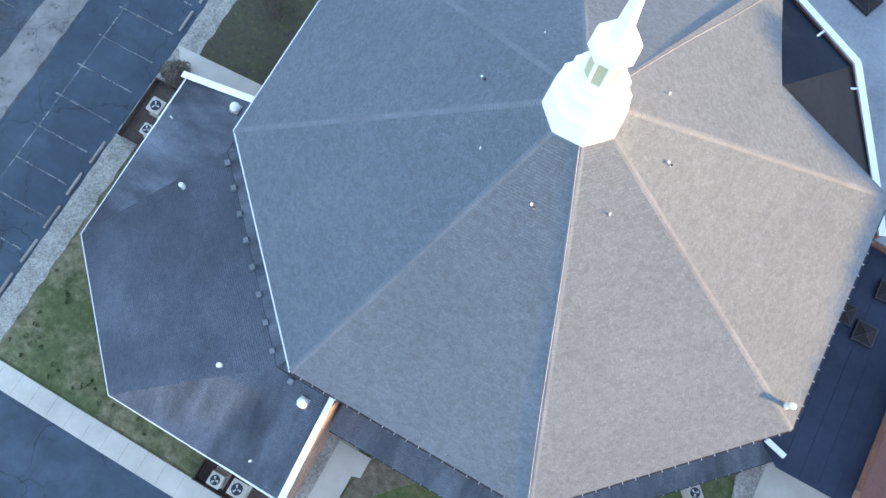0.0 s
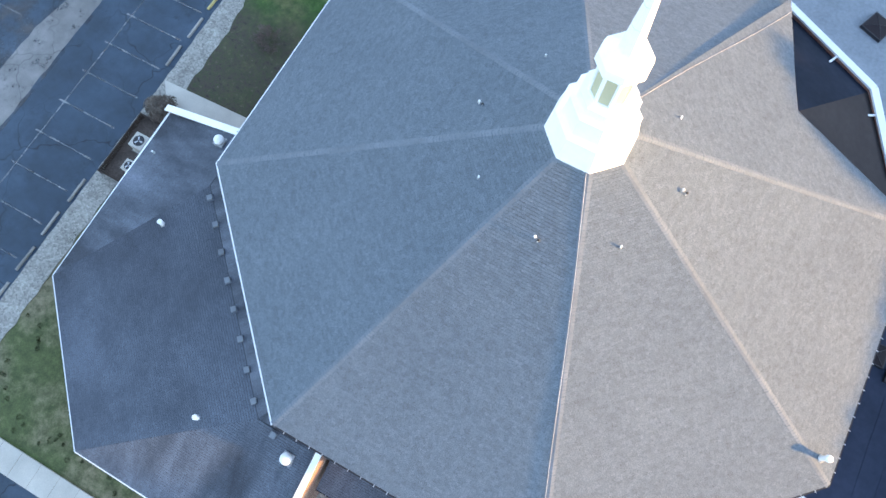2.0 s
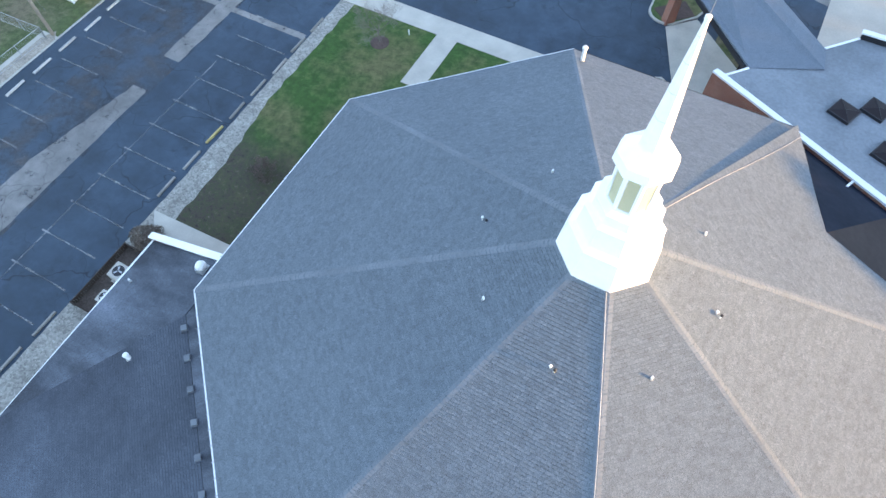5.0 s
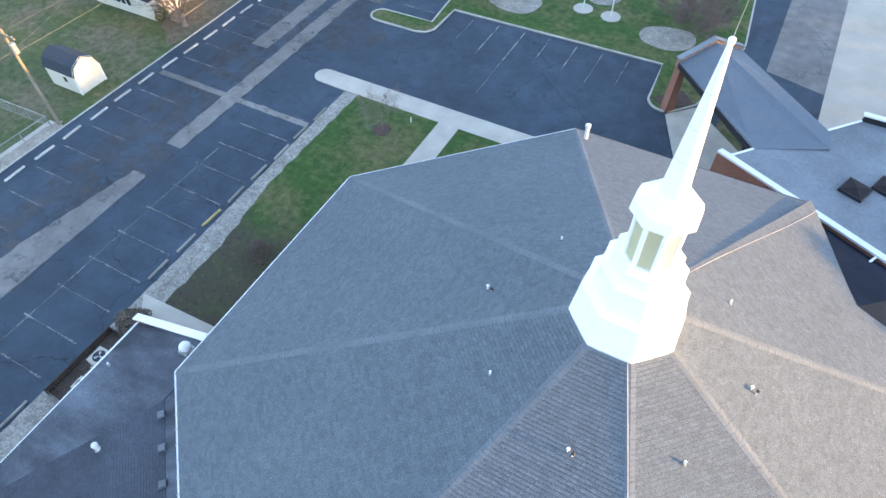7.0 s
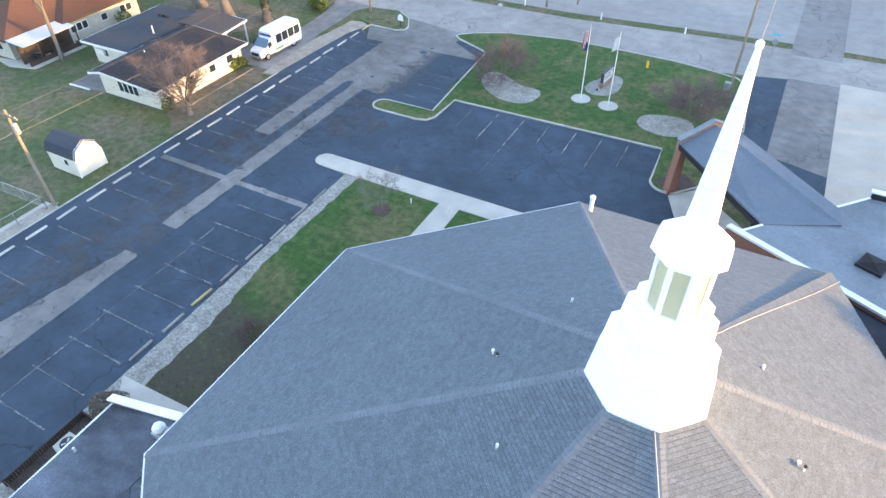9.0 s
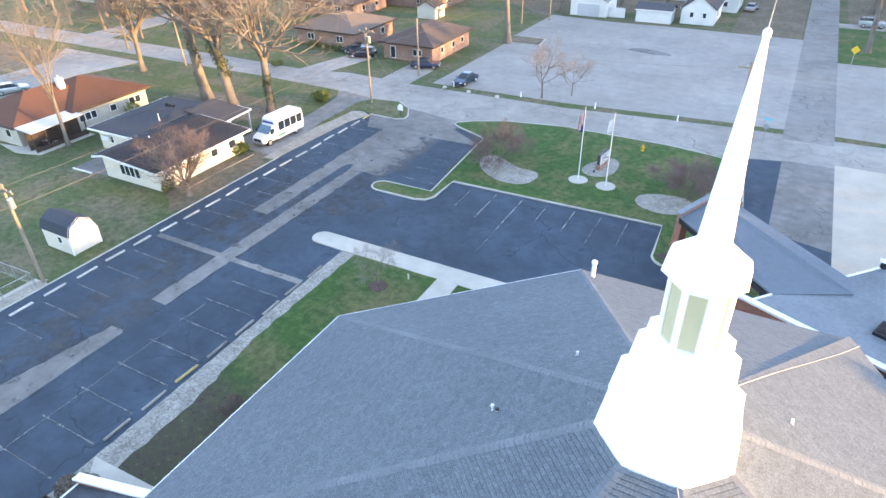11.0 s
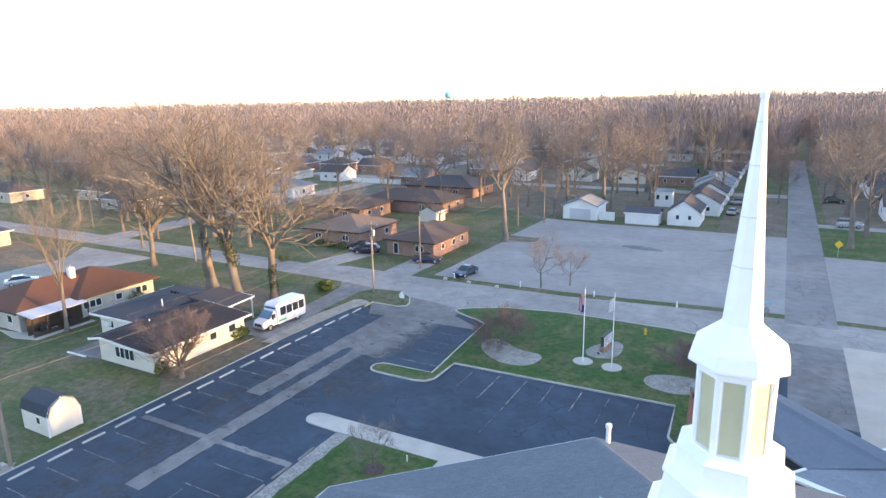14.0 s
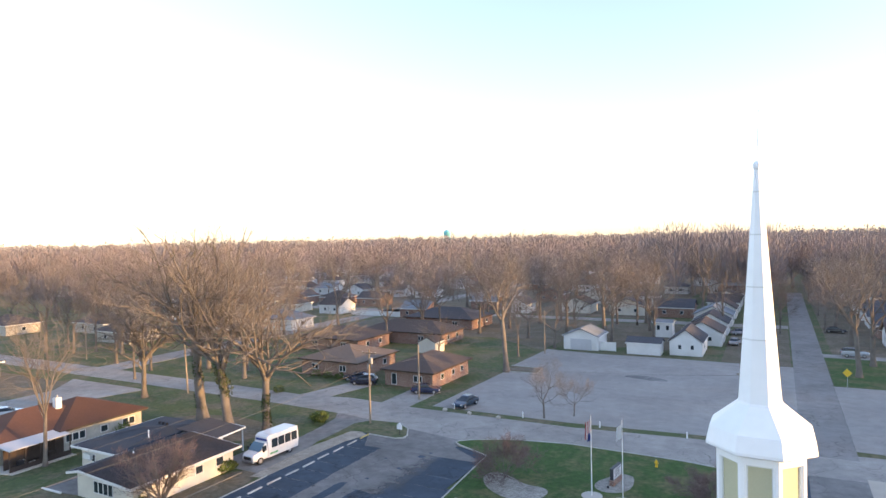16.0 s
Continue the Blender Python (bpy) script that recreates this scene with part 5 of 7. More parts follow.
# ---- small equipment round the church ----
def ac_unit(x, y, s, turn):
    t = thing("air_conditioner", "beige outdoor air conditioner with a black fan grille", "air conditioner", "outdoor air conditioners", (x, y, 0.05), turn)
    bm = B()
    box(bm, -s / 2 - 0.1, -s / 2 - 0.1, -0.05, s / 2 + 0.1, s / 2 + 0.1, 0.06)
    part("pad", bm, M_CONC, t)
    bm = B()
    box(bm, -s / 2, -s / 2, 0.06, s / 2, s / 2, 0.95, 0.03)
    part("cabinet", bm, M_CONC_LIGHT, t, "pale metal cabinet")
    bm = B()
    lathe(bm, [(s * 0.36, 0.951), (s * 0.36, 0.975), (s * 0.30, 0.976)], 20)
    part("fan_grille", bm, M_DARKMETAL, t, "black round fan grille")
    for k in range(3):
        a = k * 2.09
        bm = B()
        tube(bm, (0.04 * math.cos(a), 0.04 * math.sin(a), 0.985), (s * 0.27 * math.cos(a), s * 0.27 * math.sin(a), 0.985), 0.03, 0.075, 6)
        bmesh.ops.scale(bm, vec=(1, 1, 0.15), space=Matrix.Translation((0, 0, -0.985)), verts=bm.verts)
        part("fan_blade", bm, M_GALV, t)


ac_unit(-26.15, -6.8, 1.05, 0)
ac_unit(-25.7, -8.55, 0.8, 0)
ac_unit(-9.1, -25.3, 0.85, 0)
ac_unit(-7.65, -25.1, 1.0, 0)
ac_unit(16.55, -11.9, 0.85, 45)


def fence_run(pts, h, board=0.14):
    t = thing("board_fence", "low weathered brown board fence round the equipment", "fence", "board fences")
    for a, b in zip(pts, pts[1:]):
        A, Bv = Vector((*a, 0)), Vector((*b, 0))
        d = (Bv - A)
        n = max(1, round(d.length / 0.15))
        for i in range(n):
            p, q = A.lerp(Bv, (i + 0.04) / n), A.lerp(Bv, (i + 0.96) / n)
            bm = B()
            line_slab(bm, (p.x, p.y), (q.x, q.y), 0.025, 0.05, h)
            part("board", bm, M_FENCE, t)
        bm = B()
        line_slab(bm, a, b, 0.07, h + 0.003, h + 0.05)
        part("top_rail", bm, M_FENCE, t)
        bm = B()
        box(bm, a[0] - 0.06, a[1] - 0.06, 0, a[0] + 0.06, a[1] + 0.06, h + 0.05)
        part("post", bm, M_FENCE, t)


fence_run([(-24.2, -9.7), (-27.6, -9.7), (-27.6, -5.0), (-25.2, -5.0)], 0.5)
fence_run([(-10.4, -24.0), (-10.4, -26.0), (-6.5, -26.0)], 0.7)
sheet("equipment_yard", rect(-27.58, -9.68, -23.1, -5.02), 0.078, M_BROWNSTONE, "brown pebbles inside the low fence", "gravel")
sheet("equipment_yard_south", rect(-10.35, -25.95, -4.8, -23.1), 0.05, M_MULCH, "dark leaf mulch inside the fence", "planting bed")
sheet("equipment_slab", rect(-23.9, -9.6, -23.2, -5.0), 0.088, M_CONC, "narrow concrete margin at the wall", "walkway")


# ---- plants ----
def leaf_clump(name, label, x, y, rx, rz, n, material, group, z=0.0, size=0.12):
    """A shrub made of many small leaves over a core of stems."""
    rng = random.Random(int(x * 31 + y * 17))
    t = thing(name, label, "shrub", group, (x, y, z))
    bm = B()
    for i in range(9):
        a = rng.uniform(0, 6.28)
        tube(bm, (0, 0, 0), (rx * 0.6 * math.cos(a), rx * 0.6 * math.sin(a), rz * rng.uniform(0.9, 1.4)), 0.025, 0.01, 5)
    part("stems", bm, M_BARK, t)
    v, f = [], []
    for i in range(n):
        a, u, r = rng.uniform(0, 6.28), rng.uniform(-0.9, 1), rng.uniform(0.72, 1.06)
        wob = 1 + 0.15 * math.sin(3 * a + x) + 0.1 * math.sin(5 * u + y)
        s = math.sqrt(1 - u * u * 0.98)
        c = Vector((rx * s * math.cos(a) * r * wob, rx * s * math.sin(a) * r * wob, rz + rz * u * r * wob))
        d = Vector((rng.gauss(0, 1), rng.gauss(0, 1), rng.gauss(0, 1))).normalized()
        e = d.cross(Vector((rng.gauss(0, 1), rng.gauss(0, 1), rng.gauss(0, 1)))).normalized()
        sz = size * rng.uniform(0.6, 1.4)
        k = len(v)
        v += [tuple(c - d * sz), tuple(c + e * sz * 0.6), tuple(c + d * sz), tuple(c - e * sz * 0.6)]
        f.append((k, k + 1, k + 2, k + 3))
    raw("foliage", v, f, material, t)
    return t


leaf_clump("bush", "clipped green evergreen bush beside the house wall", -51.0, 33.1, 1.0, 0.6, 900, M_BUSH, "evergreen bushes")
leaf_clump("bush", "rounded green bush on the verge", -53.4, 51.2, 1.2, 0.7, 1400, M_BUSH, "evergreen bushes")
leaf_clump("bush", "small green bush at the corner of the house", -50.6, 22.9, 0.7, 0.6, 500, M_BUSH, "evergreen bushes")
leaf_clump("bush", "dark evergreen bush against the stone house", -73.0, 36.6, 1.1, 0.7, 500, M_BUSH, "evergreen bushes")
leaf_clump("hedge", "clipped rounded brown dormant hedge beside the fence", -26.75, -4.0, 0.95, 0.5, 3800, M_HEDGE, "dormant shrubs", size=0.055)
for x, y in ((-66.8, 71.5), (-69.4, 71.5), (-72.2, 71.8), (-70.2, 60.2)):
    leaf_clump("bush", "low dark green foundation bush", x, y + 1.2, 0.9, 0.5, 300, M_BUSH, "evergreen bushes")

UPV = Vector((0, 0, 1))

# coarse dark tufts in the patchy lawn
tuft_rng = random.Random(19)
v, f = [], []
for i in range(46):
    q = tuft_rng.random()
    cx, cy = (tuft_rng.uniform(-26.6, -23.9), tuft_rng.uniform(-25, -11)) if q < 0.55 else (tuft_rng.uniform(-25, -13), tuft_rng.uniform(-25.6, -24.2))
    size = tuft_rng.uniform(0.09, 0.2)
    for j in range(40):
        a, r, h = tuft_rng.uniform(0, 6.28), size * math.sqrt(tuft_rng.random()), tuft_rng.uniform(0.05, 0.12)
        px, py, ca, sa = cx + r * math.cos(a), cy + r * math.sin(a), math.cos(a * 7) * 0.02, math.sin(a * 7) * 0.02
        k = len(v)
        v += [(px - ca, py - sa, 0.03), (px + ca, py + sa, 0.03), (px + 0.05 * math.cos(a), py + 0.05 * math.sin(a), 0.03 + h)]
        f.append((k, k + 1, k + 2))
tagged(raw("grass_tufts", v, f, M_IVY), "dark green coarse tufts in the patchy lawn", "grass", "", "stuff")


def grow_tree(seed, height, trunk_r, fork, limbs, spread, kids, twig_len=1.0, twig_w=0.02, lean=(0.0, 0.0), sides=(9, 6, 4, 3), rise=0.05, low=0.3, down=0.22):
    """Skeleton of a bare tree: a trunk that parts into limbs, branches and sticks (one mesh), fine twigs (another); also the trunk's line.
    kids: branches on a limb, sticks on a branch, twigs on a stick."""
    rng = random.Random(seed)
    v, f, tv, tf, line = [], [], [], [], []

    def rnd():
        return Vector((rng.gauss(0, 1), rng.gauss(0, 1), rng.gauss(0, 1)))

    def limb(pts, radii, n):
        k = len(v)
        for i, (p, r) in enumerate(zip(pts, radii)):
            d = pts[min(i + 1, len(pts) - 1)] - pts[max(i - 1, 0)]
            rot = d.to_track_quat("Z", "Y")
            for a in range(n):
                w = 2 * math.pi * a / n
                v.append(tuple(p + rot @ Vector((r * math.cos(w), r * math.sin(w), 0))))
        for i in range(len(pts) - 1):
            for a in range(n):
                f.append((k + i * n + a, k + i * n + (a + 1) % n, k + (i + 1) * n + (a + 1) % n, k + (i + 1) * n + a))

    def twig(p, d, l):
        s = d.cross(rnd()).normalized() * twig_w * 0.5 * rng.uniform(0.6, 1.2)
        m = p + d * l * 0.5 + rnd() * l * 0.06
        e = p + d * l + UPV * l * 0.12 + rnd() * l * 0.08
        k = len(tv)
        tv.extend((tuple(p - s), tuple(p + s), tuple(m + s * 0.8), tuple(m - s * 0.8), tuple(e)))
        tf.append((k, k + 1, k + 2, k + 3))
        tf.append((k + 3, k + 2, k + 4))
        side = d.cross(rnd()).normalized()
        k = len(tv)
        tv.extend((tuple(m - s * 0.7), tuple(m + s * 0.7), tuple(m + (d * 0.8 + side * 0.7).normalized() * l * 0.5)))
        tf.append((k, k + 1, k + 2))

    def branch(p, d, length, r, level):
        segs = (5, 6, 4, 2)[level]
        pts, dirs = [p], [d]
        for q in range(segs):
            d = (d + rnd() * (0.022, 0.17, 0.2, 0.22)[level] + UPV * (0.0, rise, rise * 0.8, 0.08)[level]).normalized()
            p = p + d * length / segs
            pts.append(p)
            dirs.append(d)
        end = (0.72, 0.22, 0.25, 0.4)[level]
        rad = [r * (1 - (1 - end) * q / segs) for q in range(segs + 1)]
        if level == 0:
            rad[0] *= 1.45
            line.extend(pts)
        limb(pts, rad, sides[level])
        if level == 0:
            return p, d
        n, a = kids[level - 1], rng.uniform(0, 6.28)
        for q in range(n):
            u = (0.18 if level > 1 else low) + (0.82 if level > 1 else 1 - low) * (q + rng.random() * 0.8) / n
            u = min(u, 0.999)
            q0 = int(u * segs)
            at = pts[q0].lerp(pts[q0 + 1], u * segs - q0)
            dd = dirs[q0 + 1]
            a += 2.4 + rng.uniform(-0.5, 0.5)
            side = dd.orthogonal().normalized()
            side.rotate(Matrix.Rotation(a, 3, dd).to_quaternion())
            ang = radians(rng.uniform(28, 58))
            nd = (dd * math.cos(ang) + side * math.sin(ang)).normalized()
            if nd.z < -0.15:
                nd.z *= 0.3
                nd.normalize()
            if level < 3:
                branch(at, nd, length * rng.uniform(0.38, 0.6) * (1.12 - 0.55 * u), rad[q0] * rng.uniform(0.6, 0.8), level + 1)
            else:
                twig(at, nd, twig_len * rng.uniform(0.5, 1.3))
        if level == 3:
            twig(pts[-1], dirs[-1], twig_len * rng.uniform(0.7, 1.3))
        elif level == 2:
            branch(pts[-1], dirs[-1], length * 0.35, rad[-1], 3)
        elif level == 1:
            branch(pts[-1], dirs[-1], length * 0.32, rad[-1], 2)

    top, d = branch(Vector((0, 0, -0.1)), (UPV + Vector((*lean, 0))).normalized(), height * fork, trunk_r, 0)
    turn = rng.uniform(0, 6.28)
    for i in range(limbs):
        a = turn + 6.28 * (i + rng.uniform(-0.25, 0.25)) / limbs
        ang = radians(rng.uniform(14, 30) + (0 if i % 3 == 0 else 22)) * spread
        nd = Vector((math.sin(ang) * math.cos(a) + lean[0], math.sin(ang) * math.sin(a) + lean[1], math.cos(ang))).normalized()
        at = top - d * rng.uniform(0.0, height * fork * down) * (i > 1)
        branch(at, nd, height * (1 - fork) * rng.uniform(0.72, 0.92), trunk_r * rng.uniform(0.3, 0.46), 1)
    return (v, f), (tv, tf), line


def tree_kind(name, label, group, twig_mat, *a, **k):
    (v, f), (tv, tf), line = grow_tree(*a, **k)
    t = thing(name, label, "tree", group, (0, 0, 0))
    tr = raw("trunk", v, f, M_BARK, t, "bare branching trunk")
    tr.data.shade_smooth()
    raw("crown", tv, tf, twig_mat, t, "fine leafless twigs")
    t["line"] = [c for p in line for c in p]
    return t


def plant(t, x, y, turn=0, s=1.0, label=""):
    c = copy_thing(t, pose(x, y, 0, 0, 0, turn))
    c.scale = (s, s, s)
    if label:
        c["label"] = label
    return c


LEFT = Vector((-0.877, -0.48))
OAK = tree_kind("tree", "tall bare winter oak with ivy on its leaning trunk", "tall bare trees", M_TWIG, 3, 28.5, 0.70, 0.38, 10, 1.0, (9, 6, 5), 0.9, 0.02, tuple(LEFT * 0.12), rise=0.07, low=0.22, down=0.35)
OAK.matrix_basis = pose(-68.1, 44.8, 0)
OAK2 = tree_kind("tree", "tall bare winter oak with pale spreading limbs", "tall bare trees", M_TWIG, 8, 25.0, 0.62, 0.37, 10, 1.0, (9, 6, 5), 0.9, 0.02, tuple(LEFT * 0.2), rise=0.07, low=0.22, down=0.35)
OAK2.matrix_basis = pose(-61.1, 43.0, 0)
OAK3 = tree_kind("tree", "tall bare winter tree parting low into upright limbs", "tall bare trees", M_TWIG, 14, 22.5, 0.56, 0.34, 10, 0.95, (9, 6, 5), 0.9, 0.02, low=0.18, down=0.4)
OAK3.matrix_basis = pose(-56.9, 45.1, 0, 0, 0, 60)
POLE_TREE = tree_kind("tree", "slender pale bare tree with steep upright branches", "tall bare trees", M_TWIG, 21, 16.5, 0.23, 0.36, 7, 0.42, (9, 5, 6), 0.7, 0.018)
POLE_TREE.matrix_basis = pose(-70.6, 25.7, 0)
ORN = tree_kind("tree", "small wide bare ornamental tree with dense reddish twigs", "small bare trees", M_TWIG_RED, 31, 6.2, 0.20, 0.24, 10, 1.5, (8, 5, 5), 0.5, 0.02, rise=0.16, low=0.2)
ORN.matrix_basis = pose(-47.95, 23.05, 0)
ORN.scale = (1.25, 1.25, 1.1)
# lighter kinds for the trees of the neighbourhood
MID = [tree_kind("tree", lab, "tall bare trees", M_TWIG, sd, 23.0, 0.5, fk, 6, sp, (8, 5, 4), 1.2, 0.027, sides=(7, 4, 3, 3)) for lab, sd, fk, sp in
       (("tall bare winter tree with a straight trunk", 5, 0.40, 0.9), ("tall bare winter tree with upright limbs", 9, 0.33, 0.8), ("bare winter tree with spreading limbs", 17, 0.28, 1.1))]
for t, at in zip(MID, (pose(-42.6, 89.2, 0, 0, 0, 0), pose(-36.1, 133, 0, 0, 0, 80), pose(-83, 66.5, 0, 0, 0, 130))):
    t.matrix_basis = at
MID[2].scale = (0.75, 0.75, 0.75)
FAR = [tree_kind("tree", "bare brown tree among far houses", "trees among the houses", M_TWIG_FAR, sd, 20.0, 0.34, fk, 5, sp, (7, 4, 5), 1.6, 0.06, sides=(5, 3, 3, 3)) for sd, fk, sp in ((41, 0.36, 0.9), (46, 0.28, 1.05), (52, 0.4, 0.8))]
for t, at in zip(FAR, (pose(-58, 186, 0), pose(-92, 196, 0), pose(-136, 168, 0))):
    t.matrix_basis = at
SMALL = tree_kind("tree", "small bare street tree", "small bare trees", M_TWIG, 37, 4.0, 0.07, 0.32, 6, 1.25, (7, 5, 5), 0.4, 0.009)
SMALL.matrix_basis = pose(-22.9, 18.7, 0.06)
SMALL["label"] = "small bare tree in a dark mulch ring on the lawn"
plant(SMALL, -27.2, 65.0, 50, 2.0, "small bare tree on the verge")
plant(SMALL, -23.9, 67.5, 140, 1.4, "small bare tree on the verge")
SHRUB = tree_kind("shrub", "leafless twiggy shrub with brown stems", "dormant shrubs", M_TWIG_RED, 44, 2.6, 0.05, 0.1, 11, 1.6, (7, 5, 5), 0.4, 0.016)
SHRUB.matrix_basis = pose(-23.8, 43.5, 0.12)
SHRUB.scale = (1.8, 1.8, 1.6)
ROUND = tree_kind("shrub", "round brown leafless shrub on the lawn", "dormant shrubs", M_TWIG_RED, 61, 4.4, 0.08, 0.14, 11, 1.5, (9, 7, 8), 0.5, 0.018)
ROUND.matrix_basis = pose(-4.4, 43.8, 0.12)
plant(SHRUB, -23.2, 4.0, 47, 0.5, "low leafless shrub on the thin lawn")
bm = B()
lathe(bm, [(0.75, 0.02), (0.75, 0.09), (0.3, 0.14)], 18, (-22.9, 18.7, 0))
structure(mesh_object("mulch_ring", bm, M_MULCH), "dark mulch ring round a small tree", "mulch")
bm = B()
lathe(bm, [(0.05, 0.05), (0.06, 0.5), (0.03, 0.56)], 8, (-21.3, 20.6, 0))
tagged(mesh_object("bollard_light", bm, M_WHITE), "small white garden light on the lawn", "garden light")
# ivy climbing three trunks
for tree, z0, z1, bulge, n, sd in ((OAK, 1.6, 9.0, 0.3, 1900, 1), (OAK2, 4.4, 9.0, 0.75, 1500, 3), (OAK3, 0.0, 4.8, 0.22, 1000, 2)):
    rng = random.Random(sd)
    line = [tree.matrix_basis @ Vector(tree["line"][k:k + 3]) for k in range(0, len(tree["line"]), 3)]
    v, f = [], []
    for i in range(n):
        a, z = rng.uniform(0, 6.28), rng.uniform(z0, z1)
        q = max(0, min(len(line) - 2, sum(p.z <= z for p in line) - 1))
        c = line[q].lerp(line[q + 1], (z - line[q].z) / (line[q + 1].z - line[q].z))
        r = 0.42 + rng.random() ** 2 * bulge * (0.6 + 0.6 * math.sin(z * 1.3 + a))
        c = c + Vector((r * math.cos(a), r * math.sin(a), 0))
        d = Vector((rng.gauss(0, 1), rng.gauss(0, 1), rng.gauss(0, 1))).normalized() * 0.12
        e = d.cross(Vector((rng.gauss(0, 1), rng.gauss(0, 1), rng.gauss(0, 1)))).normalized() * 0.09
        k = len(v)
        v += [tuple(c - d), tuple(c + e), tuple(c + d), tuple(c - e)]
        f.append((k, k + 1, k + 2, k + 3))
    tagged(raw("ivy", v, f, M_IVY), "green ivy climbing a bare tree trunk", "ivy", "ivy on trunks")

# individual trees of the neighbourhood
for i, (x, y, s, k) in enumerate(((-76.5, 82.4, 0.5, 2), (-79.8, 107.2, 0.62, 0), (-100.9, 166, 0.7, 2),
                                  (-31.4, 160, 0.95, 0), (11.5, 107.5, 0.85, 0), (14.5, 118, 0.9, 1), (-42.2, 114.9, 0.6, 2), (-105, 64.1, 0.6, 2), (-96, 70, 0.85, 0), (-110, 78, 0.8, 1),
                                  (-88, 72, 0.6, 0), (-118, 66.0, 0.6, 1), (-128, 74, 0.8, 2), (-24, 128, 0.75, 1), (-46, 136, 0.8, 0), (-52, 125, 0.7, 2), (-12, 150, 0.7, 1), (-28, 146, 0.8, 2), (-41, 126, 0.7, 1), (-33, 127, 0.65, 0),
                                  (13, 140, 0.95, 2), (24, 128, 0.9, 0), (30, 110, 0.9, 1), (12, 165, 0.8, 0), (-5, 168, 0.7, 2), (-58, 150, 0.85, 1), (-72, 160, 0.8, 0), (-88, 145, 0.9, 2), (-104, 120, 0.9, 1),
                                  (-120, 104, 0.85, 0), (-140, 96, 0.9, 2), (-130, 130, 0.95, 1), (-60, 96, 0.42, 2), (-108, 96, 0.8, 2), (-148, 120, 0.9, 0), (-95, 180, 0.9, 1), (-45, 178, 0.85, 2), (-20, 185, 0.9, 0), (20, 185, 0.95, 1), (32, 160, 0.9, 2),
                                  (-98, 82, 0.7, 1), (-124, 90, 0.75, 0), (-138, 80, 0.7, 2), (-150, 70, 0.8, 1), (-112, 108, 0.7, 2), (-66, 128, 0.7, 0), (-62, 138, 0.75, 1), (-96, 132, 0.7, 0), (-80, 124, 0.6, 1))):
    plant(MID[k], x, y, 83 * i % 360, s)
plant(OAK3, -87.6, 50.2, 200, 0.8, "bare spreading tree with a thick dark trunk")
plant(POLE_TREE, -46, 103.4, 30, 0.9)
plant(POLE_TREE, -101, 58, 200, 0.9)
wood_rng = random.Random(77)
placed = 0
while placed < 142:
    a, r = radians(wood_rng.uniform(76, 166)), wood_rng.uniform(150, 380)
    x, y = r * math.cos(a), r * math.sin(a) - 12
    if (0 < x < 10 and y < 262) or 156 < y < 170 or -120 < x < -109 or (-25 < x < 1 and y < 220) or (10 < x < 30 and y < 190) or y < 66:
        continue
    plant(FAR[placed % 3], x, y, wood_rng.uniform(0, 360), wood_rng.uniform(0.65, 1.0))
    placed += 1
for k in range(11):
    plant(FAR[k % 3], -3.2 - (k % 2), 176 + 15 * k, 67 * k, 0.62 + 0.07 * (k % 3))
    plant(FAR[(k + 1) % 3], 13.0 + (k % 3), 172 + 15 * k, 97 * k, 0.66 + 0.06 * (k % 3))
for k, (x, y, s) in enumerate(((0.2, 152, 0.5), (0.4, 178, 0.6), (9.4, 156, 0.55), (0.0, 205, 0.62), (9.6, 190, 0.6), (0.6, 232, 0.65), (8.6, 226, 0.65))):
    plant(FAR[k % 3], x, y, 51 * k, s)
for t in [o for o in scene.objects if "line" in o]:
    del t["line"]


# ---- houses ----
def window(parent, p, u, w, z0, z1, out):
    """A framed window on a wall: p its foot centre in plan, u along the wall, out its outward normal."""
    p, u, out = Vector((*p, 0)), Vector((*u, 0)), Vector((*out, 0))
    bm = B()
    a, b = p - u * w / 2 + out * 0.02, p + u * w / 2 + out * 0.02
    line_slab(bm, (a.x, a.y), (b.x, b.y), 0.05, z0, z1)
    fr = part("window", bm, M_FRAME, parent, "white framed window")
    n = max(1, round(w / 0.8))
    for i in range(n):
        c0, c1 = a.lerp(b, (i + 0.10) / n), a.lerp(b, (i + 0.90) / n)
        bm = B()
        line_slab(bm, (c0.x + out.x * 0.025, c0.y + out.y * 0.025), (c1.x + out.x * 0.025, c1.y + out.y * 0.025), 0.02, z0 + 0.09, z1 - 0.09)
        part("pane", bm, M_GLASS, fr)


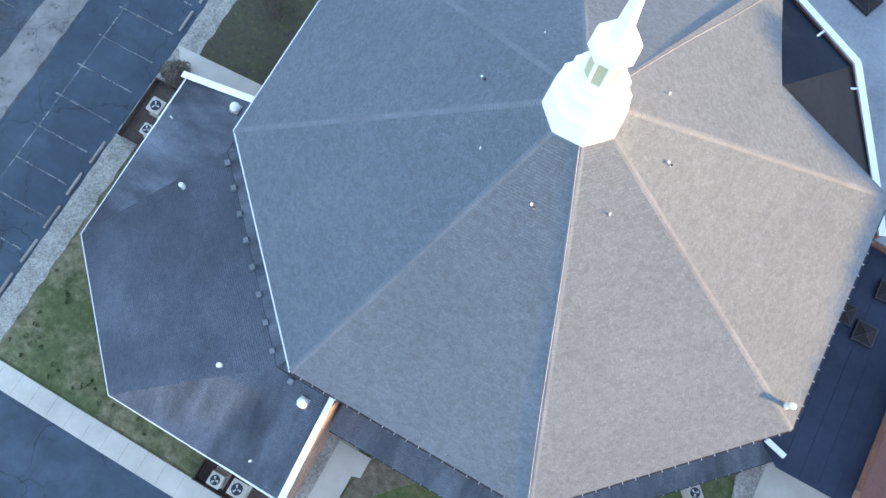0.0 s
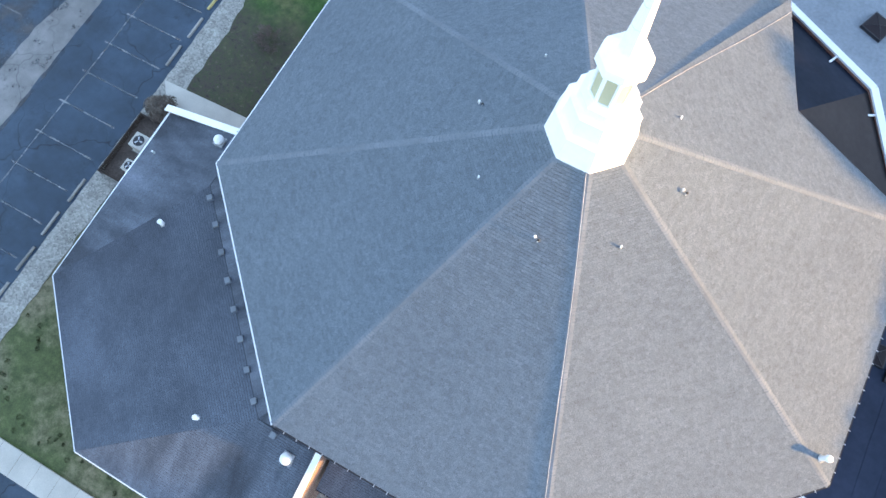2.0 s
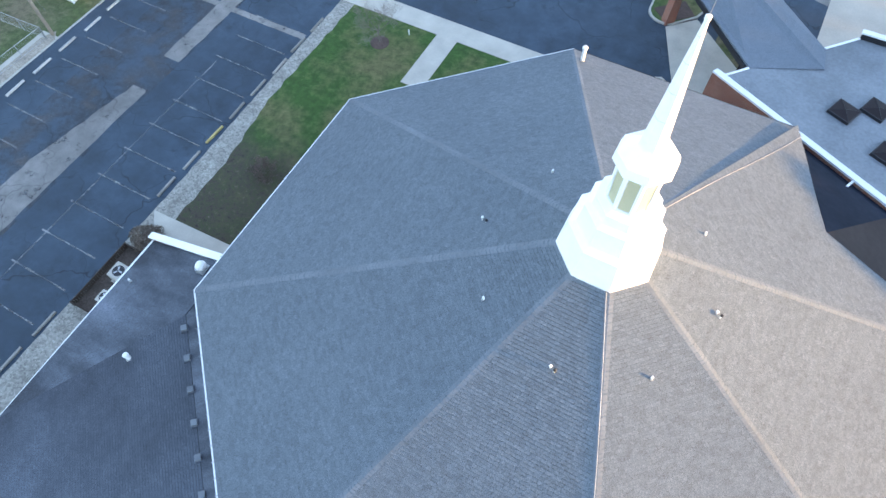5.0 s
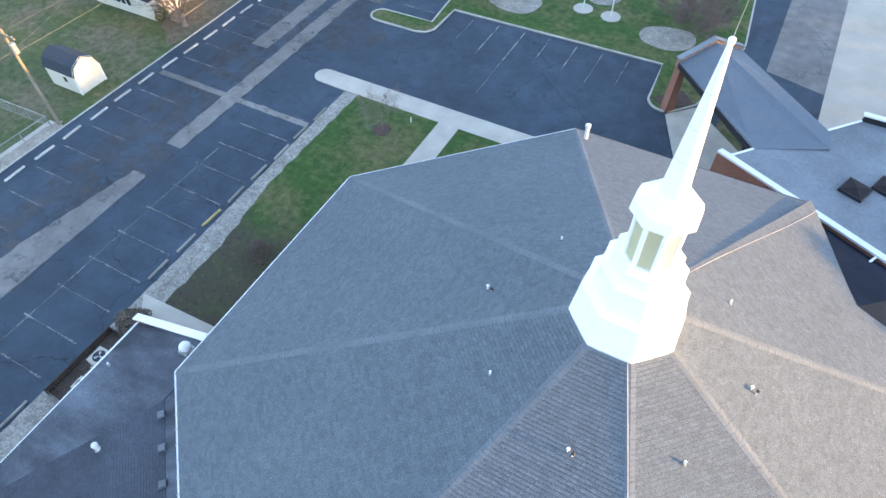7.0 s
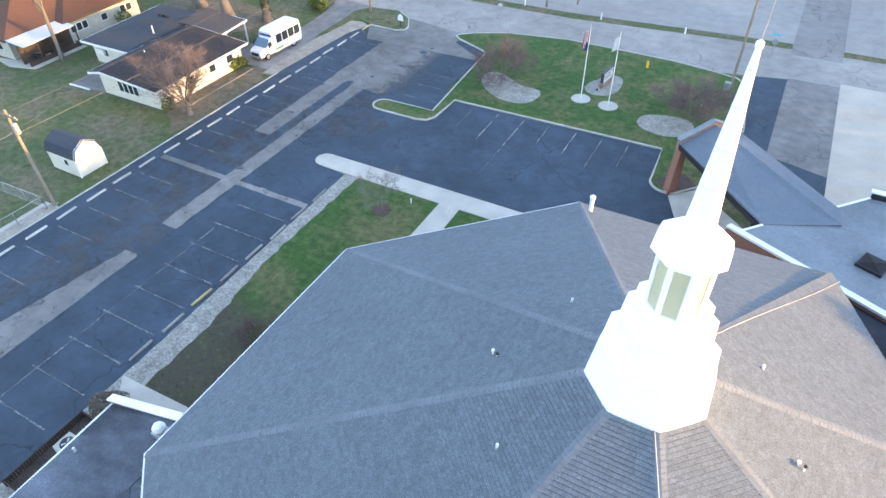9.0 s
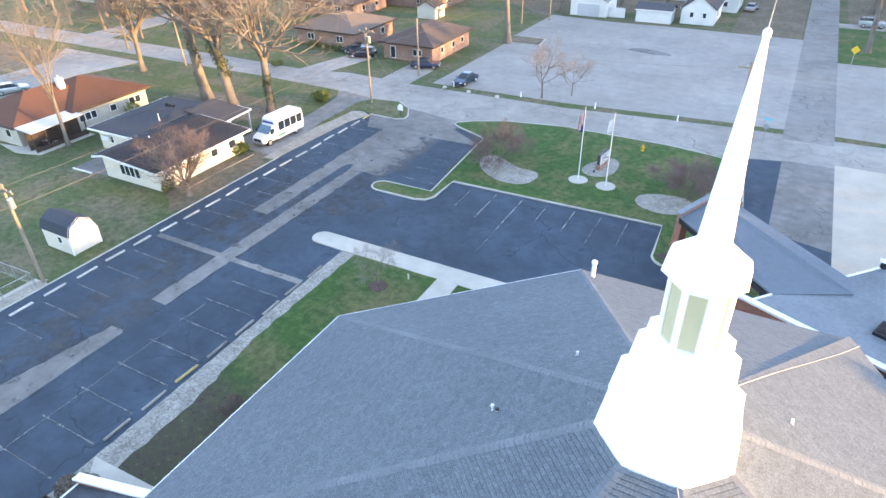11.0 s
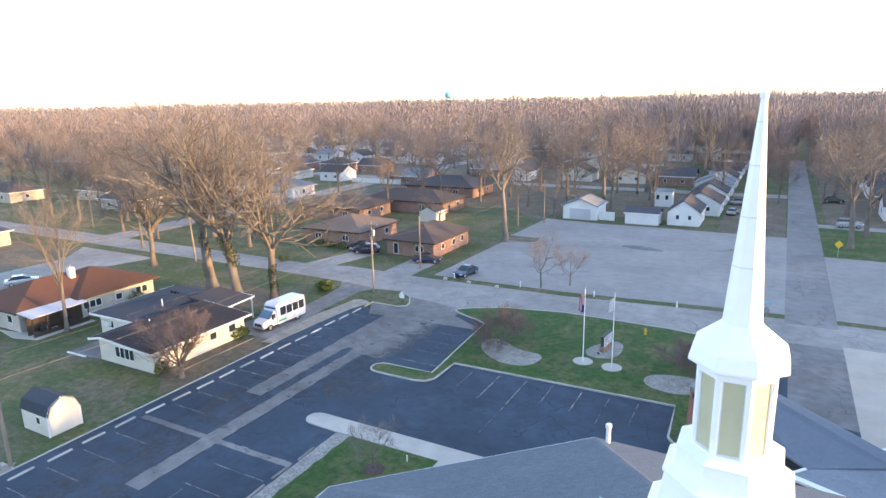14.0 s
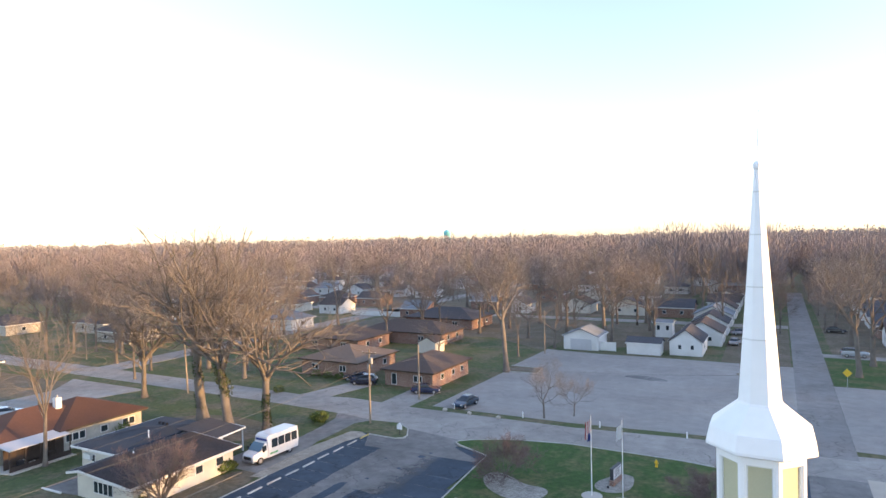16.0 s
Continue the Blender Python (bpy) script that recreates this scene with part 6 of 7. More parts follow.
def house(label, x0, y0, x1, y1, eave, ridge, axis, hip, wall_m, roof_m, wins=(), over=0.5, group="houses", name="house", gable_m=None, chimney=None, fascia_m=None):
    """A house over a plan rectangle. wins: (side, place along it 0..1, width, sill, head)."""
    t = thing(name, label, "house", group)
    bm = B()
    prism(bm, rect(x0, y0, x1, y1), 0.0, eave)
    part("wall", bm, wall_m, t)
    X0, Y0, X1, Y1 = x0 - over, y0 - over, x1 + over, y1 + over
    cx, cy = (X0 + X1) / 2, (Y0 + Y1) / 2
    ins = (min(X1 - X0, Y1 - Y0) / 2) if hip else 0.0
    if axis == "y":
        r0, r1 = (cx, Y0 + ins, ridge), (cx, Y1 - ins, ridge)
    else:
        r0, r1 = (X0 + ins, cy, ridge), (X1 - ins, cy, ridge)
    e = eave
    SW, SE, NE_, NW = (X0, Y0, e), (X1, Y0, e), (X1, Y1, e), (X0, Y1, e)
    faces = ([[SE, NE_, r1, r0], [NW, SW, r0, r1]] + ([[SW, SE, r0], [NE_, NW, r1]] if hip else [])) if axis == "y" else ([[SW, SE, r1, r0], [NE_, NW, r0, r1]] + ([[SE, NE_, r1], [NW, SW, r0]] if hip else []))
    for fc in faces:
        bm = B()
        slab(bm, [(p[0], p[1], p[2] + 0.14) for p in fc], 0.13)
        part("roof", bm, roof_m, t)
    if not hip:
        gm = gable_m or wall_m
        k = over / ((X1 - X0) / 2 if axis == "y" else (Y1 - Y0) / 2)
        top = e + (ridge - e) * (1 - 0.0) - 0.02
        for s in (0, 1):
            bm = B()
            if axis == "y":
                yy = y0 if s == 0 else y1 - 0.12
                vs = [(x0, e), (x1, e), (cx, top)]
                lo = [bm.verts.new((x, yy, z)) for x, z in vs]
                hi = [bm.verts.new((x, yy + 0.12, z)) for x, z in vs]
            else:
                xx = x0 if s == 0 else x1 - 0.12
                vs = [(y0, e), (y1, e), (cy, top)]
                lo = [bm.verts.new((xx, y, z)) for y, z in vs]
                hi = [bm.verts.new((xx + 0.12, y, z)) for y, z in vs]
            bm.faces.new(lo)
            bm.faces.new(hi[::-1])
            for i in range(3):
                bm.faces.new((lo[i], hi[i], hi[(i + 1) % 3], lo[(i + 1) % 3]))
            bmesh.ops.recalc_face_normals(bm, faces=bm.faces)
            part("gable", bm, gm, t)
    for a, b in (((X0, Y0), (X1, Y0)), ((X1, Y0), (X1, Y1)), ((X1, Y1), (X0, Y1)), ((X0, Y1), (X0, Y0))):
        if not (hip or (axis == "y") == (a[0] == b[0])):
            continue
        bm = B()
        line_slab(bm, a, b, 0.05, e - 0.08, e + 0.15)
        part("fascia", bm, fascia_m or M_FRAME, t, "fascia board under the eaves")
    for side, f, w, z0, z1 in wins:
        if side in "SN":
            window(t, (x0 + (x1 - x0) * f, y0 if side == "S" else y1), (1, 0), w, z0, z1, (0, -1) if side == "S" else (0, 1))
        else:
            window(t, (x1 if side == "E" else x0, y0 + (y1 - y0) * f), (0, 1), w, z0, z1, (1, 0) if side == "E" else (-1, 0))
    if chimney:
        bm = B()
        box(bm, chimney[0] - 0.35, chimney[1] - 0.35, eave, chimney[0] + 0.35, chimney[1] + 0.35, ridge + 0.7)
        ch = part("chimney", bm, M_SIDING, t, "pale chimney stack")
        bm = B()
        tube(bm, (chimney[0], chimney[1], ridge + 0.7), (chimney[0], chimney[1], ridge + 1.0), 0.1)
        part("flue", bm, M_GALV, ch)
    return t


# low cream house: a long shallow slope to the parking lot, a short one behind its ridge
cream = thing("house", "low cream house with a shallow dark shingle roof", "house", "houses")
CX0, CX1, CY0, CY1 = -59.2, -50.9, 22.4, 34.0
bm = B()
prism(bm, rect(CX0, CY0, CX1, CY1), 0.0, 2.3)
part("wall", bm, M_SIDING_CREAM, cream, "cream painted wall")
EW, EE_, RX, ES, EN = CX0 - 0.35, CX1 + 0.85, -57.6, CY0 - 0.85, CY1 + 0.4
for p in ([(EE_, ES, 2.5), (EE_, EN, 2.5), (RX, EN, 2.98), (RX, ES, 2.98)], [(EW, EN, 2.55), (EW, ES, 2.55), (RX, ES, 2.98), (RX, EN, 2.98)]):
    bm = B()
    slab(bm, p, 0.12)
    deck = part("roof", bm, M_ROOF_BLUE, cream, "dark shingle roof slope")
    v, f = shingle_tabs(p, 0.15, 0.28, seed=5)
    raw("shingles", v, f, M_ROOF_BLUE, deck)["kind"] = "stuff"
for y in (CY0, CY1 - 0.12):
    bm = B()
    lo = [bm.verts.new((x, y, z)) for x, z in ((CX0, 2.302), (CX1, 2.302), (CX1, 2.36), (RX, 2.84), (CX0, 2.5))]
    hi = [bm.verts.new((q.co.x, y + 0.12, q.co.z)) for q in lo]
    bm.faces.new(lo)
    bm.faces.new(hi[::-1])
    for i in range(5):
        bm.faces.new((lo[i], hi[i], hi[(i + 1) % 5], lo[(i + 1) % 5]))
    bmesh.ops.recalc_face_normals(bm, faces=bm.faces)
    part("gable", bm, M_SIDING_CREAM, cream)
for x, z in ((EE_ + 0.03, 2.5), (EW - 0.03, 2.55)):
    bm = B()
    line_slab(bm, (x, ES), (x, EN), 0.05, z - 0.2, z + 0.02)
    part("fascia", bm, M_FRAME, cream, "white fascia board under the eaves")
for y in (ES - 0.03, EN + 0.03):
    bm = B()
    prism(bm, [(RX, y - 0.03), (EE_, y - 0.03), (EE_, y + 0.03), (RX, y + 0.03)], [2.78, 2.3, 2.3, 2.78], [2.99, 2.51, 2.51, 2.99])
    prism(bm, [(EW, y - 0.03), (RX, y - 0.03), (RX, y + 0.03), (EW, y + 0.03)], [2.35, 2.78, 2.78, 2.35], [2.56, 2.99, 2.99, 2.56])
    part("fascia", bm, M_FRAME, cream, "white sloping fascia board")
window(cream, (-55.2, CY0), (1, 0), 2.9, 0.75, 1.95, (0, -1))
window(cream, (CX1, 26.6), (0, 1), 1.0, 1.0, 1.85, (1, 0))
window(cream, (CX1, 29.6), (0, 1), 1.0, 0.95, 1.85, (1, 0))
window(cream, (CX1, 32.2), (0, 1), 1.1, 0.95, 1.9, (1, 0))
# the wing behind it, under a low hipped roof
wing_b = thing("house_wing", "rear wing of the cream house with a blue-black hipped roof", "house", "houses")
bm = B()
prism(bm, rect(-66.3, 27.2, -59.8, 37.6), 0.0, 2.4)
part("wall", bm, M_SIDING_CREAM, wing_b, "cream painted wall")
HW = [(-67.0, 26.4, 2.55), (-59.58, 26.55, 2.55), (-59.58, 38.2, 2.75), (-67.4, 38.2, 2.55)]
HR = [(-63.6, 32.4, 3.3), (-61.2, 34.2, 3.25)]
for p in ([HW[0], HW[1], HR[1], HR[0]], [HW[1], HW[2], HR[1]], [HW[2], HW[3], HR[0], HR[1]], [HW[3], HW[0], HR[0]]):
    bm = B()
    slab(bm, p, 0.1)
    part("roof", bm, M_ROOF_SLATE, wing_b, "blue-black shingle roof slope")
for q0, q1 in ((HW[0], HW[1]), (HW[3], HW[0])):
    bm = B()
    line_slab(bm, q0[:2], q1[:2], 0.06, 2.34, 2.57)
    part("fascia", bm, M_FRAME, wing_b, "white fascia board")
window(wing_b, (-64.6, 27.2), (1, 0), 1.3, 0.9, 1.8, (0, -1))
for x in (-63.2, -62.6, -62.0):
    bm = B()
    box(bm, x - 0.12, 34.4, 3.1, x + 0.12, 34.64, 3.42, 0.03)
    part("roof_vent", bm, M_DARKMETAL, wing_b, "small dark roof vent")
cp = thing("carport", "open carport with a low brown roof beside the house", "carport")
bm = B()
slab(bm, [(-60.6, 34.45, 2.98), (-53.7, 34.45, 2.72), (-54.1, 38.9, 2.68), (-60.6, 39.4, 2.9)], 0.16)
part("roof", bm, M_ROOF_BROWN, cp, "brown shingle roof")
for q0, q1 in (((-53.66, 34.5), (-54.06, 38.9)), ((-57.9, 39.13), (-54.1, 38.93))):
    bm = B()
    line_slab(bm, q0, q1, 0.07, 2.58, 2.76)
    part("fascia", bm, M_FRAME, cp, "white fascia board")
for x, y in ((-54.3, 38.6), (-58, 38.9), (-60.2, 39.0), (-54.0, 34.9)):
    bm = B()
    box(bm, x - 0.07, y - 0.07, 0, x + 0.07, y + 0.07, 2.6)
    part("post", bm, M_FRAME, cp)
bm = B()
box(bm, -59.75, 38.6, 0, -58.2, 38.8, 2.6)
part("back_wall", bm, M_SIDING_CREAM, cp)
sheet("house_patio", [(-64.3, 22.0), (-62.4, 21.9), (-59.25, 22.45), (-59.25, 25.6), (-64.4, 25.4)], 0.03, M_ASPHALT_OLD, "grey patio slab with a white edge", "patio")
bm = B()
line_slab(bm, (-64.2, 21.85), (-61.2, 21.95), 0.16, 0.0, 0.14)
tagged(mesh_object("edging_board", bm, M_FRAME), "white edging board along the patio slab", "edging")
bm = B()
line_slab(bm, (-49.25, 24.2), (-49.2, 33.5), 0.1, -0.03, 0.09)
tagged(mesh_object("edging_timber", bm, M_WOODPOLE), "weathered timber edging along the wall bed", "edging")
bm = B()
line_slab(bm, (-65.6, 27.12), (-64.3, 27.12), 0.5, 1.2, 1.75)
tagged(mesh_object("window_cooler", bm, M_SIDING), "white air conditioner in a house window", "air conditioner")

house("pale stone house with an orange-brown hipped roof", -84.5, 29.3, -73.5, 39.5, 2.45, 4.6, "y", True, M_STONEWALL, M_ROOF_ORANGE,
      [("E", 0.15, 2.4, 0.9, 1.9), ("E", 0.5, 1.0, 0.9, 1.8), ("E", 0.82, 1.8, 0.9, 1.9)], 0.6, chimney=(-78.4, 31.6), fascia_m=M_FENCE)
house("south wing of the stone house under an orange-brown hipped roof", -84.5, 23.0, -75.0, 36.0, 2.45, 4.45, "y", True, M_STONEWALL, M_ROOF_ORANGE,
      [("S", 0.8, 1.0, 0.9, 1.9), ("E", 0.15, 1.2, 0.5, 2.0)], 0.6, name="house_wing", fascia_m=M_FENCE)
aw = thing("awning_porch", "white flat awning over a cluttered screened porch", "porch")
bm = B()
slab(bm, [(-74.35, 22.5, 2.62), (-71.35, 22.5, 2.42), (-71.75, 29.25, 2.42), (-74.35, 29.25, 2.62)], 0.08)
part("awning", bm, M_DOOR, aw, "white corrugated awning")
for y in (22.7, 24.3, 25.9, 27.5, 29.1):
    bm = B()
    box(bm, -71.75, y - 0.06, 0, -71.63, y + 0.06, 2.36)
    part("post", bm, M_FENCE, aw, "dark timber post")
bm = B()
box(bm, -71.72, 22.76, 0, -71.66, 29.04, 0.55)
part("knee_wall", bm, M_FENCE, aw, "dark board knee wall")
# dark panel set back under the awning, in place of the porch's shade
bm = B()
box(bm, -73.0, 22.7, 0.0, -72.94, 29.1, 2.35)
part("screen", bm, M_FENCE, aw, "dark panel added for the porch's inner shade")
sheet("porch_slab", [(-78.6, 22.4), (-74.2, 21.6), (-70.9, 22.5), (-71.0, 29.4), (-74.4, 29.4), (-75.0, 22.98)], 0.03, M_CONC_LIGHT, "concrete slab along the porch", "patio")
clut = random.Random(9)
for i in range(9):
    x, y, s = clut.uniform(-72.6, -71.95), clut.uniform(23.0, 28.8), clut.uniform(0.35, 0.6)
    bm = B()
    box(bm, x - s / 2, y - s / 2, 0.0, x + s / 2, y + s / 2, s * clut.uniform(0.8, 1.6), 0.04)
    tagged(mesh_object("storage_box", bm, clut.choice([M_FENCE, M_GALV, M_SIDING_CREAM, M_DARKMETAL])), "box of clutter stored on the porch", "box", "porch clutter")

WB = [("S", 0.25, 1.4, 0.9, 2.0), ("S", 0.75, 1.4, 0.9, 2.0), ("E", 0.3, 1.2, 0.9, 2.0), ("E", 0.7, 1.2, 0.9, 2.0)]
house("orange brick ranch house with a brown hipped roof", -57.2, 72.4, -48.2, 85.2, 2.6, 4.6, "y", True, M_BRICK_TAN, M_ROOF_BROWN,
      [("S", 0.2, 1.0, 0.2, 2.1), ("S", 0.7, 1.6, 0.9, 2.0), ("E", 0.25, 1.0, 1.0, 2.0), ("E", 0.55, 1.0, 1.0, 2.0), ("E", 0.8, 1.0, 1.0, 2.0)], 0.6, fascia_m=M_FENCE)
house("brick ranch house with a tan hipped roof", -76.5, 74.2, -64.2, 86.5, 2.6, 4.6, "x", True, M_BRICK_TAN, M_ROOF_TAN, WB, 0.6, fascia_m=M_FENCE)
house("brick ranch house with a brown hipped roof", -94, 94, -78.5, 106, 2.6, 4.6, "x", True, M_BRICK_TAN, M_ROOF_BROWN, WB, 0.6, fascia_m=M_FENCE)
house("long brick ranch house with a dark brown hipped roof", -87, 108, -66, 119, 2.6, 4.7, "x", True, M_BRICK_TAN, M_ROOF_BROWN, WB, 0.6, fascia_m=M_FENCE)
house("long brick ranch house with a charcoal hipped roof", -90, 132, -70, 145, 2.6, 4.9, "x", True, M_BRICK_TAN, M_ROOF_DARK, WB, 0.6, fascia_m=M_FENCE)
house("small pale garden shed with a brown roof", -66.8, 99.5, -62.8, 103.5, 2.1, 3.2, "y", False, M_SIDING_CREAM, M_ROOF_BROWN, [], 0.15, name="garden_shed", group="sheds")
house("white block garage with a pale roof", -40.1, 114.7, -32.8, 122.0, 2.8, 4.4, "y", False, M_SIDING, M_MEMBRANE, [], 0.3, name="garage", group="garages")
bm = B()
box(bm, -38.6, 114.55, 0, -34.2, 114.68, 2.3)
tagged(mesh_object("garage_door", bm, M_DOOR), "white panelled garage door", "garage door")
bm = B()
box(bm, -32.6, 115.7, 0, -29.4, 115.9, 1.8)
tagged(mesh_object("board_screen", bm, M_SIDING), "white board screen beside the garage", "fence")
house("long low white shed with a dark roof", -26.9, 114.0, -20.4, 117.8, 2.2, 3.2, "x", False, M_SIDING, M_ROOF_DARK, [], 0.25, name="long_shed", group="sheds")
house("white gabled house with two small windows", -19.0, 115.8, -13.0, 125.4, 2.7, 5.0, "y", False, M_SIDING, M_ROOF_DARK, [("S", 0.32, 0.7, 1.2, 2.2), ("S", 0.7, 0.7, 1.2, 2.2), ("E", 0.4, 0.8, 1.0, 2.0)], 0.3)
house("tiny white house with two windows", -25.6, 137.2, -21.6, 141.0, 3.3, 3.9, "x", False, M_SIDING, M_MEMBRANE, [("S", 0.25, 0.8, 1.6, 2.8), ("S", 0.75, 0.8, 1.6, 2.8)], 0.3)
row_rng = random.Random(12)
WALLS = [M_SIDING, M_SIDING, M_SIDING, M_SIDING_CREAM, M_BRICK_TAN]
ROOFS = [M_ROOF_DARK, M_ROOF_DARK, M_MEMBRANE, M_ROOF_BROWN]
for i in range(9):
    y = 129 + 15.5 * i
    w = row_rng.uniform(7, 9)
    house("small white gabled house along the side street", -10.5 - w, y, -10.5, y + 9.5, 2.7, 5.0, row_rng.choice("xy"), False, row_rng.choice(WALLS[:3]), row_rng.choice(ROOFS), [("S", 0.3, 0.9, 1.0, 2.0), ("S", 0.7, 0.9, 1.0, 2.0), ("E", 0.5, 1.0, 0.9, 2.0)], 0.4, group="houses along the side street")
    y = 136 + 15.5 * i
    house("small gabled house across the side street", 19, y, 27, y + 9, 2.7, 5.0, row_rng.choice("xy"), False, row_rng.choice(WALLS), row_rng.choice(ROOFS), [("S", 0.3, 0.9, 1.0, 2.0), ("S", 0.7, 0.9, 1.0, 2.0), ("W", 0.5, 1.0, 0.9, 2.0)], 0.4, group="houses along the side street")
for yy, xs in ((172, range(-240, -28, 15)), (146, range(-230, -96, 16)), (205, range(-250, -30, 17)), (245, range(-270, -20, 19)), (290, range(-300, -20, 24)), (345, range(-340, -10, 30))):
    for x in xs:
        if -124 < x < -104:
            continue
        x, y, w, d = x + row_rng.uniform(-2, 2), yy + row_rng.uniform(-3, 3), row_rng.uniform(8, 11), row_rng.uniform(7, 9)
        house("small pale house among bare trees", x, y, x + w, y + d, 2.7, 4.9, row_rng.choice("xy"), row_rng.random() < 0.3, row_rng.choice(WALLS), row_rng.choice(ROOFS), [("S", 0.28, 1.0, 1.0, 2.0), ("S", 0.72, 1.0, 1.0, 2.0)], 0.4, group="houses among the trees")
for x, y, m, r in ((-150, 82, M_STONEWALL, M_ROOF_DARK), (-172, 90, M_STONEWALL, M_ROOF_DARK), (-196, 78, M_STONEWALL, M_ROOF_BROWN), (-140, 40, M_STONEWALL, M_ROOF_DARK), (-146, 108, M_SIDING, M_ROOF_TAN), (-128, 114, M_SIDING, M_MEMBRANE), (-170, 118, M_SIDING, M_ROOF_DARK)):
    house("pale house with a dark roof beyond the street", x, y, x + 13, y + 9, 2.7, 5.0, "x", True, m, r, [("S", 0.3, 1.2, 0.9, 2.0), ("S", 0.7, 1.2, 0.9, 2.0), ("E", 0.5, 1.2, 0.9, 2.0)], 0.6, group="houses among the trees")
bm = B()
box(bm, -121, 148.5, 0, -101, 148.7, 1.5)
tagged(mesh_object("white_fence", bm, M_FRAME), "long white board fence", "fence")

for x, y, z, hh in ((-60.4, 31.0, 3.0, 0.75), (-57.2, 26.9, 2.9, 0.25)):
    pipe_vent(x, y, z, hh, 0.07, M_WHITE, "white flue pipe on a low house roof")
# barn-shaped garden shed
shed = thing("garden_shed", "small cream barn shed with a grey gambrel roof", "shed", "sheds", (-51.75, 10.8, 0))
shed.scale = (0.92, 1.12, 0.97)
prof = [(0, 0), (0, 1.75), (0.28, 2.55), (1.15, 3.05), (2.02, 2.55), (2.3, 1.75), (2.3, 0)]
bm = B()
lo = [bm.verts.new((0.05, y, z)) for y, z in prof]
hi = [bm.verts.new((3.95, y, z)) for y, z in prof]
bm.faces.new(lo[::-1])
bm.faces.new(hi)
for i in range(7):
    bm.faces.new((lo[i], lo[(i + 1) % 7], hi[(i + 1) % 7], hi[i]))
bmesh.ops.recalc_face_normals(bm, faces=bm.faces)
part("body", bm, M_SIDING_CREAM, shed, "cream panelled walls")
for (ya, za), (yb, zb) in zip(prof[1:5], prof[2:6]):
    bm = B()
    d = Vector((0, yb - ya, zb - za)).normalized()
    n = Vector((0, -d.z, d.y)) * 0.05
    p = [(-0.12, ya, za), (4.12, ya, za), (4.12, yb, zb), (-0.12, yb, zb)]
    a = [bm.verts.new((x, y - d.y * 0.03 + n.y * 0.1, z + n.z * 0.1)) for x, y, z in p]
    b = [bm.verts.new((x, y + n.y, z + n.z)) for x, y, z in p]
    bm.faces.new(a)
    bm.faces.new(b[::-1])
    for i in range(4):
        bm.faces.new((a[i], b[i], b[(i + 1) % 4], a[(i + 1) % 4]))
    bmesh.ops.recalc_face_normals(bm, faces=bm.faces)
    part("roof", bm, M_ROOF_SLATE, shed, "grey shingle roof panel")
for (ya, za), (yb, zb) in zip(prof[:6], prof[1:]):
    bm = B()
    tube(bm, (3.98, ya, za), (3.98, yb, zb), 0.07, n=4)
    part("trim", bm, M_WHITE, shed, "white trim board")
window(shed, (2.6, 0.0), (1, 0), 0.5, 0.9, 1.6, (0, -1))

# ---- poles, wires, flags, signs ----
def utility_pole(x, y, h, arm=True, lean=0.0, label="weathered wooden utility pole with a crossarm"):
    t = thing("utility_pole", label, "utility pole", "utility poles", (x, y, 0))
    bm = B()
    tube(bm, (0, 0, -0.2), (lean, 0, h), 0.15, 0.10, 10)
    part("pole", bm, M_WOODPOLE, t)
    if arm:
        bm = B()
        box(bm, lean - 1.1, -0.06, h - 0.6, lean + 1.1, 0.06, h - 0.48)
        part("crossarm", bm, M_WOODPOLE, t)
        for s in (-0.95, -0.3, 0.4, 0.95):
            bm = B()
            lathe(bm, [(0.035, 0), (0.05, 0.08), (0.03, 0.16)], 8, (lean + s, 0, h - 0.48))
            part("insulator", bm, M_GALV, t)
        bm = B()
        lathe(bm, [(0.2, 0), (0.22, 0.05), (0.22, 0.75), (0.18, 0.82)], 12, (lean + 0.33, 0.0, h - 1.9))
        part("transformer", bm, M_GALV, t, "grey cylindrical transformer")


utility_pole(-46.8, 7.2, 8.6)
utility_pole(-46.7, 53.2, 9.8)
utility_pole(-47.2, 66.5, 8.2, False, label="plain pale utility pole beside a drive")
utility_pole(-2.3, 52.3, 11.0)
utility_pole(-83.5, 55, 9.0, False, label="thin leaning utility pole", lean=-0.6)
utility_pole(-128, 66, 9.0)
utility_pole(-42, 108, 9.0, False, label="plain pale utility pole beside the lot")


def wire(a, b, sag, r=0.008, label="thin dark overhead cable between poles"):
    bm = B()
    A, Bv = Vector(a), Vector(b)
    tube_path(bm, [A.lerp(Bv, i / 12) - UPV * sag * 4 * (i / 12) * (1 - i / 12) for i in range(13)], r, 4)
    tagged(mesh_object("overhead_cable", bm, M_WIRE), label, "cable", "overhead cables")


wire((-46.8, 7.2, 6.6), (-46.7, 53.2, 7.4), 0.5, 0.016, "thick pale overhead cable")
wire((-46.9, 7.2, 8.3), (-46.8, 53.2, 9.4), 0.6)
wire((-46.8, 7.2, 6.9), (-59.0, 22.3, 3.0), 0.4)
wire((-46.7, 53.2, 7.2), (-42, 108, 7.5), 0.8, 0.012)
wire((-46.7, 53.2, 9.3), (-2.3, 52.3, 10.4), 0.8)
wire((-46.8, 7.2, 6.8), (-47.5, -50, 6.8), 0.6, 0.018, "thick pale overhead cable")
wire((-46.8, 7.2, 6.0), (-49.5, 9.0, 0.0), 0.0, 0.015, "taut guy wire of a pole")
wire((-46.7, 53.2, 8.0), (-42.6, 55.0, 0.0), 0.0, 0.012, "taut guy wire of a pole")
wire((-46.7, 53.2, 7.4), (-128, 66, 7.5), 1.0)

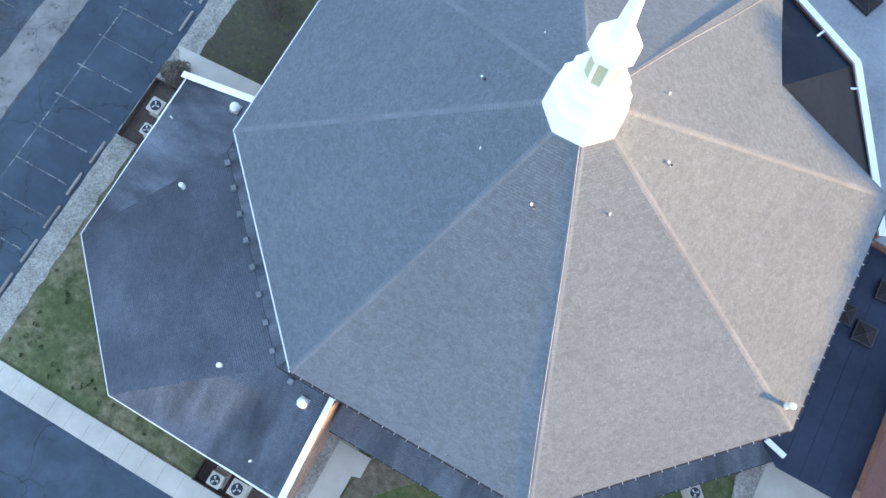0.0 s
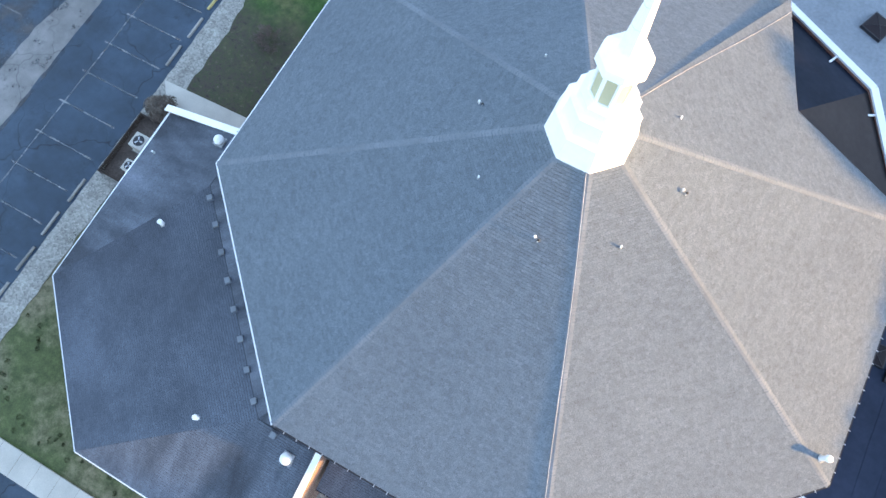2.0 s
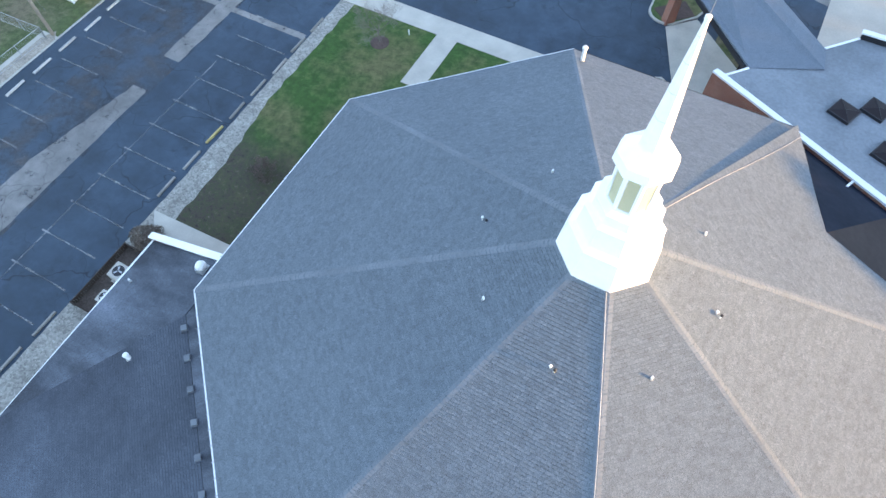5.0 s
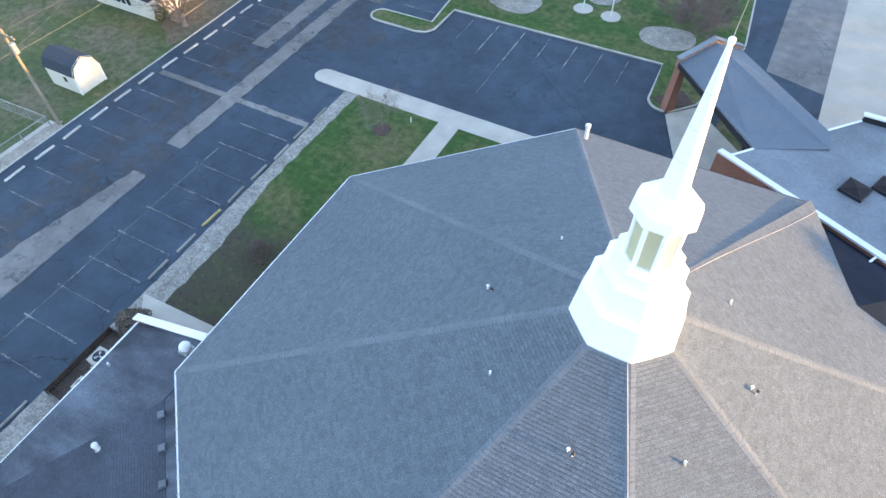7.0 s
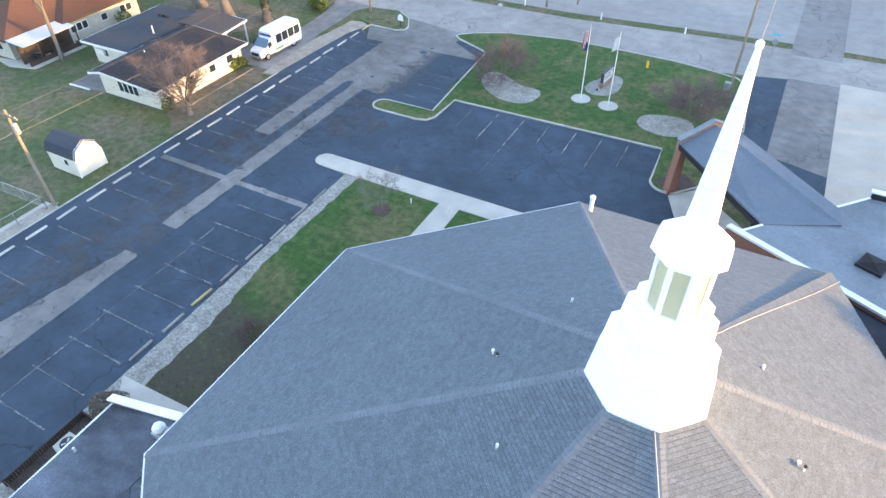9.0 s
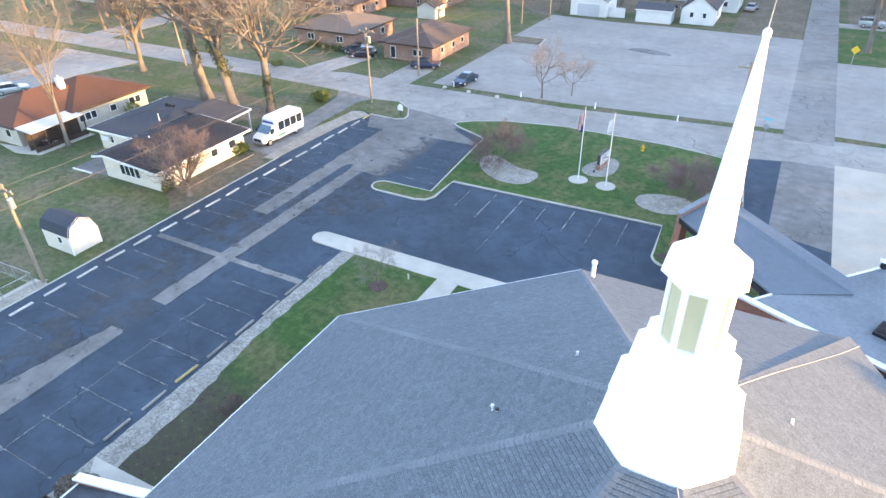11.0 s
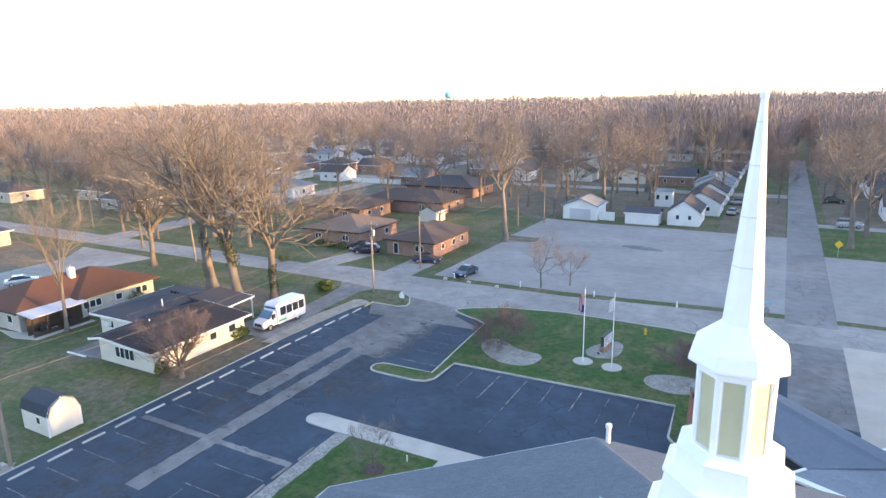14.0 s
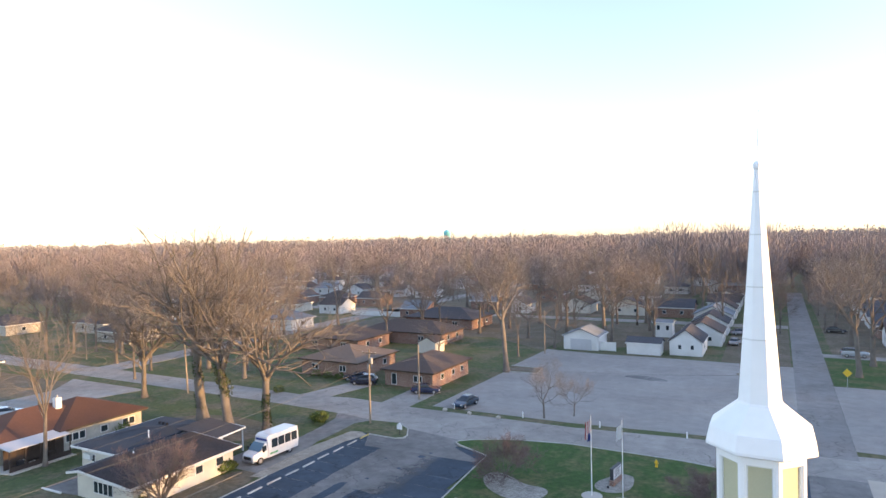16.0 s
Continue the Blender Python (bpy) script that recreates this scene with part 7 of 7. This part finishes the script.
mesh_fence = thing("chain_link_fence", "low grey chain-link fence beside the parking lot", "fence", at=(0, 0, 0))
FP = [(-46.9, 6.6), (-47.0, 4.2), (-47.1, 1.8), (-47.2, -0.6), (-47.3, -3.0), (-47.4, -6)]
FP2 = [(-46.9, 6.6), (-49.3, 6.5), (-51.7, 6.4), (-54.1, 6.3), (-57, 6.2), (-60, 6.1)]
for run in (FP, FP2):
    for a, b in zip(run, run[1:]):
        bm = B()
        tube(bm, (*a, 0), (*a, 1.2), 0.03, n=6)
        part("post", bm, M_GALV, mesh_fence)
        bm = B()
        tube(bm, (*a, 1.18), (*b, 1.18), 0.02, n=5)
        tube(bm, (*a, 0.08), (*b, 0.08), 0.012, n=4)
        n = 12
        for i in range(n):
            p, q = Vector((*a, 0)).lerp(Vector((*b, 0)), i / n), Vector((*a, 0)).lerp(Vector((*b, 0)), (i + 1) / n)
            tube(bm, (p.x, p.y, 0.1), (q.x, q.y, 1.15), 0.006, n=3, caps=False)
            tube(bm, (q.x, q.y, 0.1), (p.x, p.y, 1.15), 0.006, n=3, caps=False)
        part("mesh_panel", bm, M_GALV, mesh_fence)
sheet("fence_margin", [(-47.9, 7.2), (-46.3, 7.2), (-46.5, -20), (-48.1, -20)], 0.005, M_CONC, "pale concrete margin under the fence", "pavement", 0.04)


def flag_pole(x, y, h, label):
    t = thing("flagpole", label, "flagpole", "flagpoles", (x, y, 0.11))
    bm = B()
    lathe(bm, [(0.95, 0.0), (0.95, 0.06), (0.85, 0.08)], 20)
    part("concrete_pad", bm, M_CONC_LIGHT, t)
    bm = B()
    tube(bm, (0, 0, 0.05), (0, 0, h), 0.055, 0.03, 10)
    part("pole", bm, M_WHITE, t)
    bm = B()
    lathe(bm, [(0.02, h), (0.07, h + 0.05), (0.07, h + 0.1), (0.02, h + 0.15)], 10)
    part("finial", bm, M_GALV, t)
    return t


def hanging(t, name, u0, u1, z0, z1, material, label, slant=0.0):
    """A strip of limp cloth between u0 and u1 from the pole, falling in long folds."""
    bm = B()
    cols, rows = 6, 12
    V = []
    for j in range(rows + 1):
        z = z1 + (z0 - z1) * j / rows
        V.append([])
        for i in range(cols + 1):
            u = u0 + (u1 - u0) * i / cols
            V[-1].append(bm.verts.new((-0.05 - u * (0.8 + 0.2 * j / rows), 0.05 * math.sin(u * 17 + z * 1.3) * min(1, u * 6), z - slant * u)))
    for j in range(rows):
        for i in range(cols):
            bm.faces.new((V[j][i], V[j][i + 1], V[j + 1][i + 1], V[j + 1][i]))
    bmesh.ops.solidify(bm, geom=bm.faces[:], thickness=0.006)
    return part(name, bm, material, t, label)


f1 = flag_pole(-15.0, 43.05, 7.4, "white flagpole with a limp striped flag on a round pad")
for i in range(7):
    hanging(f1, "stripe", 0.075 * i, 0.075 * (i + 1), 5.35 if i > 2 else 5.85, 7.0, M_RED if i % 2 == 0 else M_CLOTH, "hanging stripe of the flag", 0.5)
hanging(f1, "canton", 0.0, 0.3, 5.1, 5.845, M_BLUE, "dark blue canton of the flag", 0.5)
f2 = flag_pole(-12.15, 42.85, 7.4, "white flagpole with a white flag on a round pad")
hanging(f2, "flag", 0.0, 0.5, 5.75, 7.0, M_CLOTH, "limp white flag", 0.7)

mon = thing("monument_sign", "brick monument sign with a pale panel on a gravel bed", "sign", at=(-13.75, 47.1, 0.13), turn=-8)
bm = B()
box(bm, -0.22, -1.15, 0.0, 0.22, 1.15, 0.55, 0.02)
part("brick_base", bm, M_BRICK_TAN, mon)
bm = B()
box(bm, -0.16, -1.1, 0.552, 0.16, 1.1, 1.65, 0.02)
part("frame", bm, M_SIGNFACE, mon, "dark sign frame")
for s in (-1, 1):
    bm = B()
    box(bm, s * 0.165 - 0.01, -1.0, 0.62, s * 0.165 + 0.01, 1.0, 1.58)
    face = part("sign_panel", bm, M_CLOTH, mon, "pale sign panel with rows of unreadable text")
    for k in range(4):
        bm = B()
        box(bm, s * 0.178 - 0.004, -0.8 + 0.1 * (k % 2), 0.78 + 0.2 * k, s * 0.178 + 0.004, 0.8 - 0.15 * (k % 3), 0.86 + 0.2 * k)
        part("text_bar", bm, M_SIGNFACE, face)
bm = B()
lathe(bm, [(0.10, 0), (0.12, 0.1), (0.04, 0.25)], 10, (-14.1, 45.4, 0.13))
tagged(mesh_object("spotlight", bm, M_DARKMETAL), "small dark ground spotlight at the sign", "spotlight")

hyd = thing("fire_hydrant", "yellow fire hydrant on the lawn", "hydrant", at=(-11.0, 53.0, 0.11))
bm = B()
lathe(bm, [(0.16, 0), (0.16, 0.05), (0.11, 0.06), (0.11, 0.5), (0.14, 0.52), (0.12, 0.62), (0.05, 0.7)], 12)
part("barrel", bm, M_YELLOW, hyd)
for a in (0, 90, 180):
    bm = B()
    d = Vector((math.cos(radians(a)), math.sin(radians(a)), 0))
    tube(bm, (0, 0, 0.38), d * 0.2 + Vector((0, 0, 0.38)), 0.06, n=8)
    part("outlet", bm, M_YELLOW, hyd)

ws = thing("warning_sign", "yellow diamond road sign on a thin post", "road sign", at=(9.1, 98.0, 0))
bm = B()
tube(bm, (0, 0, 0), (0, 0, 2.9), 0.035, n=6)
part("post", bm, M_GALV, ws)
bm = B()
vs = [(-0.0, 1.75), (0.62, 2.4), (0.0, 3.05), (-0.62, 2.4)]
lo = [bm.verts.new((x, -0.05, z)) for x, z in vs]
hi = [bm.verts.new((x, -0.03, z)) for x, z in vs]
bm.faces.new(lo)
bm.faces.new(hi[::-1])
for i in range(4):
    bm.faces.new((lo[i], hi[i], hi[(i + 1) % 4], lo[(i + 1) % 4]))
part("plate", bm, M_YELLOW, ws)
ss = thing("street_sign", "green street name sign on a post", "road sign", at=(0.3, 61.0, 0))
bm = B()
tube(bm, (0, 0, 0), (0, 0, 2.9), 0.035, n=6)
part("post", bm, M_GALV, ss)
for tr, z in ((0, 2.75), (90, 2.5)):
    bm = B()
    d = Vector((math.cos(radians(tr)), math.sin(radians(tr)), 0)) * 0.45
    line_slab(bm, (-d.x, -d.y), (d.x, d.y), 0.02, z, z + 0.22)
    part("name_plate", bm, M_TOWER, ss)
bm = B()
lathe(bm, [(0.33, 0), (0.33, 0.02)], 8)
bm.transform(Matrix.Translation((0, -0.06, 2.05)) @ Matrix.Rotation(radians(90), 4, "X"))
part("stop_plate", bm, M_GALV, ss)
mb = thing("small_sign", "small white peaked sign beside the entrance", "sign", at=(-40.7, 50.8, 0.08))
bm = B()
tube(bm, (0, 0, 0), (0, 0, 1.0), 0.05, n=6)
part("post", bm, M_DARKMETAL, mb)
bm = B()
vs = [(-0.35, 0.7), (0.35, 0.7), (0.35, 1.2), (0, 1.5), (-0.35, 1.2)]
lo = [bm.verts.new((x, -0.06, z)) for x, z in vs]
hi = [bm.verts.new((x, 0.06, z)) for x, z in vs]
bm.faces.new(lo)
bm.faces.new(hi[::-1])
for i in range(5):
    bm.faces.new((lo[i], hi[i], hi[(i + 1) % 5], lo[(i + 1) % 5]))
bmesh.ops.recalc_face_normals(bm, faces=bm.faces)
part("board", bm, M_WHITE, mb)
bm = B()
box(bm, -2.9, 51.3, 0.1, -2.3, 51.8, 0.9, 0.04)
tagged(mesh_object("utility_box", bm, M_GALV), "grey-green utility cabinet beside the pole", "utility box")
for i in range(12):
    x = -40 + 3.4 * i
    bm = B()
    lathe(bm, [(0.09, 0), (0.09, 0.75), (0.03, 0.8)], 8, (x, 64.0, -0.02))
    if i % 3 == 0:
        tagged(mesh_object("marker_post", bm, M_WHITE), "short white marker post on the verge", "post", "marker posts")
    else:
        bm.free()
for x, y in ((-40.9, 62.9), (-37.0, 62.6), (-32.6, 62.4)):
    bm = B()
    bmesh.ops.create_icosphere(bm, subdivisions=2, radius=0.35)
    for v_ in bm.verts:
        v_.co *= 1 + 0.25 * noise.noise(v_.co * 3 + Vector((x, y, 0)))
        v_.co.z *= 0.7
    bm.transform(Matrix.Translation((x, y, 0.12)))
    tagged(mesh_object("boulder", bm, M_CONC), "pale boulder on the verge", "boulder", "boulders")

# ---- vehicles ----
M_CAR = {}


def paint(name, c, metal=0.3):
    if name not in M_CAR:
        m, nt, b, pos, geo = begin(name, 0.25, metal)
        b.inputs["Coat Weight"].default_value = 0.6
        nt.links.new(ramp(nt, noise_node(nt, pos, 2.0, 3), [(0.3, tuple(x * 0.92 for x in c)), (0.7, c)]), b.inputs["Base Color"])
        M_CAR[name] = m
    return M_CAR[name]


def loft(bm, stations):
    """stations: (x, half width, z low, z high, crown) - rounded sections along the car."""
    prev = None
    for x, w, z0, z1, tw_ in stations:
        h = z1 - z0
        sec = [(-w * 0.92, z0), (-w, z0 + h * 0.35), (-w * 0.97, z0 + h * 0.7), (-w * tw_, z1), (w * tw_, z1), (w * 0.97, z0 + h * 0.7), (w, z0 + h * 0.35), (w * 0.92, z0)]
        ring = [bm.verts.new((x, y, z)) for y, z in sec]
        if prev:
            for i in range(8):
                bm.faces.new((prev[i], ring[i], ring[(i + 1) % 8], prev[(i + 1) % 8]))
        else:
            bm.faces.new(ring)
        prev = ring
    bm.faces.new(prev[::-1])
    bmesh.ops.recalc_face_normals(bm, faces=bm.faces)
    return bm


def wheels(t, xs, w, r):
    for x in xs:
        for s in (-1, 1):
            bm = B()
            tube(bm, (x, s * (w - 0.22), r), (x, s * (w + 0.01), r), r, n=18)
            tyre = part("wheel", bm, M_RUBBER, t, "black tyre")
            bm = B()
            tube(bm, (x, s * (w + 0.005), r), (x, s * (w + 0.022), r), r * 0.62, n=14)
            part("rim", bm, M_GALV, tyre)


def car(x, y, turn, colour, name, label, suv=False):
    t = thing("car", label, "car", "parked cars", (x, y, 0.0), turn)
    p = paint(name, colour)
    k = 0.25 if suv else 0.0
    bm = loft(B(), [(-2.3, 0.70, 0.42, 0.80 + k, 0.85), (-2.15, 0.84, 0.30, 0.95 + k, 0.88), (-1.2, 0.90, 0.26, 1.0 + k, 0.9), (0.5, 0.90, 0.26, 0.98 + k, 0.9), (1.1, 0.90, 0.26, 0.93 + k, 0.88), (2.1, 0.84, 0.30, 0.76 + k, 0.86), (2.28, 0.68, 0.40, 0.62 + k, 0.82)])
    part("body", bm, p, t, label.split(" ")[0] + " painted body")
    z = 0.95 + k
    bm = loft(B(), [((-2.05 if suv else -1.75), 0.76, z - 0.05, z + 0.04, 0.9), (-1.1 - 0.6 * suv, 0.74, z - 0.05, z + 0.46, 0.78), (0.1, 0.74, z - 0.05, z + 0.50, 0.78), (1.05, 0.78, z - 0.08, z + 0.02, 0.92)])
    part("cabin_glass", bm, M_GLASS, t, "dark glass cabin")
    bm = loft(B(), [(-1.25 - 0.6 * suv, 0.60, z + 0.43, z + 0.475, 0.9), (-0.9 - 0.6 * suv, 0.62, z + 0.46, z + 0.51, 0.9), (0.05, 0.61, z + 0.47, z + 0.525, 0.9), (0.3, 0.58, z + 0.40, z + 0.455, 0.9)])
    part("roof", bm, p, t)
    wheels(t, (-1.4, 1.4), 0.88, 0.33)
    for s in (-1, 1):
        bm = B()
        box(bm, 2.10, s * 0.62 - 0.14, 0.58 + k, 2.26, s * 0.62 + 0.14, 0.70 + k, 0.02)
        part("headlight", bm, M_FRAME, t)
        bm = B()
        box(bm, -2.28, s * 0.64 - 0.12, 0.68 + k, -2.16, s * 0.64 + 0.12, 0.82 + k, 0.02)
        part("taillight", bm, M_RED, t)
        bm = B()
        box(bm, 0.72, s * 0.97 - 0.09, z - 0.02, 0.86, s * 0.97 + 0.09, z + 0.1, 0.02)
        part("mirror", bm, p, t)


car(-39.3, 66.2, 262, (0.015, 0.04, 0.08), "steel_blue_paint", "blue sedan parked on the grey lot")
car(-48.2, 70.3, 20, (0.02, 0.03, 0.08), "navy_paint", "navy sedan parked in a driveway")
car(-60.6, 71.2, 200, (0.02, 0.025, 0.05), "midnight_paint", "dark blue car parked in a driveway", True)
car(-63.5, 73.2, 200, (0.02, 0.025, 0.05), "midnight_paint", "dark blue car parked under trees")
car(-96.0, 34.5, 62, (0.42, 0.44, 0.46), "silver_paint", "silver car parked behind the stone house")
car(-87.0, 107.0, 200, (0.16, 0.30, 0.42), "light_blue_paint", "light blue car parked beside a brick house")
car(-93.0, 124.0, 190, (0.35, 0.02, 0.03), "red_paint", "red car parked on a side drive")
car(-100.5, 160.5, 10, (0.02, 0.04, 0.12), "navy_paint", "navy car on a distant street")
car(12.5, 126.2, 4, (0.40, 0.41, 0.42), "silver_paint", "silver wagon parked across the side street", True)
car(11.5, 157.5, 4, (0.03, 0.03, 0.04), "black_paint", "black car parked across the side street")
car(-8.2, 133.0, 80, (0.5, 0.5, 0.52), "white_paint", "pale car parked beside a white house")
car(-7.8, 147.0, 20, (0.3, 0.3, 0.33), "grey_paint", "grey car parked beside a white house")

bus = thing("shuttle_bus", "white shuttle bus with a green side stripe", "bus", at=(-49.95, 38.6, 0.0), turn=267)
wp = paint("white_bus_paint", (0.80, 0.80, 0.79), 0.0)
bm = loft(B(), [(-3.25, 1.05, 0.5, 2.62, 0.86), (-3.1, 1.14, 0.45, 2.78, 0.88), (0.9, 1.14, 0.42, 2.78, 0.88), (1.35, 1.10, 0.42, 2.62, 0.80)])
part("body", bm, wp, bus, "white passenger body")
bm = loft(B(), [(1.3, 0.98, 0.42, 2.05, 0.85), (1.75, 0.98, 0.42, 2.0, 0.82), (2.35, 0.98, 0.42, 1.32, 0.9), (3.1, 0.94, 0.45, 1.15, 0.88), (3.3, 0.84, 0.48, 1.0, 0.86)])
part("cab", bm, wp, bus, "white van cab")
bm = B()
slab(bm, [(1.70, -0.86, 2.07), (1.70, 0.86, 2.07), (2.40, 0.92, 1.36), (2.40, -0.92, 1.36)][::-1], 0.02)
part("windscreen", bm, M_SCREEN, bus, "wide bluish windscreen")
bm = B()
box(bm, 1.33, -0.85, 2.2, 1.42, 0.85, 2.42, 0.02)
part("blue_fascia", bm, M_BLUE, bus, "blue panel over the cab")
for s in (-1, 1):
    for i in range(4):
        x = -2.9 + 0.98 * i
        bm = B()
        box(bm, x, s * 1.125 - 0.02, 1.38, x + 0.86, s * 1.125 + 0.02, 2.34, 0.015)
        part("side_window", bm, M_GLASS, bus)
    bm = B()
    box(bm, 1.55, s * 0.975 - 0.02, 1.3, 2.1, s * 0.975 + 0.02, 1.85, 0.015)
    part("cab_window", bm, M_GLASS, bus)
    bm = B()
    box(bm, 0.0, s * 1.145 - 0.006, 0.72, 1.2, s * 1.145 + 0.006, 0.92)
    part("green_stripe", bm, M_GREEN, bus, "green side stripe")
    bm = B()
    box(bm, 3.22, s * 0.66 - 0.15, 0.75, 3.34, s * 0.66 + 0.15, 0.95, 0.02)
    part("headlight", bm, M_FRAME, bus)
    bm = B()
    box(bm, 2.1, s * 1.2 - 0.1, 1.3, 2.2, s * 1.2 + 0.1, 1.6, 0.02)
    part("mirror", bm, M_DARKMETAL, bus)
bm = B()
box(bm, 3.3, -0.55, 0.62, 3.36, 0.55, 0.95, 0.02)
part("grille", bm, M_DARKMETAL, bus)
bm = B()
box(bm, 3.28, -0.95, 0.4, 3.42, 0.95, 0.56, 0.03)
part("bumper", bm, M_GALV, bus)
wheels(bus, (-1.9, 2.4), 0.98, 0.38)

# ---- distance ----
tow = thing("water_tower", "pale blue water tower on the horizon", "water tower", at=(-668, 1245, 0))
tow.scale = (1, 1, 1.12)
bm = B()
lathe(bm, [(1.5, 24), (7, 26), (8.6, 30), (8.6, 33), (6, 36.5), (0.6, 37.5)], 20)
part("tank", bm, M_TOWER, tow)
for a in range(5):
    bm = B()
    tube(bm, (9 * math.cos(a * 1.257), 9 * math.sin(a * 1.257), 0), (6.5 * math.cos(a * 1.257), 6.5 * math.sin(a * 1.257), 27), 0.5, n=6)
    part("leg", bm, M_TOWER, tow)

far_rng = np.random.default_rng(5)


def far_wood(name, n, r0, r1, blades, tall, wide, material, label, a0=68, a1=172):
    """Bare woods too far to count: upright tapering blades fanning from many trunks."""
    v, f = [], []
    ang = np.radians(far_rng.uniform(a0, a1, n))
    rad = r0 * (r1 / r0) ** far_rng.uniform(0, 1, n)
    for a, r in zip(ang, rad):
        x, y = r * math.cos(a), r * math.sin(a) - 12
        if -1 < x < 10 and y < 262:
            continue
        h = tall * far_rng.uniform(0.6, 1.08) * (1 + 0.25 * noise.noise(Vector((x * 0.012, y * 0.012, 3.0))))
        spread = h * far_rng.uniform(0.22, 0.36)
        phi, up, jit = far_rng.uniform(0, 6.283, blades), far_rng.uniform(-0.35, 1, blades), far_rng.uniform(0.45, 1, (blades, 2))
        for q in range(blades):
            out = spread * math.sqrt(1 - up[q] * up[q]) * jit[q, 0]
            dx, dy, tz = out * math.cos(phi[q]), out * math.sin(phi[q]), h * (0.58 + 0.42 * up[q] * jit[q, 0])
            g = 0.15 + 0.3 * jit[q, 1] if q % 6 == 0 else 0.84 + 0.08 * jit[q, 1]      # a few limbs, many twigs
            b = h * 0.22 + (tz - h * 0.22) * g
            ca, sa = math.cos(phi[q] * 5), math.sin(phi[q] * 5)
            px, py, w = x + dx * g, y + dy * g, wide * (0.45 + 0.6 * jit[q, 1]) * (0.6 if q % 6 == 0 else 1.0)
            k = len(v)
            v += [(px - ca * w, py - sa * w, b), (px + ca * w, py + sa * w, b), (x + dx, y + dy, tz)]
            f.append((k, k + 1, k + 2))
        k = len(v)
        w = wide * 1.3
        v += [(x - w, y, 0), (x + w, y, 0), (x, y, h * 0.7)]
        f.append((k, k + 1, k + 2))
    tagged(raw(name, v, f, material), label, "woods", "", "stuff")


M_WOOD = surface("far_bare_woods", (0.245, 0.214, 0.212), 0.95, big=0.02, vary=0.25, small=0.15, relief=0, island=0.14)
# distance haze mixed into the twig colour, greyer and paler
M_WOOD_HAZE = surface("hazed_bare_woods", (0.25, 0.224, 0.232), 0.95, big=0.02, vary=0.2, small=0.15, relief=0, island=0.12)
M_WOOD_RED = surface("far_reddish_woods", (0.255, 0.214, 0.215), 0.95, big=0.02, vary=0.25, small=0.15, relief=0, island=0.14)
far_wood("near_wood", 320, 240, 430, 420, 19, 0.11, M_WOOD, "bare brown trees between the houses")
far_wood("tall_wood", 60, 215, 330, 900, 28, 0.1, M_WOOD_HAZE, "tall bare brown trees behind the side street", 90, 101)
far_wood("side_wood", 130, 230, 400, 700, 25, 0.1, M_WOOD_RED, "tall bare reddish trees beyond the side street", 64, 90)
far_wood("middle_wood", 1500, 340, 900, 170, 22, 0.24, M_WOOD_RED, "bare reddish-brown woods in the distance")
far_wood("far_wood", 3400, 760, 4000, 60, 29, 1.0, M_WOOD_HAZE, "bare woods on the horizon")
# unseen woods added behind the camera's right shoulder, east of the church, for shade
v, f = [], []
for i in range(42000):
    x, y = far_rng.uniform(60, 70), far_rng.uniform(-120, 240) if i % 2 else far_rng.uniform(-15, 32)
    # crown height along y is set by where the shade should end
    crown = 12.8 if y < 0 else 13.1 + 0.06 * y if y < 14 else 16.2 if y < 19.5 else 14.2
    h, w, a = far_rng.uniform(1.6, 2.6), far_rng.uniform(0.3, 0.6), far_rng.uniform(0, 3.14)
    z = (crown - h) * far_rng.uniform(0.0, 1.0) ** 0.6
    if i > 41400:      # sparse upper blades, added to thin the sunlight
        y, z = far_rng.uniform(26, 110), far_rng.uniform(12, 18)
    dx, dy = far_rng.normal(0, 0.5, 2)
    k = len(v)
    v += [(x - w * math.cos(a), y - w * math.sin(a), z), (x + w * math.cos(a), y + w * math.sin(a), z), (x + dx, y + dy, z + h)]
    f.append((k, k + 1, k + 2))
tagged(raw("east_wood", v, f, M_WOOD), "dense unseen woods added to block the low sun", "woods", "", "stuff")
